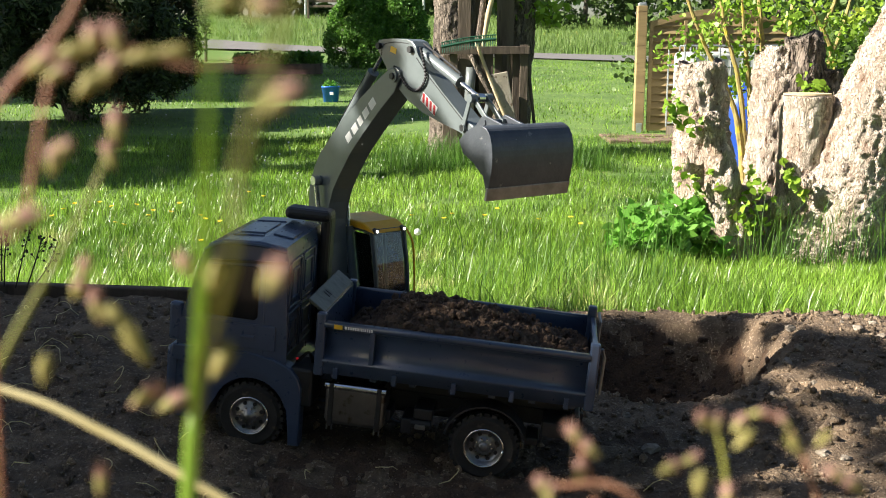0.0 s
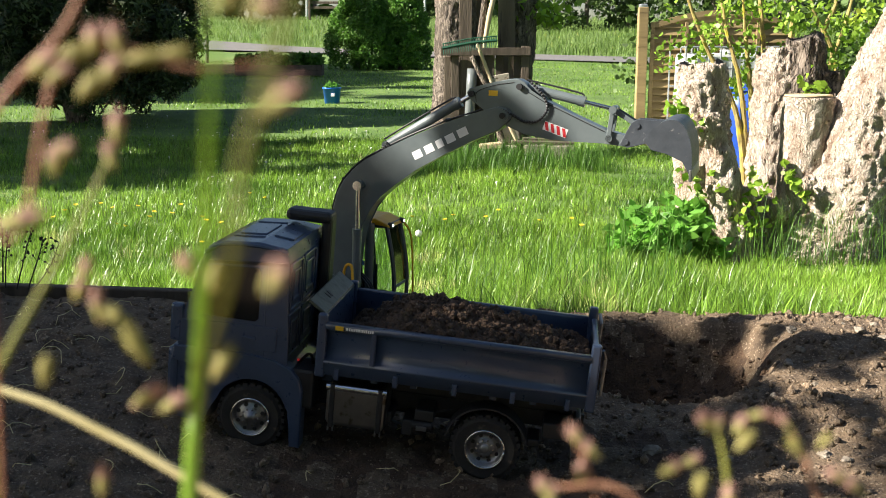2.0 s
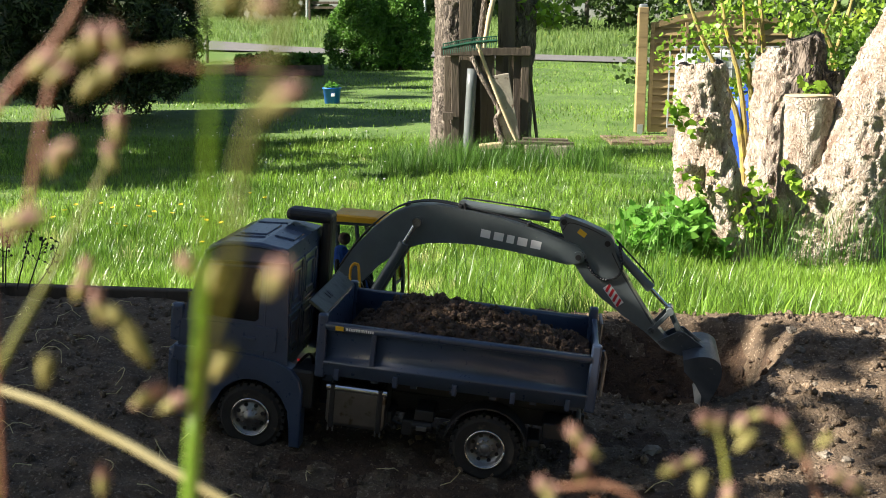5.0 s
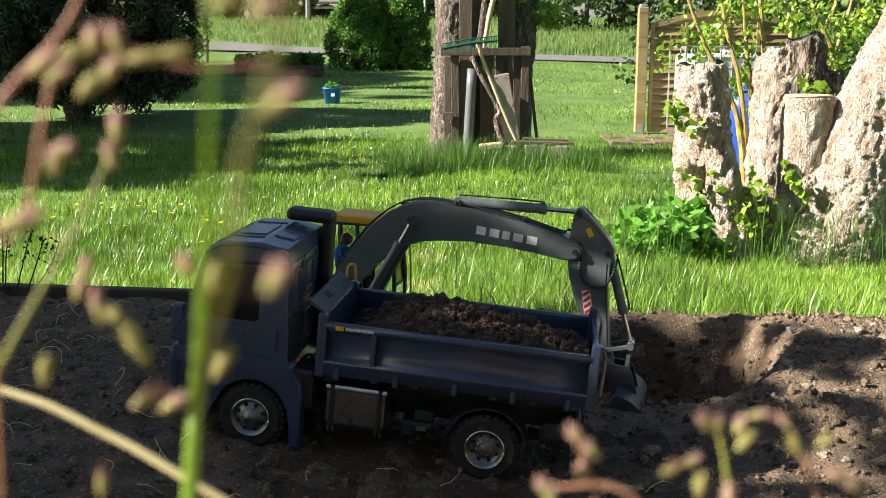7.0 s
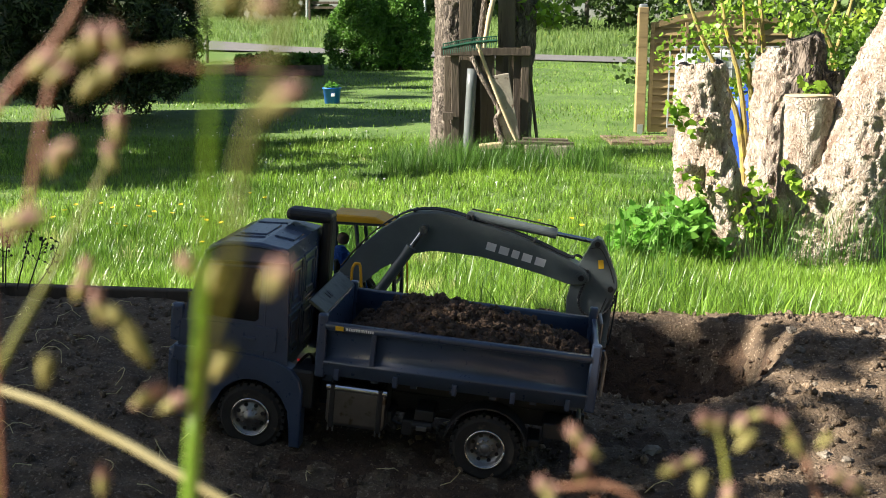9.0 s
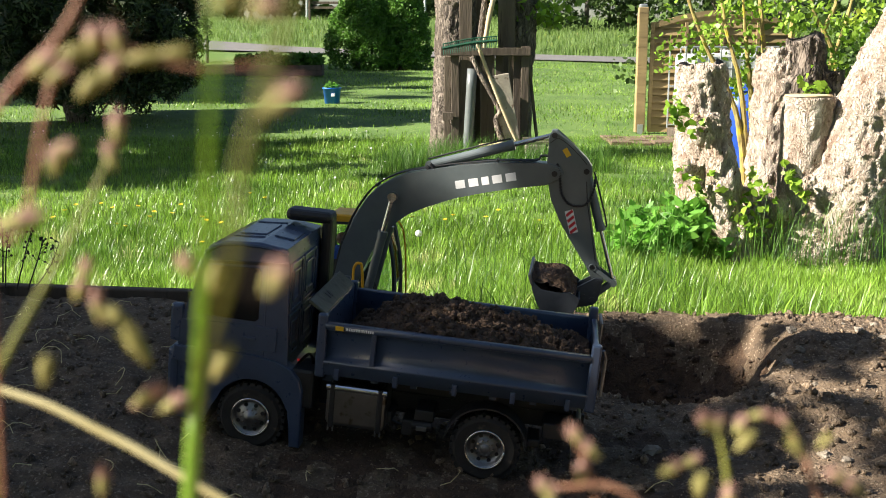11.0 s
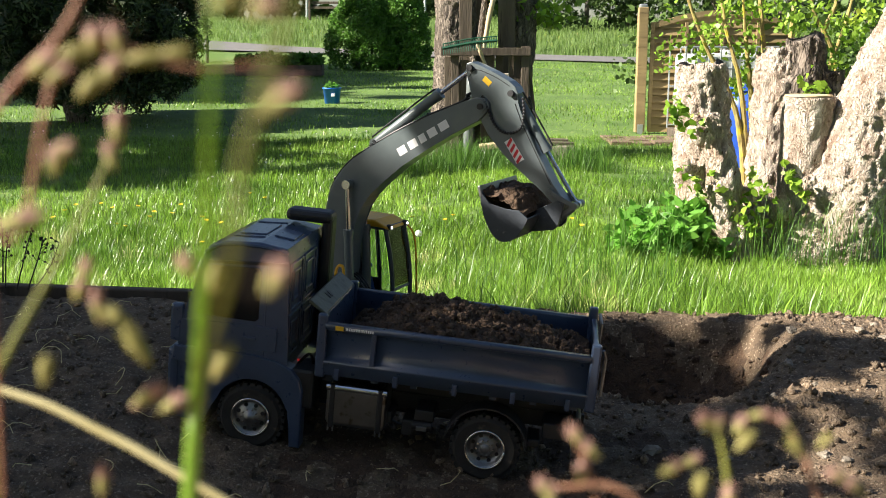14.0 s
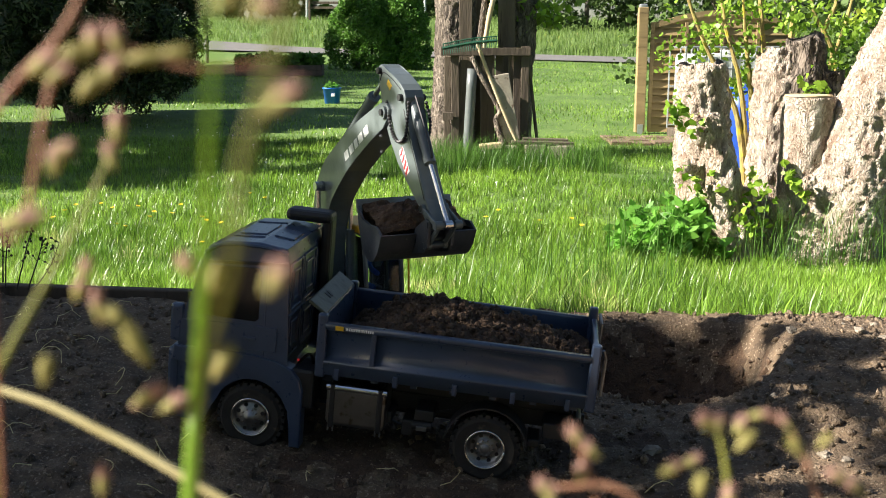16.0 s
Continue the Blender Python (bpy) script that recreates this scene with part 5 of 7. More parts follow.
def shading_sapling():
    """An unseen sapling, added so that its leaf clumps dapple the ground."""
    T = thing("sapling", pose(-1.75, 1.0, 0.3), "unseen thin tree with leaf clumps placed to shade soil and models", "tree")
    cs, rs = [], []
    # spots to be shaded on soil, stick and truck; each gets a clump sunward
    for x, y, z, rx, ry in ((0.534, 1.800, 0.598, 0.067, 0.025), (0.581, 1.724, 0.628, 0.065, 0.034), (0.604, 1.624, 0.647, 0.048, 0.050), (0.622, 1.567, 0.640, 0.046, 0.043),
                            (0.600, 1.485, 0.636, 0.037, 0.050), (0.473, 1.490, 0.607, 0.044, 0.080), (0.497, 1.455, 0.619, 0.021, 0.032), (0.551, 1.360, 0.638, 0.025, 0.061),
                            (0.573, 1.318, 0.639, 0.034, 0.070), (0.551, 1.233, 0.632, 0.021, 0.056), (0.529, 1.170, 0.620, 0.020, 0.055), (0.402, 1.330, 0.611, 0.043, 0.035),
                            (0.447, 1.301, 0.615, 0.041, 0.025), (0.470, 1.256, 0.620, 0.018, 0.025), (0.370, 1.216, 0.602, 0.030, 0.056), (0.424, 1.205, 0.608, 0.035, 0.025),
                            (0.422, 1.119, 0.610, 0.043, 0.025), (0.361, 1.135, 0.605, 0.036, 0.025), (0.469, 1.105, 0.616, 0.035, 0.025), (0.330, 1.530, 0.780, 0.070, 0.060),
                            (0.320, 1.530, 0.870, 0.070, 0.055), (0.190, 1.270, 0.790, 0.070, 0.090), (0.100, 1.280, 0.810, 0.060, 0.090), (0.560, 1.850, 0.600, 0.100, 0.045),
                            (0.150, 1.170, 0.730, 0.090, 0.055), (0.040, 1.180, 0.720, 0.090, 0.055), (-0.060, 1.190, 0.740, 0.090, 0.055), (0.180, 1.190, 0.670, 0.080, 0.050),
                            (0.250, 1.100, 0.610, 0.100, 0.050), (0.100, 1.100, 0.610, 0.100, 0.050)):
        p = Vector((x, y, z)) + SUN_FROM * 2.6 - Vector((-1.75, 1.0, 0.3))
        cs.append(p[:])
        rs.append((rx * 0.35, ry, rx * 0.5))
    v, f = leaves(cs, rs, 4700, 0.02, 77)
    raw("crown", v, f, LEAF, T)
    bm = bmesh.new()
    tube(bm, smooth_path([(0, 0, -0.3), (0.03, 0.05, 0.7), (0.08, 0.1, 1.4)], 6), ramp([0.02, 0.014, 0.006], 13), 8, wob=0.003)
    for p in cs:
        tube(bm, smooth_path([(0.05, 0.07, 1.0), (p[0] * 0.6 + 0.02, p[1] * 0.6, 1.2), p], 4), ramp([0.006, 0.004, 0.0015], 9), 6)
    part("trunk", bm, BARK, T)


shading_sapling()


# ------------------------------------------------------------- old stump
def rough_trunk(name, pts, radii, parent, mat, seed, n=30, k=9, wob=0.045, scale=7.0, jag=0.0, label="", cut=None):
    n, k = int(n * 2.6), int(k * 2.6)
    path = smooth_path(pts, k)
    rr = ramp(radii, len(path))
    bm = bmesh.new()
    rings = tube(bm, path, rr, n, True, wob * 0.5, scale * 0.7)
    # furrows along the grain, plates and small holes
    for c, ring in zip(path, rings):
        for v in ring:
            out = (v.co - c).normalized()
            q = Vector((v.co.x * 3.2, v.co.y * 3.2, v.co.z)) * scale + Vector((seed * 5.3, 0, 0))
            d = -abs(noise.noise(q)) * 0.6 - abs(noise.noise(q * 2.3)) * 0.35 - abs(noise.noise(v.co * scale * 4.1)) * 0.22 + 0.1 * noise.noise(v.co * scale * 9)
            v.co += out * wob * 1.2 * (d + 0.4)
    if jag:
        rng = np.random.default_rng(seed)
        for v in rings[-1]:
            v.co.z += jag * (1.3 * noise.noise(v.co * 9) + rng.uniform(-0.2, 0.25))
        for v in rings[-2]:
            v.co.z += jag * 0.4 * noise.noise(v.co * 9)
    ob = part(name, bm, mat, parent, label, True)
    if cut:
        bm = bmesh.new()
        m = Matrix.Translation(path[-1] + Vector((0, 0, 0.004)))
        bmesh.ops.create_circle(bm, cap_ends=True, segments=26, radius=rr[-1] * 0.96, matrix=m)
        r = bmesh.ops.extrude_face_region(bm, geom=bm.faces[:])
        bmesh.ops.translate(bm, vec=(0, 0, 0.008), verts=[v for v in r["geom"] if isinstance(v, bmesh.types.BMVert)])
        part("cut_face", bm, CUT_WOOD, ob, "pale sawn cut face")
    return ob


def sprouts(parent, sites, size, count, mat, seed, name="sprout"):
    for i, (p, r) in enumerate(sites):
        q = Vector(p) - parent.matrix_basis.translation
        v, f = leaves([q, q + Vector((0.05, 0, -0.05)), q + Vector((-0.03, 0, 0.06))], [r * 1.3, r, r * 0.8], count, size, seed + i, long=1.25)
        raw(name, v, f, mat, parent, "fresh yellow-green leaves")


def stump():
    o = [(1.826, 5.600, -0.034)][0]
    S = thing("tree_stump", pose(o[0], o[1], 0), "big many-stemmed tree stump of bleached rough wood", "tree stump")

    def rel(pts):
        return [(p[0] - o[0], p[1] - o[1], p[2]) for p in pts]
    rough_trunk("stem", rel([(1.520, 5.600, -0.109), (1.488, 5.600, 0.143), (1.440, 5.600, 0.459), (1.413, 5.600, 0.769), (1.419, 5.600, 1.018)]), [0.23, 0.175, 0.15, 0.14, 0.125], S, STUMP_M, 1, jag=0.05)
    rough_trunk("stem", rel([(1.599, 5.380, -0.035), (1.554, 5.380, 0.120), (1.491, 5.380, 0.395), (1.416, 5.380, 0.783)]), [0.1, 0.085, 0.08, 0.03], S, STUMP_M, 2, 20)
    rough_trunk("stem", rel([(1.983, 6.050, -0.180), (1.954, 6.050, 0.304), (1.959, 6.050, 0.740), (1.958, 6.050, 1.099)]), [0.17, 0.14, 0.125, 0.11], S, STUMP_M, 3, jag=0.06)
    rough_trunk("stem", rel([(2.165, 6.000, 0.073), (2.123, 6.000, 0.678), (2.086, 6.000, 1.165)]), [0.17, 0.14, 0.1], S, BARK, 4, jag=0.06)
    rough_trunk("stem", rel([(2.266, 6.000, 0.073), (2.244, 6.000, 0.612), (2.224, 6.000, 0.972)]), [0.15, 0.12, 0.09], S, BARK, 5, jag=0.04)
    rough_trunk("stem", rel([(1.995, 5.550, 0.024), (1.975, 5.550, 0.465), (1.972, 5.550, 0.857)]), [0.15, 0.13, 0.13], S, STUMP_M, 6, wob=0.02, cut=True)
    rough_trunk("stem", rel([(2.149, 5.500, -0.093), (2.172, 5.500, 0.097), (2.209, 5.500, 0.379), (2.290, 5.500, 0.700), (2.406, 5.500, 1.014), (2.541, 5.500, 1.335), (2.662, 5.500, 1.621)]), [0.32, 0.28, 0.245, 0.205, 0.18, 0.16, 0.14], S, STUMP_M, 7, 44, 14, wob=0.04, scale=9.0)
    rough_trunk("root_mass", rel([(1.834, 5.700, -0.170), (1.900, 5.700, 0.060), (1.952, 5.700, 0.255)]), [0.34, 0.27, 0.16], S, STUMP_M, 8, 34, wob=0.06)
    rough_trunk("root_mass", rel([(2.001, 5.450, -0.114), (2.019, 5.450, 0.075), (2.036, 5.450, 0.262)]), [0.26, 0.22, 0.12], S, STUMP_M, 9, 30, wob=0.05)
    for i, (p, r) in enumerate(zip([(2.028, 5.250, 0.189), (2.172, 5.250, 0.234), (2.125, 5.250, 0.083), (2.232, 5.250, 0.412), (1.832, 5.250, 0.249), (1.955, 5.250, 0.383), (1.650, 5.250, 0.323), (1.369, 5.250, 0.647), (1.289, 5.250, 0.501), (1.946, 5.250, 0.099), (1.464, 5.250, 0.501)], (0.09, 0.1, 0.11, 0.07, 0.08, 0.06, 0.06, 0.05, 0.06, 0.09, 0.05))):
        bm = bmesh.new()
        bmesh.ops.create_icosphere(bm, subdivisions=4, radius=r * 0.8, matrix=Matrix.Translation((p[0] - o[0], p[1] - o[1] + 0.17, p[2])))
        for v in bm.verts:
            v.co += v.co.normalized() * (0.05 * noise.noise(v.co * 11 + Vector((i, 0, 0))) + 0.03 * abs(noise.noise(v.co * 27)) + 0.015 * noise.noise(v.co * 60))
        part("burr", bm, STUMP_M, S, "", True)
    sp = list(zip([(1.228, 5.300, 0.817), (1.260, 5.300, 0.744), (1.186, 5.300, 0.773), (1.623, 5.300, 0.286), (1.663, 5.300, 0.361), (1.596, 5.300, 0.241), (1.630, 5.300, 0.420), (1.838, 5.300, 0.406), (2.055, 5.720, 0.932), (2.010, 5.720, 0.886), (2.043, 5.500, 0.624), (2.016, 5.500, 0.578), (1.439, 5.300, 0.406), (1.283, 5.300, 0.435), (1.805, 5.300, 0.465), (1.569, 5.300, 0.195)], (0.06, 0.07, 0.05, 0.08, 0.07, 0.06, 0.06, 0.04, 0.06, 0.05, 0.06, 0.05, 0.04, 0.05, 0.04, 0.04)))
    sprouts(S, sp, 0.034, 20, LEAF, 40)
    return S


stump()


def young_tree():
    """Thin mossy stems with leaves that grow up behind the stump."""
    o = [(1.833, 6.100, 0.056)][0]
    T = thing("elder_shrub", pose(o[0], o[1], 0), "thin mossy shrub stems with fresh leaves behind the stump", "shrub")
    lines = ([(1.833, 6.100, 0.056), (1.785, 6.100, 0.536), (1.717, 6.100, 0.804), (1.565, 6.100, 1.084), (1.442, 6.100, 1.359), (1.358, 6.100, 1.613)], [(1.840, 6.100, 0.056), (1.802, 6.100, 0.604), (1.749, 6.100, 0.937), (1.657, 6.100, 1.230), (1.589, 6.100, 1.582)], [(1.923, 6.200, 0.038), (1.926, 6.200, 0.561), (1.921, 6.200, 1.034), (1.876, 6.200, 1.395), (1.843, 6.200, 1.653)],
             [(1.936, 6.300, 0.021), (1.895, 6.300, 0.725), (1.845, 6.300, 1.100), (1.786, 6.300, 1.531)], [(2.558, 6.600, 0.341), (2.452, 6.600, 0.886), (2.529, 6.600, 1.204), (2.609, 6.600, 1.551)], [(2.411, 6.600, 0.341), (2.377, 6.600, 1.063), (2.473, 6.600, 1.379), (2.497, 6.600, 1.620)], [(2.219, 6.800, 0.318), (2.273, 6.800, 1.207), (2.281, 6.800, 1.635)], [(2.544, 6.600, 0.525), (2.485, 6.600, 1.063), (2.340, 6.600, 1.344), (2.285, 6.600, 1.620)])
    for i, l in enumerate(lines):
        bm = bmesh.new()
        path = smooth_path([(p[0] - o[0], p[1] - o[1], p[2]) for p in l], 6)
        tube(bm, path, ramp([0.02, 0.017, 0.012, 0.007], len(path)), 8, wob=0.006, wob_scale=25)
        part("stem", bm, TWIG, T)
    cs, rs = [], []
    rng = np.random.default_rng(3)
    for x, y, z in [(1.518, 6.300, 1.334), (1.629, 6.300, 1.167), (1.723, 6.300, 1.334), (1.565, 6.300, 1.083), (1.861, 6.300, 1.300), (1.941, 6.300, 1.100), (2.033, 6.300, 1.267), (1.921, 6.300, 0.862), (1.783, 6.300, 0.862), (2.168, 6.300, 1.300), (2.311, 6.300, 1.200), (2.450, 6.300, 1.167), (2.508, 6.300, 1.300), (2.619, 6.300, 1.200), (2.390, 6.300, 1.066), (1.881, 6.300, 0.965), (2.113, 6.300, 1.100), (2.265, 6.300, 1.367), (1.474, 6.300, 1.200), (2.479, 6.300, 0.794), (2.432, 6.300, 0.965), (2.568, 6.300, 1.400), (1.925, 6.300, 1.367)]:
        for k in range(3):
            cs.append((x - o[0] + rng.normal(0, 0.06), y - o[1] + rng.normal(0, 0.1), z + rng.normal(0, 0.05)))
            rs.append(rng.uniform(0.05, 0.12))
    v, f = leaves(cs, rs, 1900, 0.023, 9, long=1.5)
    raw("crown", v, f, LEAF, T)


young_tree()


def broadleaf():
    o = [(1.2340, 5.4346, 0.0000)][0]
    T = thing("broadleaf_weed", pose(o[0], o[1], 0), "bright green leafy weed beside the stump", "plant")
    rng = np.random.default_rng(12)
    for i in range(26):
        a, r = rng.uniform(0, 6.28), rng.uniform(0.02, 0.22)
        x, y, h = math.cos(a) * r * 1.2, math.sin(a) * r, rng.uniform(0.1, 0.3)
        bm = bmesh.new()
        tube(bm, smooth_path([(x * 0.4, y * 0.4, 0), (x * 0.8, y * 0.8, h * 0.6), (x, y, h)], 3), 0.003, 5)
        part("stalk", bm, SHRUB_LEAF, T)
    cs = [(rng.normal(0, 0.13), rng.normal(0, 0.12), rng.uniform(0.05, 0.27)) for i in range(60)]
    v, f = leaves(cs, [0.07] * 60, 1300, 0.038, 14, long=1.9)
    raw("foliage", v, f, SHRUB_LEAF, T)


broadleaf()


# ------------------------------------------------------------- tree with leaning boards
def tree_with_boards():
    o = [(0.064, 10.400, -0.037)][0]
    T = thing("garden_tree", pose(o[0], o[1], 0), "old tree with grey flaking bark", "tree")

    def rel(pts, q=o):
        return [(p[0] - q[0], p[1] - q[1], p[2]) for p in pts]
    rough_trunk("trunk", rel([(0.094, 10.500, -0.119), (0.093, 10.500, 0.231), (0.109, 10.500, 0.747), (0.125, 10.500, 1.310), (0.135, 10.500, 1.915), (0.143, 10.500, 3.188)]), [0.27, 0.225, 0.2, 0.2, 0.2, 0.18], T, BARK, 31, 34, 14, wob=0.03, scale=9)
    rough_trunk("second_trunk", rel([(0.728, 10.800, -0.154), (0.757, 10.800, 0.737), (0.808, 10.800, 1.315), (0.810, 10.800, 1.937), (0.802, 10.800, 3.247)]), [0.2, 0.17, 0.15, 0.14, 0.12], T, BARK, 32, 28, 12, wob=0.03, scale=9)
    cs = [(c[0] - o[0] + dx, c[1] - o[1], c[2]) for c in [(0.852, 10.800, 1.486), (1.026, 10.800, 1.571), (0.702, 10.800, 1.825), (0.556, 10.800, 1.937)] for dx in (-0.1, 0.15)]
    v, f = leaves(cs, [0.3] * len(cs), 420, 0.06, 71)
    raw("crown", v, f, LEAF, T)
    # boards and poles, each leaning on its own
    for i, (xt, yt, xb, yb, w, depth) in enumerate(((792, 100, 791, 295, 11, 10.2), (805, 96, 806, 288, 14, 10.18), (825, -60, 822, 288, 22, 10.22), (847, -60, 846, 270, 26, 10.5), (868, 90, 867, 262, 15, 10.25),
                                                  (884, 88, 884, 255, 14, 10.25), (897, -60, 896, 250, 30, 10.5), (915, 90, 915, 250, 12, 10.2), (930, 82, 927, 255, 14, 10.17), (856, 95, 856, 250, 12, 10.24), (905, 92, 905, 250, 11, 10.24))):
        def px(x, y):
            k = (x - 784) / 1803.1
            u = (441 - y) / 1803.1
            t = depth / (0.98096 + u * 0.19423)
            return Vector((k * t, depth, 1.12 + t * (-0.19423 + u * 0.98096)))
        a, b = px(xt, yt), px(xb, yb)
        b.z = min(b.z, 0.02)
        bm = bmesh.new()
        l = (a - b).length
        box(bm, (0, 0, l / 2), (w / 176, 0.025, l), 0.004)
        ob = obj("board", bm, PLANK)
        d = (a - b).normalized()
        ob.matrix_basis = Matrix.Translation(b) @ Vector((0, 0, 1)).rotation_difference(d).to_matrix().to_4x4()
        tagged(ob, "weathered brown board leaning against the tree" if i != 2 else "grey-green long board leaning against the tree", "board", "boards at the tree")
    for (pts, w, lab) in (([(-0.022, 10.140, 1.077), (0.861, 10.140, 1.077)], 0.075, "brown cross rail"), ([(-0.006, 10.140, 0.451), (0.101, 10.140, 0.451)], 0.08, "brown cross rail")):
        bm = bmesh.new()
        a, b = Vector(pts[0]), Vector(pts[1])
        box(bm, (a + b) / 2, ((b - a).length, 0.03, w), 0.004)
        tagged(obj("cross_rail", bm, PLANK), "weathered cross rail nailed to the boards", "rail")

    def pole(name, pts, r, mat, label, cat, k=5, wob=0.0):
        bm = bmesh.new()
        path = smooth_path(pts, k)
        tube(bm, path, ramp(r, len(path)), 12, wob=wob, wob_scale=20)
        return tagged(obj(name, bm, mat, smooth=True), label, cat)
    pole("drain_pipe", [(0.285, 10.050, 0.915), (0.235, 10.050, -0.010)], [0.05, 0.05], TUBE_GREY, "grey plastic pipe leaning against the boards", "pipe")
    rake = thing("garden_rake", pose(*[(0.860, 9.900, -0.048)][0]), "green plastic garden rake with a wooden handle standing head up", "rake")
    h = [(0.860, 9.900, -0.048)][0]
    bm = bmesh.new()
    path = smooth_path([(p[0] - h[0], p[1] - h[1], p[2] - h[2]) for p in [(0.860, 9.900, -0.048), (0.662, 9.900, 0.336), (0.455, 9.900, 0.822), (0.328, 9.900, 1.152)]], 6)
    tube(bm, path, 0.017, 10)
    part("handle", bm, CUT_WOOD, rake, "pale wooden handle")
    bm = bmesh.new()
    p0, p1 = [Vector(p) - Vector(h) for p in [(-0.005, 9.850, 1.109), (0.514, 9.850, 1.183)]]
    c = (p0 + p1) / 2
    tube(bm, smooth_path([p0, c + Vector((0, 0, 0.012)), p1], 5), 0.014, 8)
    tube(bm, smooth_path([p0 + Vector((0, 0, 0.04)), c + Vector((0, 0, 0.052)), p1 + Vector((0, 0, 0.04))], 5), 0.006, 6)
    part("head", bm, GREEN_PLASTIC, rake, "green rake head")
    for i in range(24):
        bm = bmesh.new()
        q = p0.lerp(p1, (i + 0.5) / 24)
        tube(bm, [q + Vector((0, 0, 0.045)), q, q + Vector((0, -0.02, -0.06))], [0.006, 0.006, 0.003], 5)
        part("tine", bm, GREEN_PLASTIC, rake)
    pole("branch", [(0.272, 9.980, 1.035), (0.416, 9.980, 0.766), (0.549, 9.980, 0.522), (0.518, 9.980, 0.412), (0.603, 9.980, 0.154)], [0.022, 0.028, 0.026, 0.03, 0.035], BARK, "crooked bare branch propped against the boards", "branch", wob=0.006)
    pole("branch", [(0.524, 10.150, 1.730), (0.450, 10.150, 1.411), (0.393, 10.150, 1.060)], [0.026, 0.026, 0.02], CUT_WOOD, "pale barkless branch against the boards", "branch")
    pole("branch", [(0.428, 10.200, 1.733), (0.381, 10.200, 1.358), (0.345, 10.200, 1.033)], [0.03, 0.03, 0.03], BARK, "dark branch against the boards", "branch", wob=0.005)
    pole("iron_pole", [(0.833, 10.200, 1.060), (0.898, 10.200, 0.536), (0.950, 10.200, 0.132)], [0.017, 0.017, 0.017], PLANK, "dark thin pole leaning against the boards", "pole")
    bm = bmesh.new()
    a, b = [Vector(p) for p in [(0.552, 10.000, 0.862), (0.670, 10.000, 0.218)]]
    box(bm, (0, 0, 0), (0.17, 0.03, (a - b).length), 0.006)
    ob = obj("leaning_slab", bm, CONCRETE)
    ob.matrix_basis = Matrix.Translation((a + b) / 2) @ Vector((0, 0, 1)).rotation_difference((a - b).normalized()).to_matrix().to_4x4()
    tagged(ob, "grey-brown slab leaning on the boards", "slab")
    for i, (c, s) in enumerate(zip([(0.483, 9.900, 0.145), (0.664, 9.900, 0.161), (0.886, 9.900, 0.035), (1.106, 9.900, 0.018), (1.188, 9.900, 0.062)], ((0.19, 0.2, 0.16), (0.14, 0.2, 0.18), (0.2, 0.22, 0.2), (0.2, 0.22, 0.19), (0.16, 0.2, 0.2)))):
        bm = bmesh.new()
        box(bm, (c[0], c[1], s[2] / 2), s, 0.012)
        tagged(obj("concrete_block", bm, CONCRETE), "old concrete block in the grass by the tree", "block", "blocks by the tree")
    for pts, z in (([(0.661, 9.850, 0.166), (1.262, 9.850, 0.144)], 0.215), ([(0.778, 9.950, 0.179), (1.219, 9.950, 0.157)], 0.235)):
        bm = bmesh.new()
        a, b = Vector(pts[0]), Vector(pts[1])
        box(bm, ((a.x + b.x) / 2, a.y, z), (b.x - a.x, 0.1, 0.028), 0.004, Matrix.Rotation(radians(1.5), 4, 'Y'))
        tagged(obj("loose_plank", bm, PLANK), "weathered plank lying on concrete blocks", "plank")
    bm = bmesh.new()
    c = [(0.458, 9.850, 0.243)][0]
    box(bm, (c[0], c[1], 0.185), (0.21, 0.16, 0.05), 0.006, Matrix.Rotation(radians(-6), 4, 'Y'))
    tagged(obj("loose_plank", bm, CUT_WOOD), "short yellowish plank on a block", "plank")


tree_with_boards()


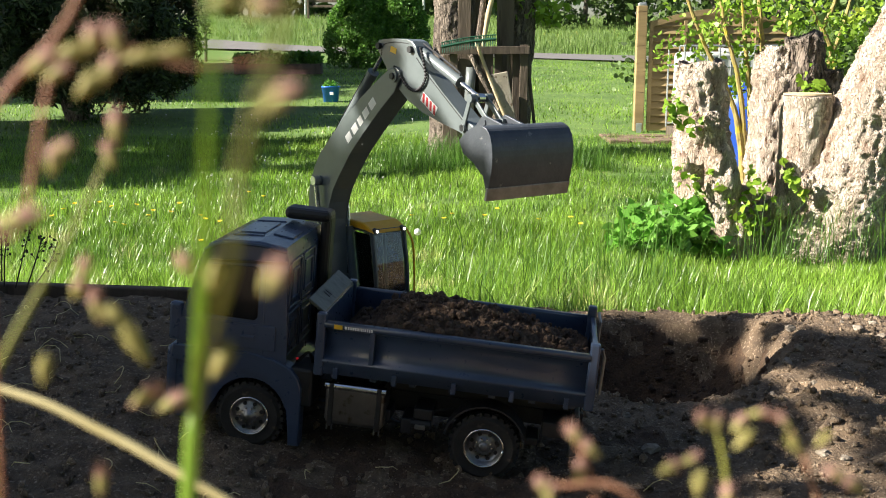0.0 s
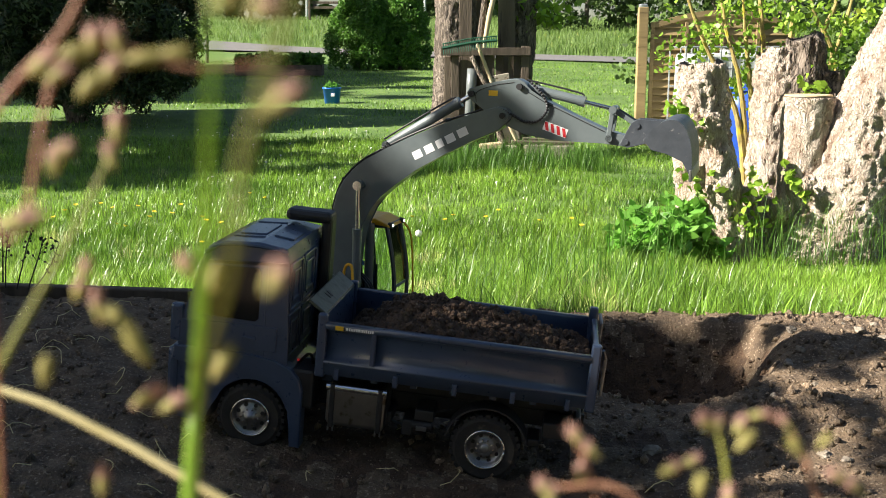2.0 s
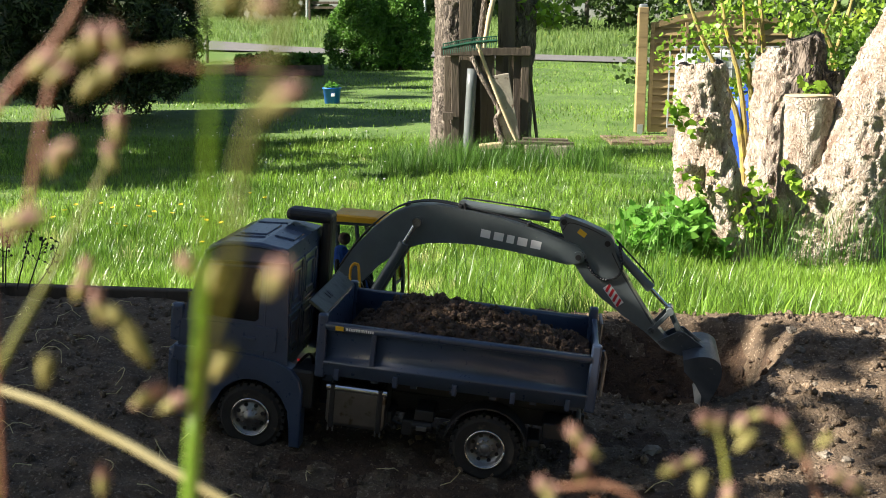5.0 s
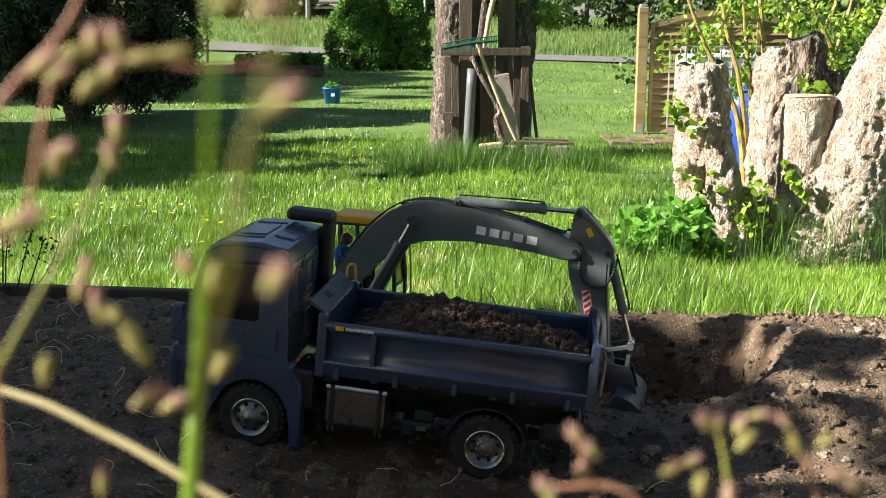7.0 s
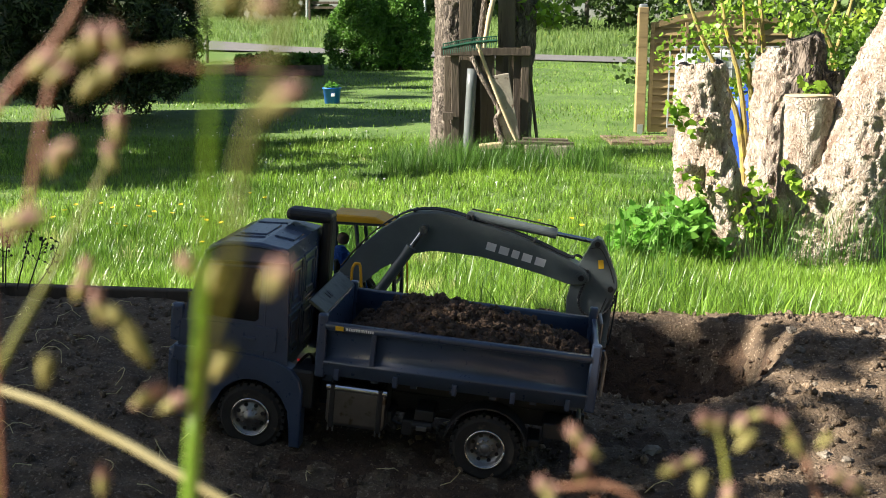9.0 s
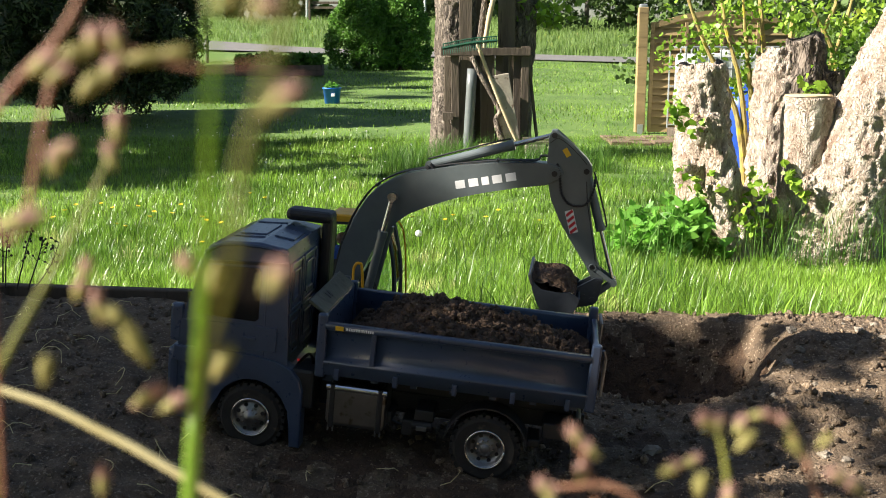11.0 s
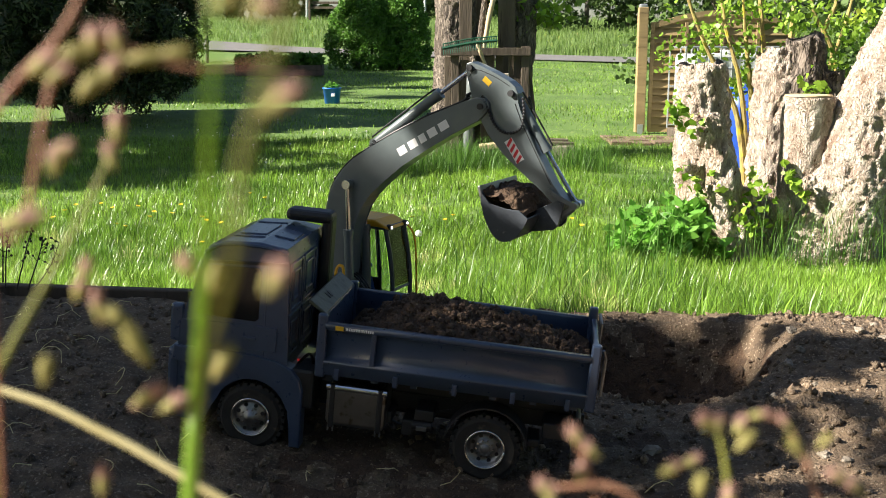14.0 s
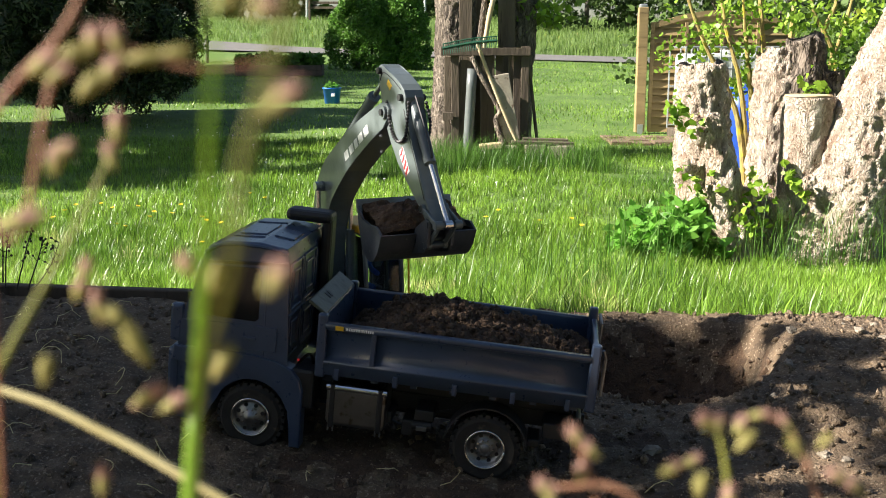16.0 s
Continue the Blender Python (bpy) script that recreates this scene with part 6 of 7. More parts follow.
# ------------------------------------------------------------- fence, tank, barrel
def fence():
    F = thing("fence_panel", pose(2.51, 13.1, 0.03), "brown wooden privacy fence panel with an arched top", "fence")
    bm = bmesh.new()
    box(bm, (0.0, 0, 0.8), (0.12, 0.12, 1.56), 0.008)
    post = part("post", bm, FENCE_M, F)
    bm = bmesh.new()
    box(bm, (0, 0, 1.595), (0.1, 0.1, 0.05), 0.015)
    part("post_cap", bm, GALVANISED, post, "metal post cap")
    bm = bmesh.new()
    box(bm, (0, -0.062, 0.06), (0.07, 0.006, 0.13), 0.002)
    part("post_foot", bm, GALVANISED, post, "metal post foot")
    for i in range(15):
        z = 0.075 + i * 0.093
        half = 0.89 if i < 14 else 0.8
        bm = bmesh.new()
        box(bm, (0, 0, 0), (2 * half, 0.016, 0.104), 0.003)
        s = part("slat", bm, FENCE_M, F)
        s.matrix_basis = pose(1.0, 0.0, z, -19, 0, 0)
    for x in (0.12, 0.55, 1.0, 1.45, 1.88):
        bm = bmesh.new()
        box(bm, (x, -0.03, 0.72), (0.045, 0.03, 1.36), 0.004)
        part("batten", bm, FENCE_M, F)
    bm = bmesh.new()
    n = 16
    prof = [(0.1 + 1.8 * i / n, 1.38 + 0.17 * math.sin(math.pi * i / n)) for i in range(n + 1)]
    prism(bm, prof + [(x, z - 0.07) for x, z in prof[::-1]], -0.035, 0.03, 0.004)
    part("arched_rail", bm, FENCE_M, F, "arched top rail")
    bm = bmesh.new()
    low = [(0.14 + 1.72 * i / n, 1.4 + 0.12 * math.sin(math.pi * i / n)) for i in range(n + 1)]
    prism(bm, low + [(1.86, 1.36), (0.14, 1.36)], -0.006, 0.006)
    part("slat", bm, FENCE_M, F)
    rng = np.random.default_rng(4)
    P = thing("paving_patch", pose(2.55, 12.2, 0), "small worn brown paving patch in front of the fence", "paving")
    for i in range(6):
        for j in range(3):
            bm = bmesh.new()
            box(bm, (-0.5 + i * 0.25, -0.35 + j * 0.3, 0.02 + rng.uniform(-0.01, 0.01)), (0.235, 0.285, 0.06), 0.01)
            part("paver", bm, SOIL, P)


fence()


def tank():
    T = thing("water_tank", pose(2.8, 11.95, 0.0, 0, 0, -2), "white plastic water tank in a galvanised cage", "water tank")
    bm = bmesh.new()
    box(bm, (0.6, 0.5, 0.6), (1.1, 0.92, 0.9), 0.06)
    rod(bm, (0.6, 0.5, 1.04), (0.6, 0.5, 1.09), 0.1, n=24)
    part("bottle", bm, TANK_WHITE, T)
    bm = bmesh.new()
    box(bm, (0.6, 0.5, 0.07), (1.2, 1.0, 0.12), 0.01)
    part("pallet", bm, PLANK, T)
    for y in (0, 1.0):
        for x in np.linspace(0, 1.2, 10):
            bm = bmesh.new()
            rod(bm, (x, y, 0.12), (x, y, 1.12), 0.011, n=8)
            part("upright_tube", bm, GALVANISED, T)
        for z in np.linspace(0.16, 1.12, 5):
            bm = bmesh.new()
            rod(bm, (0, y, z), (1.2, y, z), 0.012, n=8)
            part("cross_tube", bm, GALVANISED, T)
    for x in (0, 0.4, 0.8, 1.2):
        bm = bmesh.new()
        rod(bm, (x, 0, 1.12), (x, 1.0, 1.12), 0.012, n=8)
        part("top_tube", bm, GALVANISED, T)
    bm = bmesh.new()
    tube(bm, smooth_path([(0.0, -0.05, 0.35), (0.02, -0.12, 0.35), (0.0, -0.16, 0.32), (-0.1, -0.16, 0.3), (-0.12, -0.16, 0.24)], 4), 0.014, 8)
    part("tap", bm, STEEL, T, "metal tap")
    c = [(2.396, 8.000, 0.176)][0]
    B = thing("blue_barrel", pose(c[0], c[1], 0), "blue plastic rain barrel behind the stump", "barrel")
    bm = bmesh.new()
    prof = [(0.24, 0), (0.27, 0.05), (0.285, 0.25), (0.29, 0.3), (0.28, 0.33), (0.29, 0.36), (0.285, 0.62), (0.29, 0.66), (0.26, 0.78), (0.2, 0.8)]
    n = 32
    rings = [[bm.verts.new((r * math.cos(a), r * math.sin(a), z)) for r, z in prof] for a in np.linspace(0, 2 * math.pi, n, endpoint=False)]
    for i in range(n):
        for j in range(len(prof) - 1):
            bm.faces.new((rings[i][j], rings[(i + 1) % n][j], rings[(i + 1) % n][j + 1], rings[i][j + 1]))
    bm.faces.new([r[-1] for r in rings])
    bm.faces.new([r[0] for r in rings])
    part("shell", bm, BARREL_BLUE, B, smooth=True)
    bm = bmesh.new()
    rod(bm, (0, 0, 0.795), (0, 0, 0.83), 0.27, n=32)
    part("lid", bm, BARREL_BLUE, B)


tank()


# ------------------------------------------------------------- far garden
def bucket_planter():
    c = [(-1.908, 17.700, 0.165)][0]
    B = thing("blue_bucket", pose(c[0], c[1], float(lawn_z(c[1]))), "small blue plastic bucket planted with greenery on the lawn", "bucket")
    bm = bmesh.new()
    n = 28
    prof = [(0.0, 0.0), (0.125, 0), (0.155, 0.25), (0.163, 0.25), (0.163, 0.27), (0.15, 0.27), (0.14, 0.2), (0.0, 0.2)]
    rings = [[bm.verts.new((r * math.cos(a), r * math.sin(a), z)) for r, z in prof] for a in np.linspace(0, 2 * math.pi, n, endpoint=False)]
    for i in range(n):
        for j in range(len(prof) - 1):
            bm.faces.new((rings[i][j], rings[(i + 1) % n][j], rings[(i + 1) % n][j + 1], rings[i][j + 1]))
    bmesh.ops.remove_doubles(bm, verts=bm.verts, dist=1e-4)
    part("shell", bm, BLUE_PLASTIC, B, smooth=True)
    bm = bmesh.new()
    box(bm, (0.03, -0.146, 0.15), (0.06, 0.012, 0.05), 0.003, Matrix.Rotation(radians(-7), 4, 'X'))
    part("printed_mark", bm, WHITE, B)
    v, f = leaves([(0, 0, 0.28), (0.05, 0, 0.3), (-0.06, 0, 0.29)], [0.1, 0.07, 0.07], 90, 0.05, 5)
    raw("plants", v, f, SHRUB_LEAF, B)


bucket_planter()


def conifer():
    o = [(-5.223, 14.700, 0.078)][0]
    T = thing("conifer", pose(o[0], o[1], 0.08), "wide dark green conifer with several stems", "tree")
    rng = np.random.default_rng(2)
    for i in range(7):
        a = rng.uniform(0, 6.28)
        bm = bmesh.new()
        path = smooth_path([(math.cos(a) * 0.08, math.sin(a) * 0.08, -0.05), (math.cos(a) * 0.25, math.sin(a) * 0.2, 0.5), (math.cos(a) * 0.6, math.sin(a) * 0.5, 1.3), (math.cos(a) * 0.8, math.sin(a) * 0.7, 2.4)], 5)
        tube(bm, path, ramp([0.07, 0.055, 0.04, 0.02], len(path)), 9, wob=0.01, wob_scale=12)
        part("stem", bm, BARK, T)
    cs, rs = [], []
    for i in range(170):
        z = rng.uniform(0.42, 3.4)
        lim = np.interp(z, [0.4, 0.8, 1.4, 2.4, 3.6], [1.15, 1.5, 1.65, 1.5, 1.0])
        a, r = rng.uniform(0, 6.28), lim * rng.uniform(0.25, 1) ** 0.6
        cs.append((math.cos(a) * r + 0.25, math.sin(a) * r, z))
        rs.append((rng.uniform(0.18, 0.32), rng.uniform(0.18, 0.32), rng.uniform(0.22, 0.42)))
    v, f = leaves(cs, rs, 72000, 0.029, 8, shell=0.2, long=3.6)
    raw("crown", v, f, FIR_LEAF, T)


conifer()


def clipped_bush():
    o = [(-1.775, 29.000, 0.498)][0]
    T = thing("rounded_bush", pose(o[0], o[1], float(lawn_z(o[1]))), "dense rounded green evergreen bush", "bush")
    rng = np.random.default_rng(6)
    cs, rs = [], []
    for cx, cy, wide, tall in ((-0.5, 0.0, 1.0, 2.12), (0.68, 0.1, 0.78, 2.05), (0.1, 0.25, 0.9, 1.5)):
        for i in range(330):
            u = rng.random() ** 0.8
            z = tall * u
            r = wide * math.sqrt(max(1 - u ** 2.1, 0.0)) * (1 - 0.1 * (1 - u) ** 3) * rng.uniform(0.88, 1.0)
            a = rng.uniform(0, 6.283)
            cs.append((cx + math.cos(a) * r, cy + math.sin(a) * r, max(z, 0.1)))
            rs.append(rng.uniform(0.09, 0.19))
    v, f = leaves(cs, rs, 62000, 0.038, 16, shell=0.3, long=2.0)
    raw("crown", v, f, BUSH_LEAF, T)
    bm = bmesh.new()
    for x in (-0.5, 0.6):
        tube(bm, [(x, 0, -0.1), (x * 0.9, 0, 0.6), (x * 0.9, 0, 1.2)], [0.09, 0.07, 0.03], 8)
    part("trunk", bm, BARK, T)


clipped_bush()


def planter():
    o = [(-4.065, 25.800, 0.386)][0]
    T = thing("raised_planter", pose(o[0], o[1], float(lawn_z(o[1])), 0, 0, 2), "low wooden raised planter with leafy plants", "planter")
    bm = bmesh.new()
    for y in (-0.3, 0.3):
        for z in (0.08, 0.21):
            box(bm, (0, y, z), (2.1, 0.04, 0.125), 0.006)
    for x in (-1.05, 1.05):
        for z in (0.08, 0.21):
            box(bm, (x, 0, z), (0.04, 0.6, 0.125), 0.006)
    part("planter_box", bm, PLANK, T)
    bm = bmesh.new()
    box(bm, (0, 0, 0.12), (2.0, 0.56, 0.2))
    part("planter_soil", bm, DAMP_SOIL, T)
    rng = np.random.default_rng(9)
    for i in range(9):
        x = -0.95 + i * 0.23
        v, f = leaves([(x, rng.normal(0, 0.1), 0.36)], [rng.uniform(0.12, 0.22)], 170, 0.1, 90 + i, long=1.8)
        raw("plant", v, f, BUSH_LEAF, T)


planter()


def road():
    rows = []
    for k in np.linspace(-3.5, 4.5, 60):
        a = Vector((5.72 + (5.72 + 10.77) * k * -1, 32.13 + (44.56 - 32.13) * k, 0))
        b = Vector((6.46 + (6.46 + 12.42) * k * -1, 36.37 + (51.47 - 36.37) * k, 0))
        rows.append([(p.x, p.y, float(lawn_z(p.y)) + 0.06) for p in (a, a.lerp(b, 0.5), b)])
    v = [p for r in rows for p in r]
    n = len(rows)
    i = np.arange(n * 3).reshape(n, 3)
    f = np.stack([i[:-1, :-1], i[:-1, 1:], i[1:, 1:], i[1:, :-1]], -1).reshape(-1, 4)
    tagged(raw("road", v, f, ASPHALT), "narrow pale asphalt road behind the garden", "road", kind="structure")


road()


def hedgerow(name, x0, x1, y, z_top, count, size, seed, label, slant=0.0):
    rng = np.random.default_rng(seed)
    n = max(3, int((x1 - x0) / 2.4))
    for j in range(n):
        cx = x0 + (x1 - x0) * (j + 0.5) / n
        cy = y + slant * (cx - x0)
        T = thing(name, pose(cx, cy, float(lawn_z(cy))), label, "tree", name + " row")
        cs, rs = [], []
        h = z_top * rng.uniform(0.85, 1.15)
        for i in range(26):
            cs.append((rng.normal(0, 1.0), rng.normal(0, 0.7), rng.uniform(0.3, h)))
            rs.append(rng.uniform(0.4, 0.85))
        v, f = leaves(cs, rs, count, size, seed * 50 + j, long=1.5)
        raw("crown", v, f, FAR_LEAF, T)
        bm = bmesh.new()
        tube(bm, smooth_path([(0, 0, -0.2), (0.1, 0, h * 0.4), (0.0, 0.1, h * 0.85)], 4), ramp([0.16, 0.12, 0.04], 9), 8, wob=0.02)
        for k in range(4):
            a = k * 1.7 + j
            tube(bm, [(0.05, 0, h * 0.3), (math.cos(a) * 0.6, math.sin(a) * 0.5, h * 0.55), (math.cos(a) * 1.1, math.sin(a) * 0.8, h * 0.8)], [0.07, 0.05, 0.02], 6)
        part("trunk", bm, BARK, T)


hedgerow("hedge_tree", 4.5, 34, 60, 5.5, 2600, 0.16, 5, "leafy green hedgerow tree behind the meadow")
hedgerow("far_tree", -46, 6, 82, 8.0, 2300, 0.46, 6, "dark green tree at the far edge of the meadow")
hedgerow("back_shrub", 3.6, 10.5, 16.2, 2.9, 3000, 0.07, 7, "yellow-green shrub behind the fence")
# unseen row behind the camera, added to keep sky light off near sides
hedgerow("unseen_hedge", -9, 9, -4.5, 4.2, 1500, 0.16, 9, "unseen green hedge added to block sky light from behind")
hedgerow("dark_shrub", 4.3, 8.2, 9.6, 2.4, 2600, 0.08, 8, "dense dark shrub behind the stump")
for i, (a, b) in enumerate(([(-5.214, 40.000, 2.308), (-5.188, 40.000, 3.316)], [(-0.693, 40.000, 2.055), (-0.689, 40.000, 3.316)], [(-7.513, 33.000, 0.926), (-7.460, 33.000, 2.100)])):
    k = 2.0 if i < 2 else 1.0
    a, b = [Vector((0, 0, 1.12)) + (Vector(p) - Vector((0, 0, 1.12))) * k for p in (a, b)]
    bm = bmesh.new()
    rod(bm, (a[0], a[1], float(lawn_z(a[1])) - 0.2), b, 0.05 * k, n=10)
    tagged(obj("marker_post", bm, GALVANISED if i < 2 else PLANK), "thin upright post beside the road", "post")
bench = thing("garden_bench", pose(*[(-6.908, 62.000, 2.961)][0]), "dark bench at the edge of the meadow", "bench")
for z in (0.45, 0.75, 1.0):
    bm = bmesh.new()
    box(bm, (0, 0.1 if z > 0.5 else -0.1, z), (2.2, 0.1, 0.14), 0.01)
    part("plank", bm, PLANK, bench)
for x in (-1, 1):
    bm = bmesh.new()
    box(bm, (x, 0, 0.4), (0.1, 0.4, 1.3), 0.01)
    part("leg", bm, PLANK, bench)


# ------------------------------------------------------------- grasses close to the lens
def spikelet(name_parent, p, l, w, ang, tilt, mat):
    bm = bmesh.new()
    l, w = l * 0.68, w * 0.56
    path = [(0, 0, -l / 2), (0, 0, -l * 0.3), (0, 0, 0), (0, 0, l * 0.28), (0, 0, l / 2)]
    tube(bm, path, [w * 0.12, w * 0.4, w * 0.5, w * 0.32, w * 0.04], 8)
    for k in (-1, 1):
        tube(bm, [(k * w * 0.1, 0, -l * 0.3), (k * w * 0.45, 0, 0), (k * w * 0.6, 0, l * 0.45)], [w * 0.1, w * 0.22, w * 0.02], 6)
    ob = part("spikelet", bm, mat, name_parent)
    ob.matrix_basis = Matrix.Translation(p) @ pose(0, 0, 0, tilt, ang, 0)
    return ob


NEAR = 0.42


def near_grass():
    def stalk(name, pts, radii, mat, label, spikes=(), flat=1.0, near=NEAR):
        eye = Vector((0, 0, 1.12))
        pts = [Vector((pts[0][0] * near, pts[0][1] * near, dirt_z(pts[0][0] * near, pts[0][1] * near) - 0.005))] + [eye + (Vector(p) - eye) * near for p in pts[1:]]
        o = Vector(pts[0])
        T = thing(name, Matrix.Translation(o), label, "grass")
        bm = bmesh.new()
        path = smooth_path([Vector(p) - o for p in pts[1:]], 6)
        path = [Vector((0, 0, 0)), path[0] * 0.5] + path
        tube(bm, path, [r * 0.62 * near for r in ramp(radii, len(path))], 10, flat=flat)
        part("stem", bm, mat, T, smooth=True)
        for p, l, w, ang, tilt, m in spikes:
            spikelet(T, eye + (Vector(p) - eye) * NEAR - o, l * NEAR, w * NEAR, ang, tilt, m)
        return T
    P, O = SPIKE_PINK, SPIKE_OLIVE
    foot = (-0.075, 0.26, 0.63)
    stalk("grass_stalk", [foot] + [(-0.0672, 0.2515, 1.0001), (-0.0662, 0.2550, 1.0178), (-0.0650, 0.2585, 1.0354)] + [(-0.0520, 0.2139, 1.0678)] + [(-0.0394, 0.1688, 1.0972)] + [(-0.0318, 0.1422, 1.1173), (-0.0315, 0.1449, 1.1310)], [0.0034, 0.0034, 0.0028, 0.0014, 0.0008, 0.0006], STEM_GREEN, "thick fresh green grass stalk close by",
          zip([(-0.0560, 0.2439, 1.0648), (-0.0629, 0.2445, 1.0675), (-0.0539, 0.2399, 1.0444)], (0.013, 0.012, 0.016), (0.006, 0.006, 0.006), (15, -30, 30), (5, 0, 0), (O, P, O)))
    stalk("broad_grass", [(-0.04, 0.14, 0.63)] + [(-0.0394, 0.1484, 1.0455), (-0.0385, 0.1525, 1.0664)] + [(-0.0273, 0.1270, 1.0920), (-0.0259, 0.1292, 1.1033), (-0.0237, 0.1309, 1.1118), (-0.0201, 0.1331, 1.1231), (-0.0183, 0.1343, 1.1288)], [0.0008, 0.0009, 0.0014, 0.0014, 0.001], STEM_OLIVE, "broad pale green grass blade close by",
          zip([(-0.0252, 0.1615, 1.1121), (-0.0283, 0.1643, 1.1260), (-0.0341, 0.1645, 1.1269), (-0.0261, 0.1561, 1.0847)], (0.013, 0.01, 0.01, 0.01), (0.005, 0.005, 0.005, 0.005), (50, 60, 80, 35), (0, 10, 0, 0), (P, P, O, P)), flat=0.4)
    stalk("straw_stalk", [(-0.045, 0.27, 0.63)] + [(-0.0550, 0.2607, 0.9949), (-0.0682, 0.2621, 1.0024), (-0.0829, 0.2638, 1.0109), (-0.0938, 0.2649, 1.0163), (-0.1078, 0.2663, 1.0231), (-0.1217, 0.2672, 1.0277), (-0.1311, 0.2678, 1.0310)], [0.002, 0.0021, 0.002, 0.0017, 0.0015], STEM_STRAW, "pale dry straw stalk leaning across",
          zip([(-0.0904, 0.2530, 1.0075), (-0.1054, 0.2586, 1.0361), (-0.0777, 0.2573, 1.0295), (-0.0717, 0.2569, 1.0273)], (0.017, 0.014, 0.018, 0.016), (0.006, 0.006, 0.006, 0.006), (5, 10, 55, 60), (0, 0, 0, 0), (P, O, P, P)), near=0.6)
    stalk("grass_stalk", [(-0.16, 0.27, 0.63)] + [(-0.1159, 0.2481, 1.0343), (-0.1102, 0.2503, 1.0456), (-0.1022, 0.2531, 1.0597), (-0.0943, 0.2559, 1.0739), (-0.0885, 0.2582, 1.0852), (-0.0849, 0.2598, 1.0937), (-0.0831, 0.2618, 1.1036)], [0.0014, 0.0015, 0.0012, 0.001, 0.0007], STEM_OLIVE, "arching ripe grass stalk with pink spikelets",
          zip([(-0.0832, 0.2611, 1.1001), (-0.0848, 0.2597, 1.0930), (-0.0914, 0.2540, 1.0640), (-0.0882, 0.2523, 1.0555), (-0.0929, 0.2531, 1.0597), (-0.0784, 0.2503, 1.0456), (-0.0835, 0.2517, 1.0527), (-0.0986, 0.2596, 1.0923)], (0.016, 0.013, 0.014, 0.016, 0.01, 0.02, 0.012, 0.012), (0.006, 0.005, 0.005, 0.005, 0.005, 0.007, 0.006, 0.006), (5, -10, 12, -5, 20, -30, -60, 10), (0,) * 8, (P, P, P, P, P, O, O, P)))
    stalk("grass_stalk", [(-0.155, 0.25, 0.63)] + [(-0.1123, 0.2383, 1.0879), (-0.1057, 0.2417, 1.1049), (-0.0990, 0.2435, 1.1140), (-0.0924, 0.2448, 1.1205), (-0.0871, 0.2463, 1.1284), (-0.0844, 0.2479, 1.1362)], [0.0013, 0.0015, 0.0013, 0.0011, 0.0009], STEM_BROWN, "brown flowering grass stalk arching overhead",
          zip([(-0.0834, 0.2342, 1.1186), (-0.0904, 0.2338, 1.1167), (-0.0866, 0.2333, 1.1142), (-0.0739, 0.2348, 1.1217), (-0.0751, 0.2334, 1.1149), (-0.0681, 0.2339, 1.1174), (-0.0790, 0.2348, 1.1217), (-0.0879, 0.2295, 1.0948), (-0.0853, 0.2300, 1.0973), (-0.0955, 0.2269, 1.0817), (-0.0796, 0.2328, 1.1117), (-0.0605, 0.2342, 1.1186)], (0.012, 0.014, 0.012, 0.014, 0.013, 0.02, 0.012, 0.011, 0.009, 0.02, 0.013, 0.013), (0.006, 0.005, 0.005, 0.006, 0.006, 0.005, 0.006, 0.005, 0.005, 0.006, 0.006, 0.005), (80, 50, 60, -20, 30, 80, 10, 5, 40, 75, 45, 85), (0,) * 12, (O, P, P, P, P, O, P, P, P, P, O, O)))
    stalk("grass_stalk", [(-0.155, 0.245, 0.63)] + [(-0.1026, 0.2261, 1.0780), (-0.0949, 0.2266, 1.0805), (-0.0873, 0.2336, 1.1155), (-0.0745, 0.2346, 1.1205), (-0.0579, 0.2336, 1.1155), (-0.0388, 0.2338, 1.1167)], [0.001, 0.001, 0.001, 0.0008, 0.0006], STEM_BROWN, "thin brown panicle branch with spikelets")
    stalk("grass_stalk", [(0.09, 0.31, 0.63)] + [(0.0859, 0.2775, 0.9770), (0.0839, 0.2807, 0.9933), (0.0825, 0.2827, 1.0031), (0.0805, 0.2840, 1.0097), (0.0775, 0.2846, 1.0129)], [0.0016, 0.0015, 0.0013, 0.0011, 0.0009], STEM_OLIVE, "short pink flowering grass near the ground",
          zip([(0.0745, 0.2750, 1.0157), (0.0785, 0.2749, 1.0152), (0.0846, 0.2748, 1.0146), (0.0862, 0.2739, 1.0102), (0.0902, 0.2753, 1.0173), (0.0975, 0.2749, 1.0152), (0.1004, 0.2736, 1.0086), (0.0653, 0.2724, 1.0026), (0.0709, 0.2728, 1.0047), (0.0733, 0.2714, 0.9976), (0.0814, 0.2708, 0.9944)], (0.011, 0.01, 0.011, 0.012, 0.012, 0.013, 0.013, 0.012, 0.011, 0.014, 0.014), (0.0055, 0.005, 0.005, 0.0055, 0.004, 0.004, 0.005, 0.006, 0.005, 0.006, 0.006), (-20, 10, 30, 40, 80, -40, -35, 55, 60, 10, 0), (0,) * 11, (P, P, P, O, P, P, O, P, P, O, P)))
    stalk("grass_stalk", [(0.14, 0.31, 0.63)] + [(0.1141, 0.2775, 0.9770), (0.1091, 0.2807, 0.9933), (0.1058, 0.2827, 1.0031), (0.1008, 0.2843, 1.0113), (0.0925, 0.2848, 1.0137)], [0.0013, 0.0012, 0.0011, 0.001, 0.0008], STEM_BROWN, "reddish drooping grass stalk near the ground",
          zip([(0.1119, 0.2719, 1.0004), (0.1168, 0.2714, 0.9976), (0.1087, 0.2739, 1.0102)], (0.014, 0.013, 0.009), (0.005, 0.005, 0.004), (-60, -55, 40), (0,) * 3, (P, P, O)))
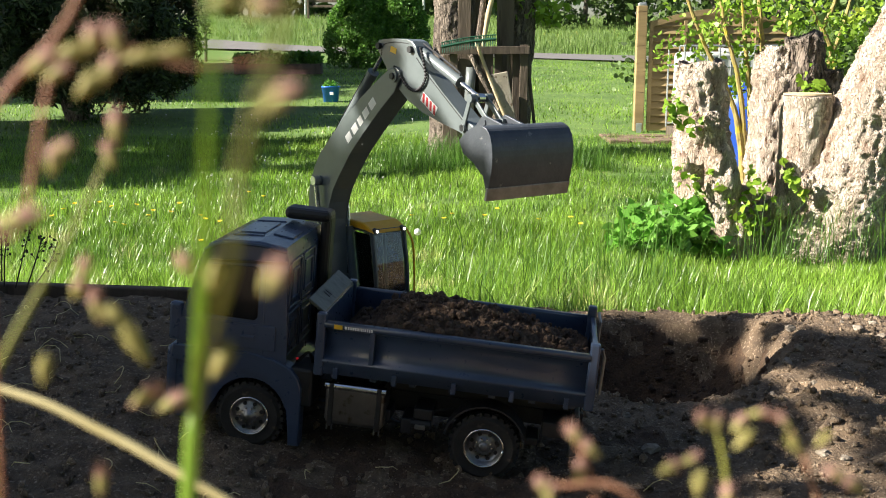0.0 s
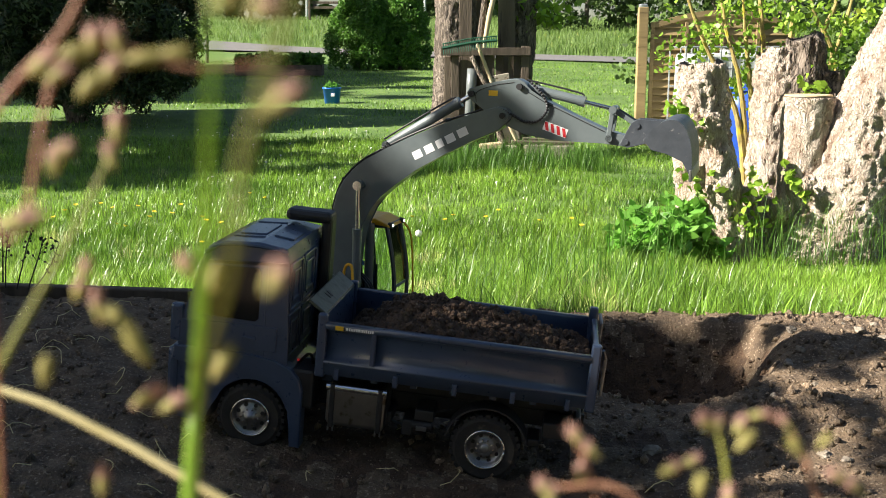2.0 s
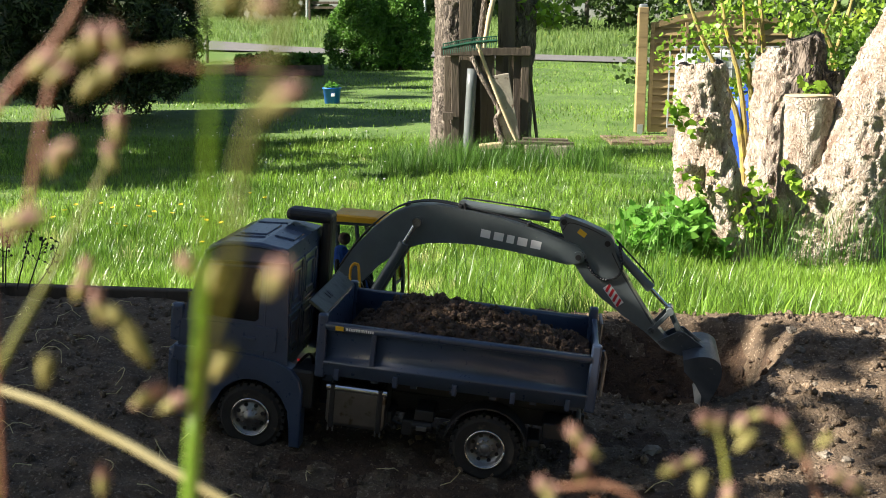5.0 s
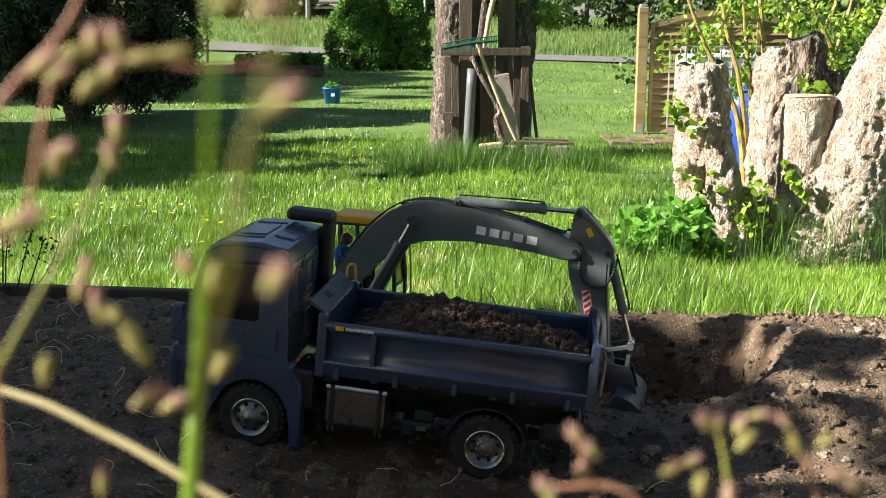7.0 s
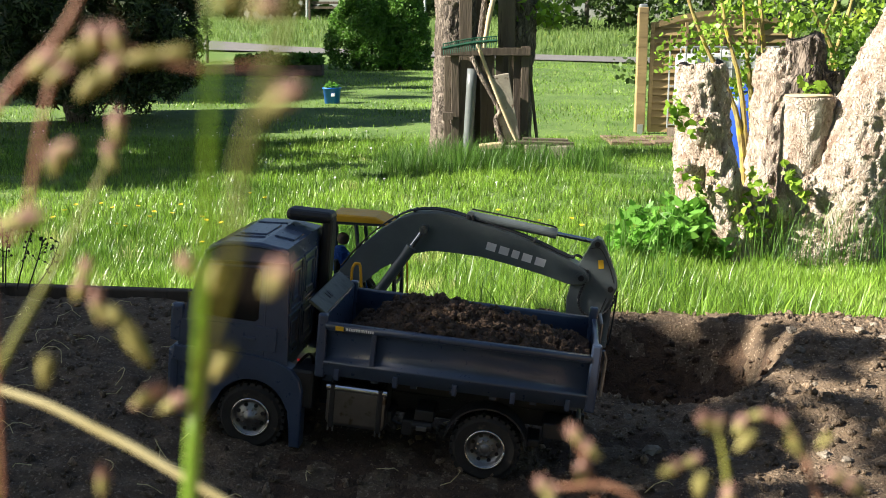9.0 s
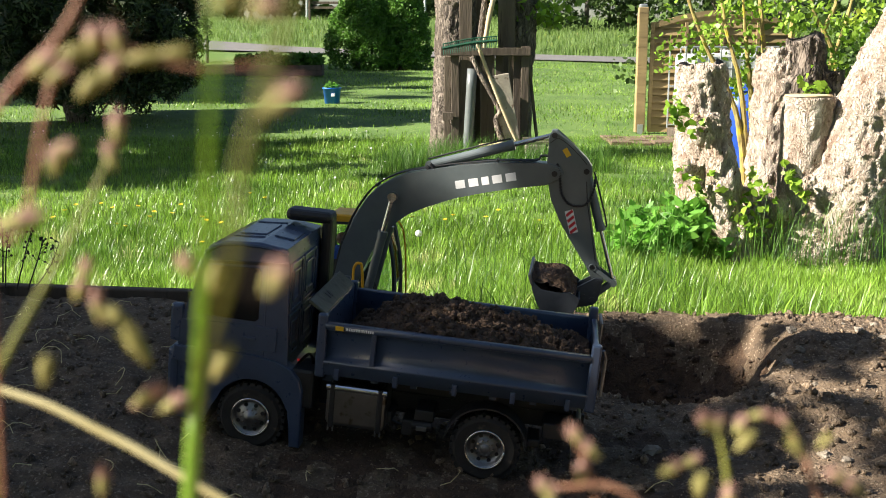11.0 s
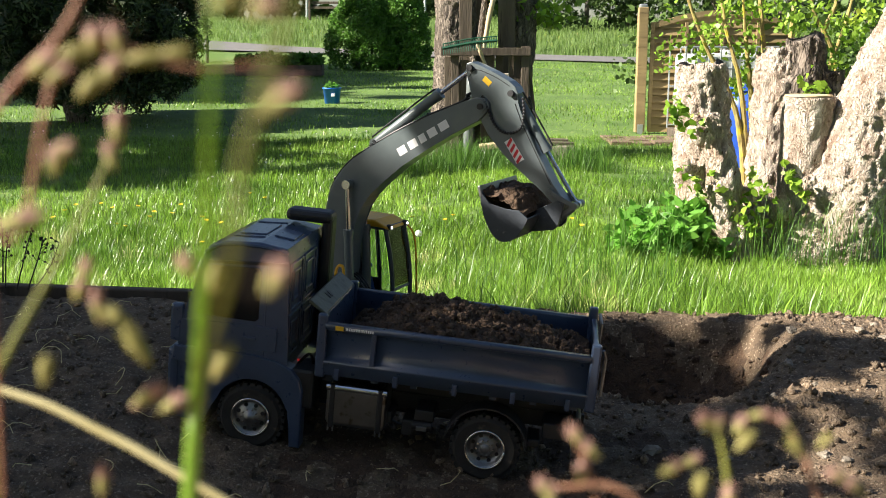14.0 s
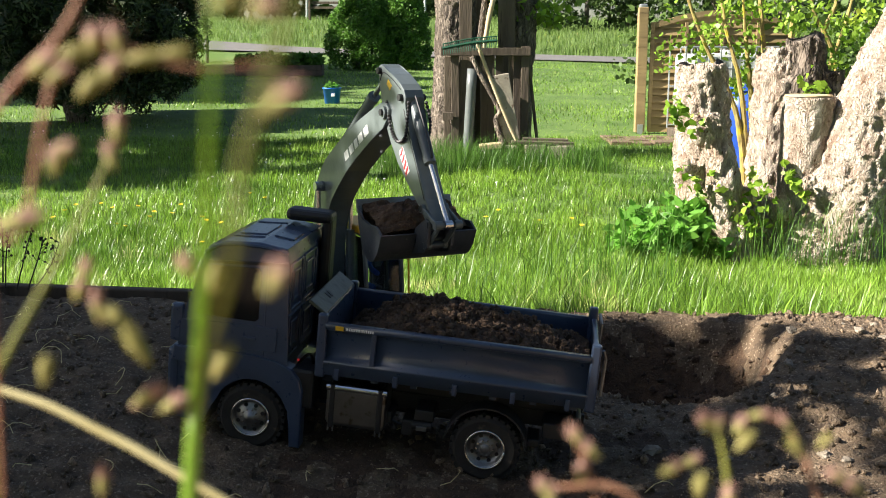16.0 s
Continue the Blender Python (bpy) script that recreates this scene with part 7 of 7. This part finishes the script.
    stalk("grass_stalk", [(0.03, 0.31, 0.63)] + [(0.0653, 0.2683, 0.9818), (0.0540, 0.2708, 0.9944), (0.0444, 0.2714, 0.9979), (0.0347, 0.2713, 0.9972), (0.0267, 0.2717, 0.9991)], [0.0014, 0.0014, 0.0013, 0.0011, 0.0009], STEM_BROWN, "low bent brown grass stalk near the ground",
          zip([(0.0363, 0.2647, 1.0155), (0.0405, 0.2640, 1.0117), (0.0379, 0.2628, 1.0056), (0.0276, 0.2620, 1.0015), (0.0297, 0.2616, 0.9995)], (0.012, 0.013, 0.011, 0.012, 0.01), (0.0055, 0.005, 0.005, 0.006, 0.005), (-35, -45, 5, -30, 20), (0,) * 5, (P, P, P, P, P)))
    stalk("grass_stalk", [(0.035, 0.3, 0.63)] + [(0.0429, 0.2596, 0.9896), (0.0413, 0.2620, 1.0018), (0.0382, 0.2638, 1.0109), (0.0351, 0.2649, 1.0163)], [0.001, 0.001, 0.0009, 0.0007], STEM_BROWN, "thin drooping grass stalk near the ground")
    # dark dry weed at the edge of the soil
    o = [(-0.838, 1.950, 0.656)][0]
    T = thing("dry_weed", pose(*o), "dark dry branching weed at the edge of the soil", "weed")
    for i, l in enumerate(([(-0.860, 1.950, 0.656), (-0.851, 1.950, 0.735), (-0.831, 1.950, 0.802)], [(-0.838, 1.950, 0.653), (-0.816, 1.950, 0.724), (-0.801, 1.950, 0.769)], [(-0.816, 1.950, 0.653), (-0.788, 1.950, 0.724), (-0.780, 1.950, 0.752)], [(-0.804, 1.950, 0.653), (-0.768, 1.950, 0.701), (-0.748, 1.950, 0.746)], [(-0.864, 1.950, 0.667), (-0.858, 1.950, 0.746), (-0.857, 1.950, 0.791)])):
        bm = bmesh.new()
        path = smooth_path([Vector(p) - Vector(o) for p in l], 4)
        tube(bm, path, ramp([0.0016, 0.0012, 0.0008], len(path)), 6)
        for q in path[3:]:
            for k in range(2):
                d = Vector((random.uniform(-1, 1), random.uniform(-1, 1), random.uniform(-0.2, 1))) * 0.012
                tube(bm, [q, q + d], 0.0007, 4)
                bmesh.ops.create_icosphere(bm, subdivisions=1, radius=0.0028, matrix=Matrix.Translation(q + d))
        part("twig", bm, RUBBER, T)


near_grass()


# ------------------------------------------------------------- what moves
def motions():
    steps = [round(0.1 * i, 1) for i in range(161)]
    poses = {t: posture(t) for t in steps}
    for name, ob in MOVING.items():
        walk(ob, [(t, poses[t][name]) for t in steps])
    base = EXC.matrix_basis.copy()
    walk(DOLL, [(t, base @ poses[t]["house"]) for t in steps])
    walk(SCOOP, [(t, base @ poses[max(t, 9.4)]["bucket"]) for t in steps])


motions()
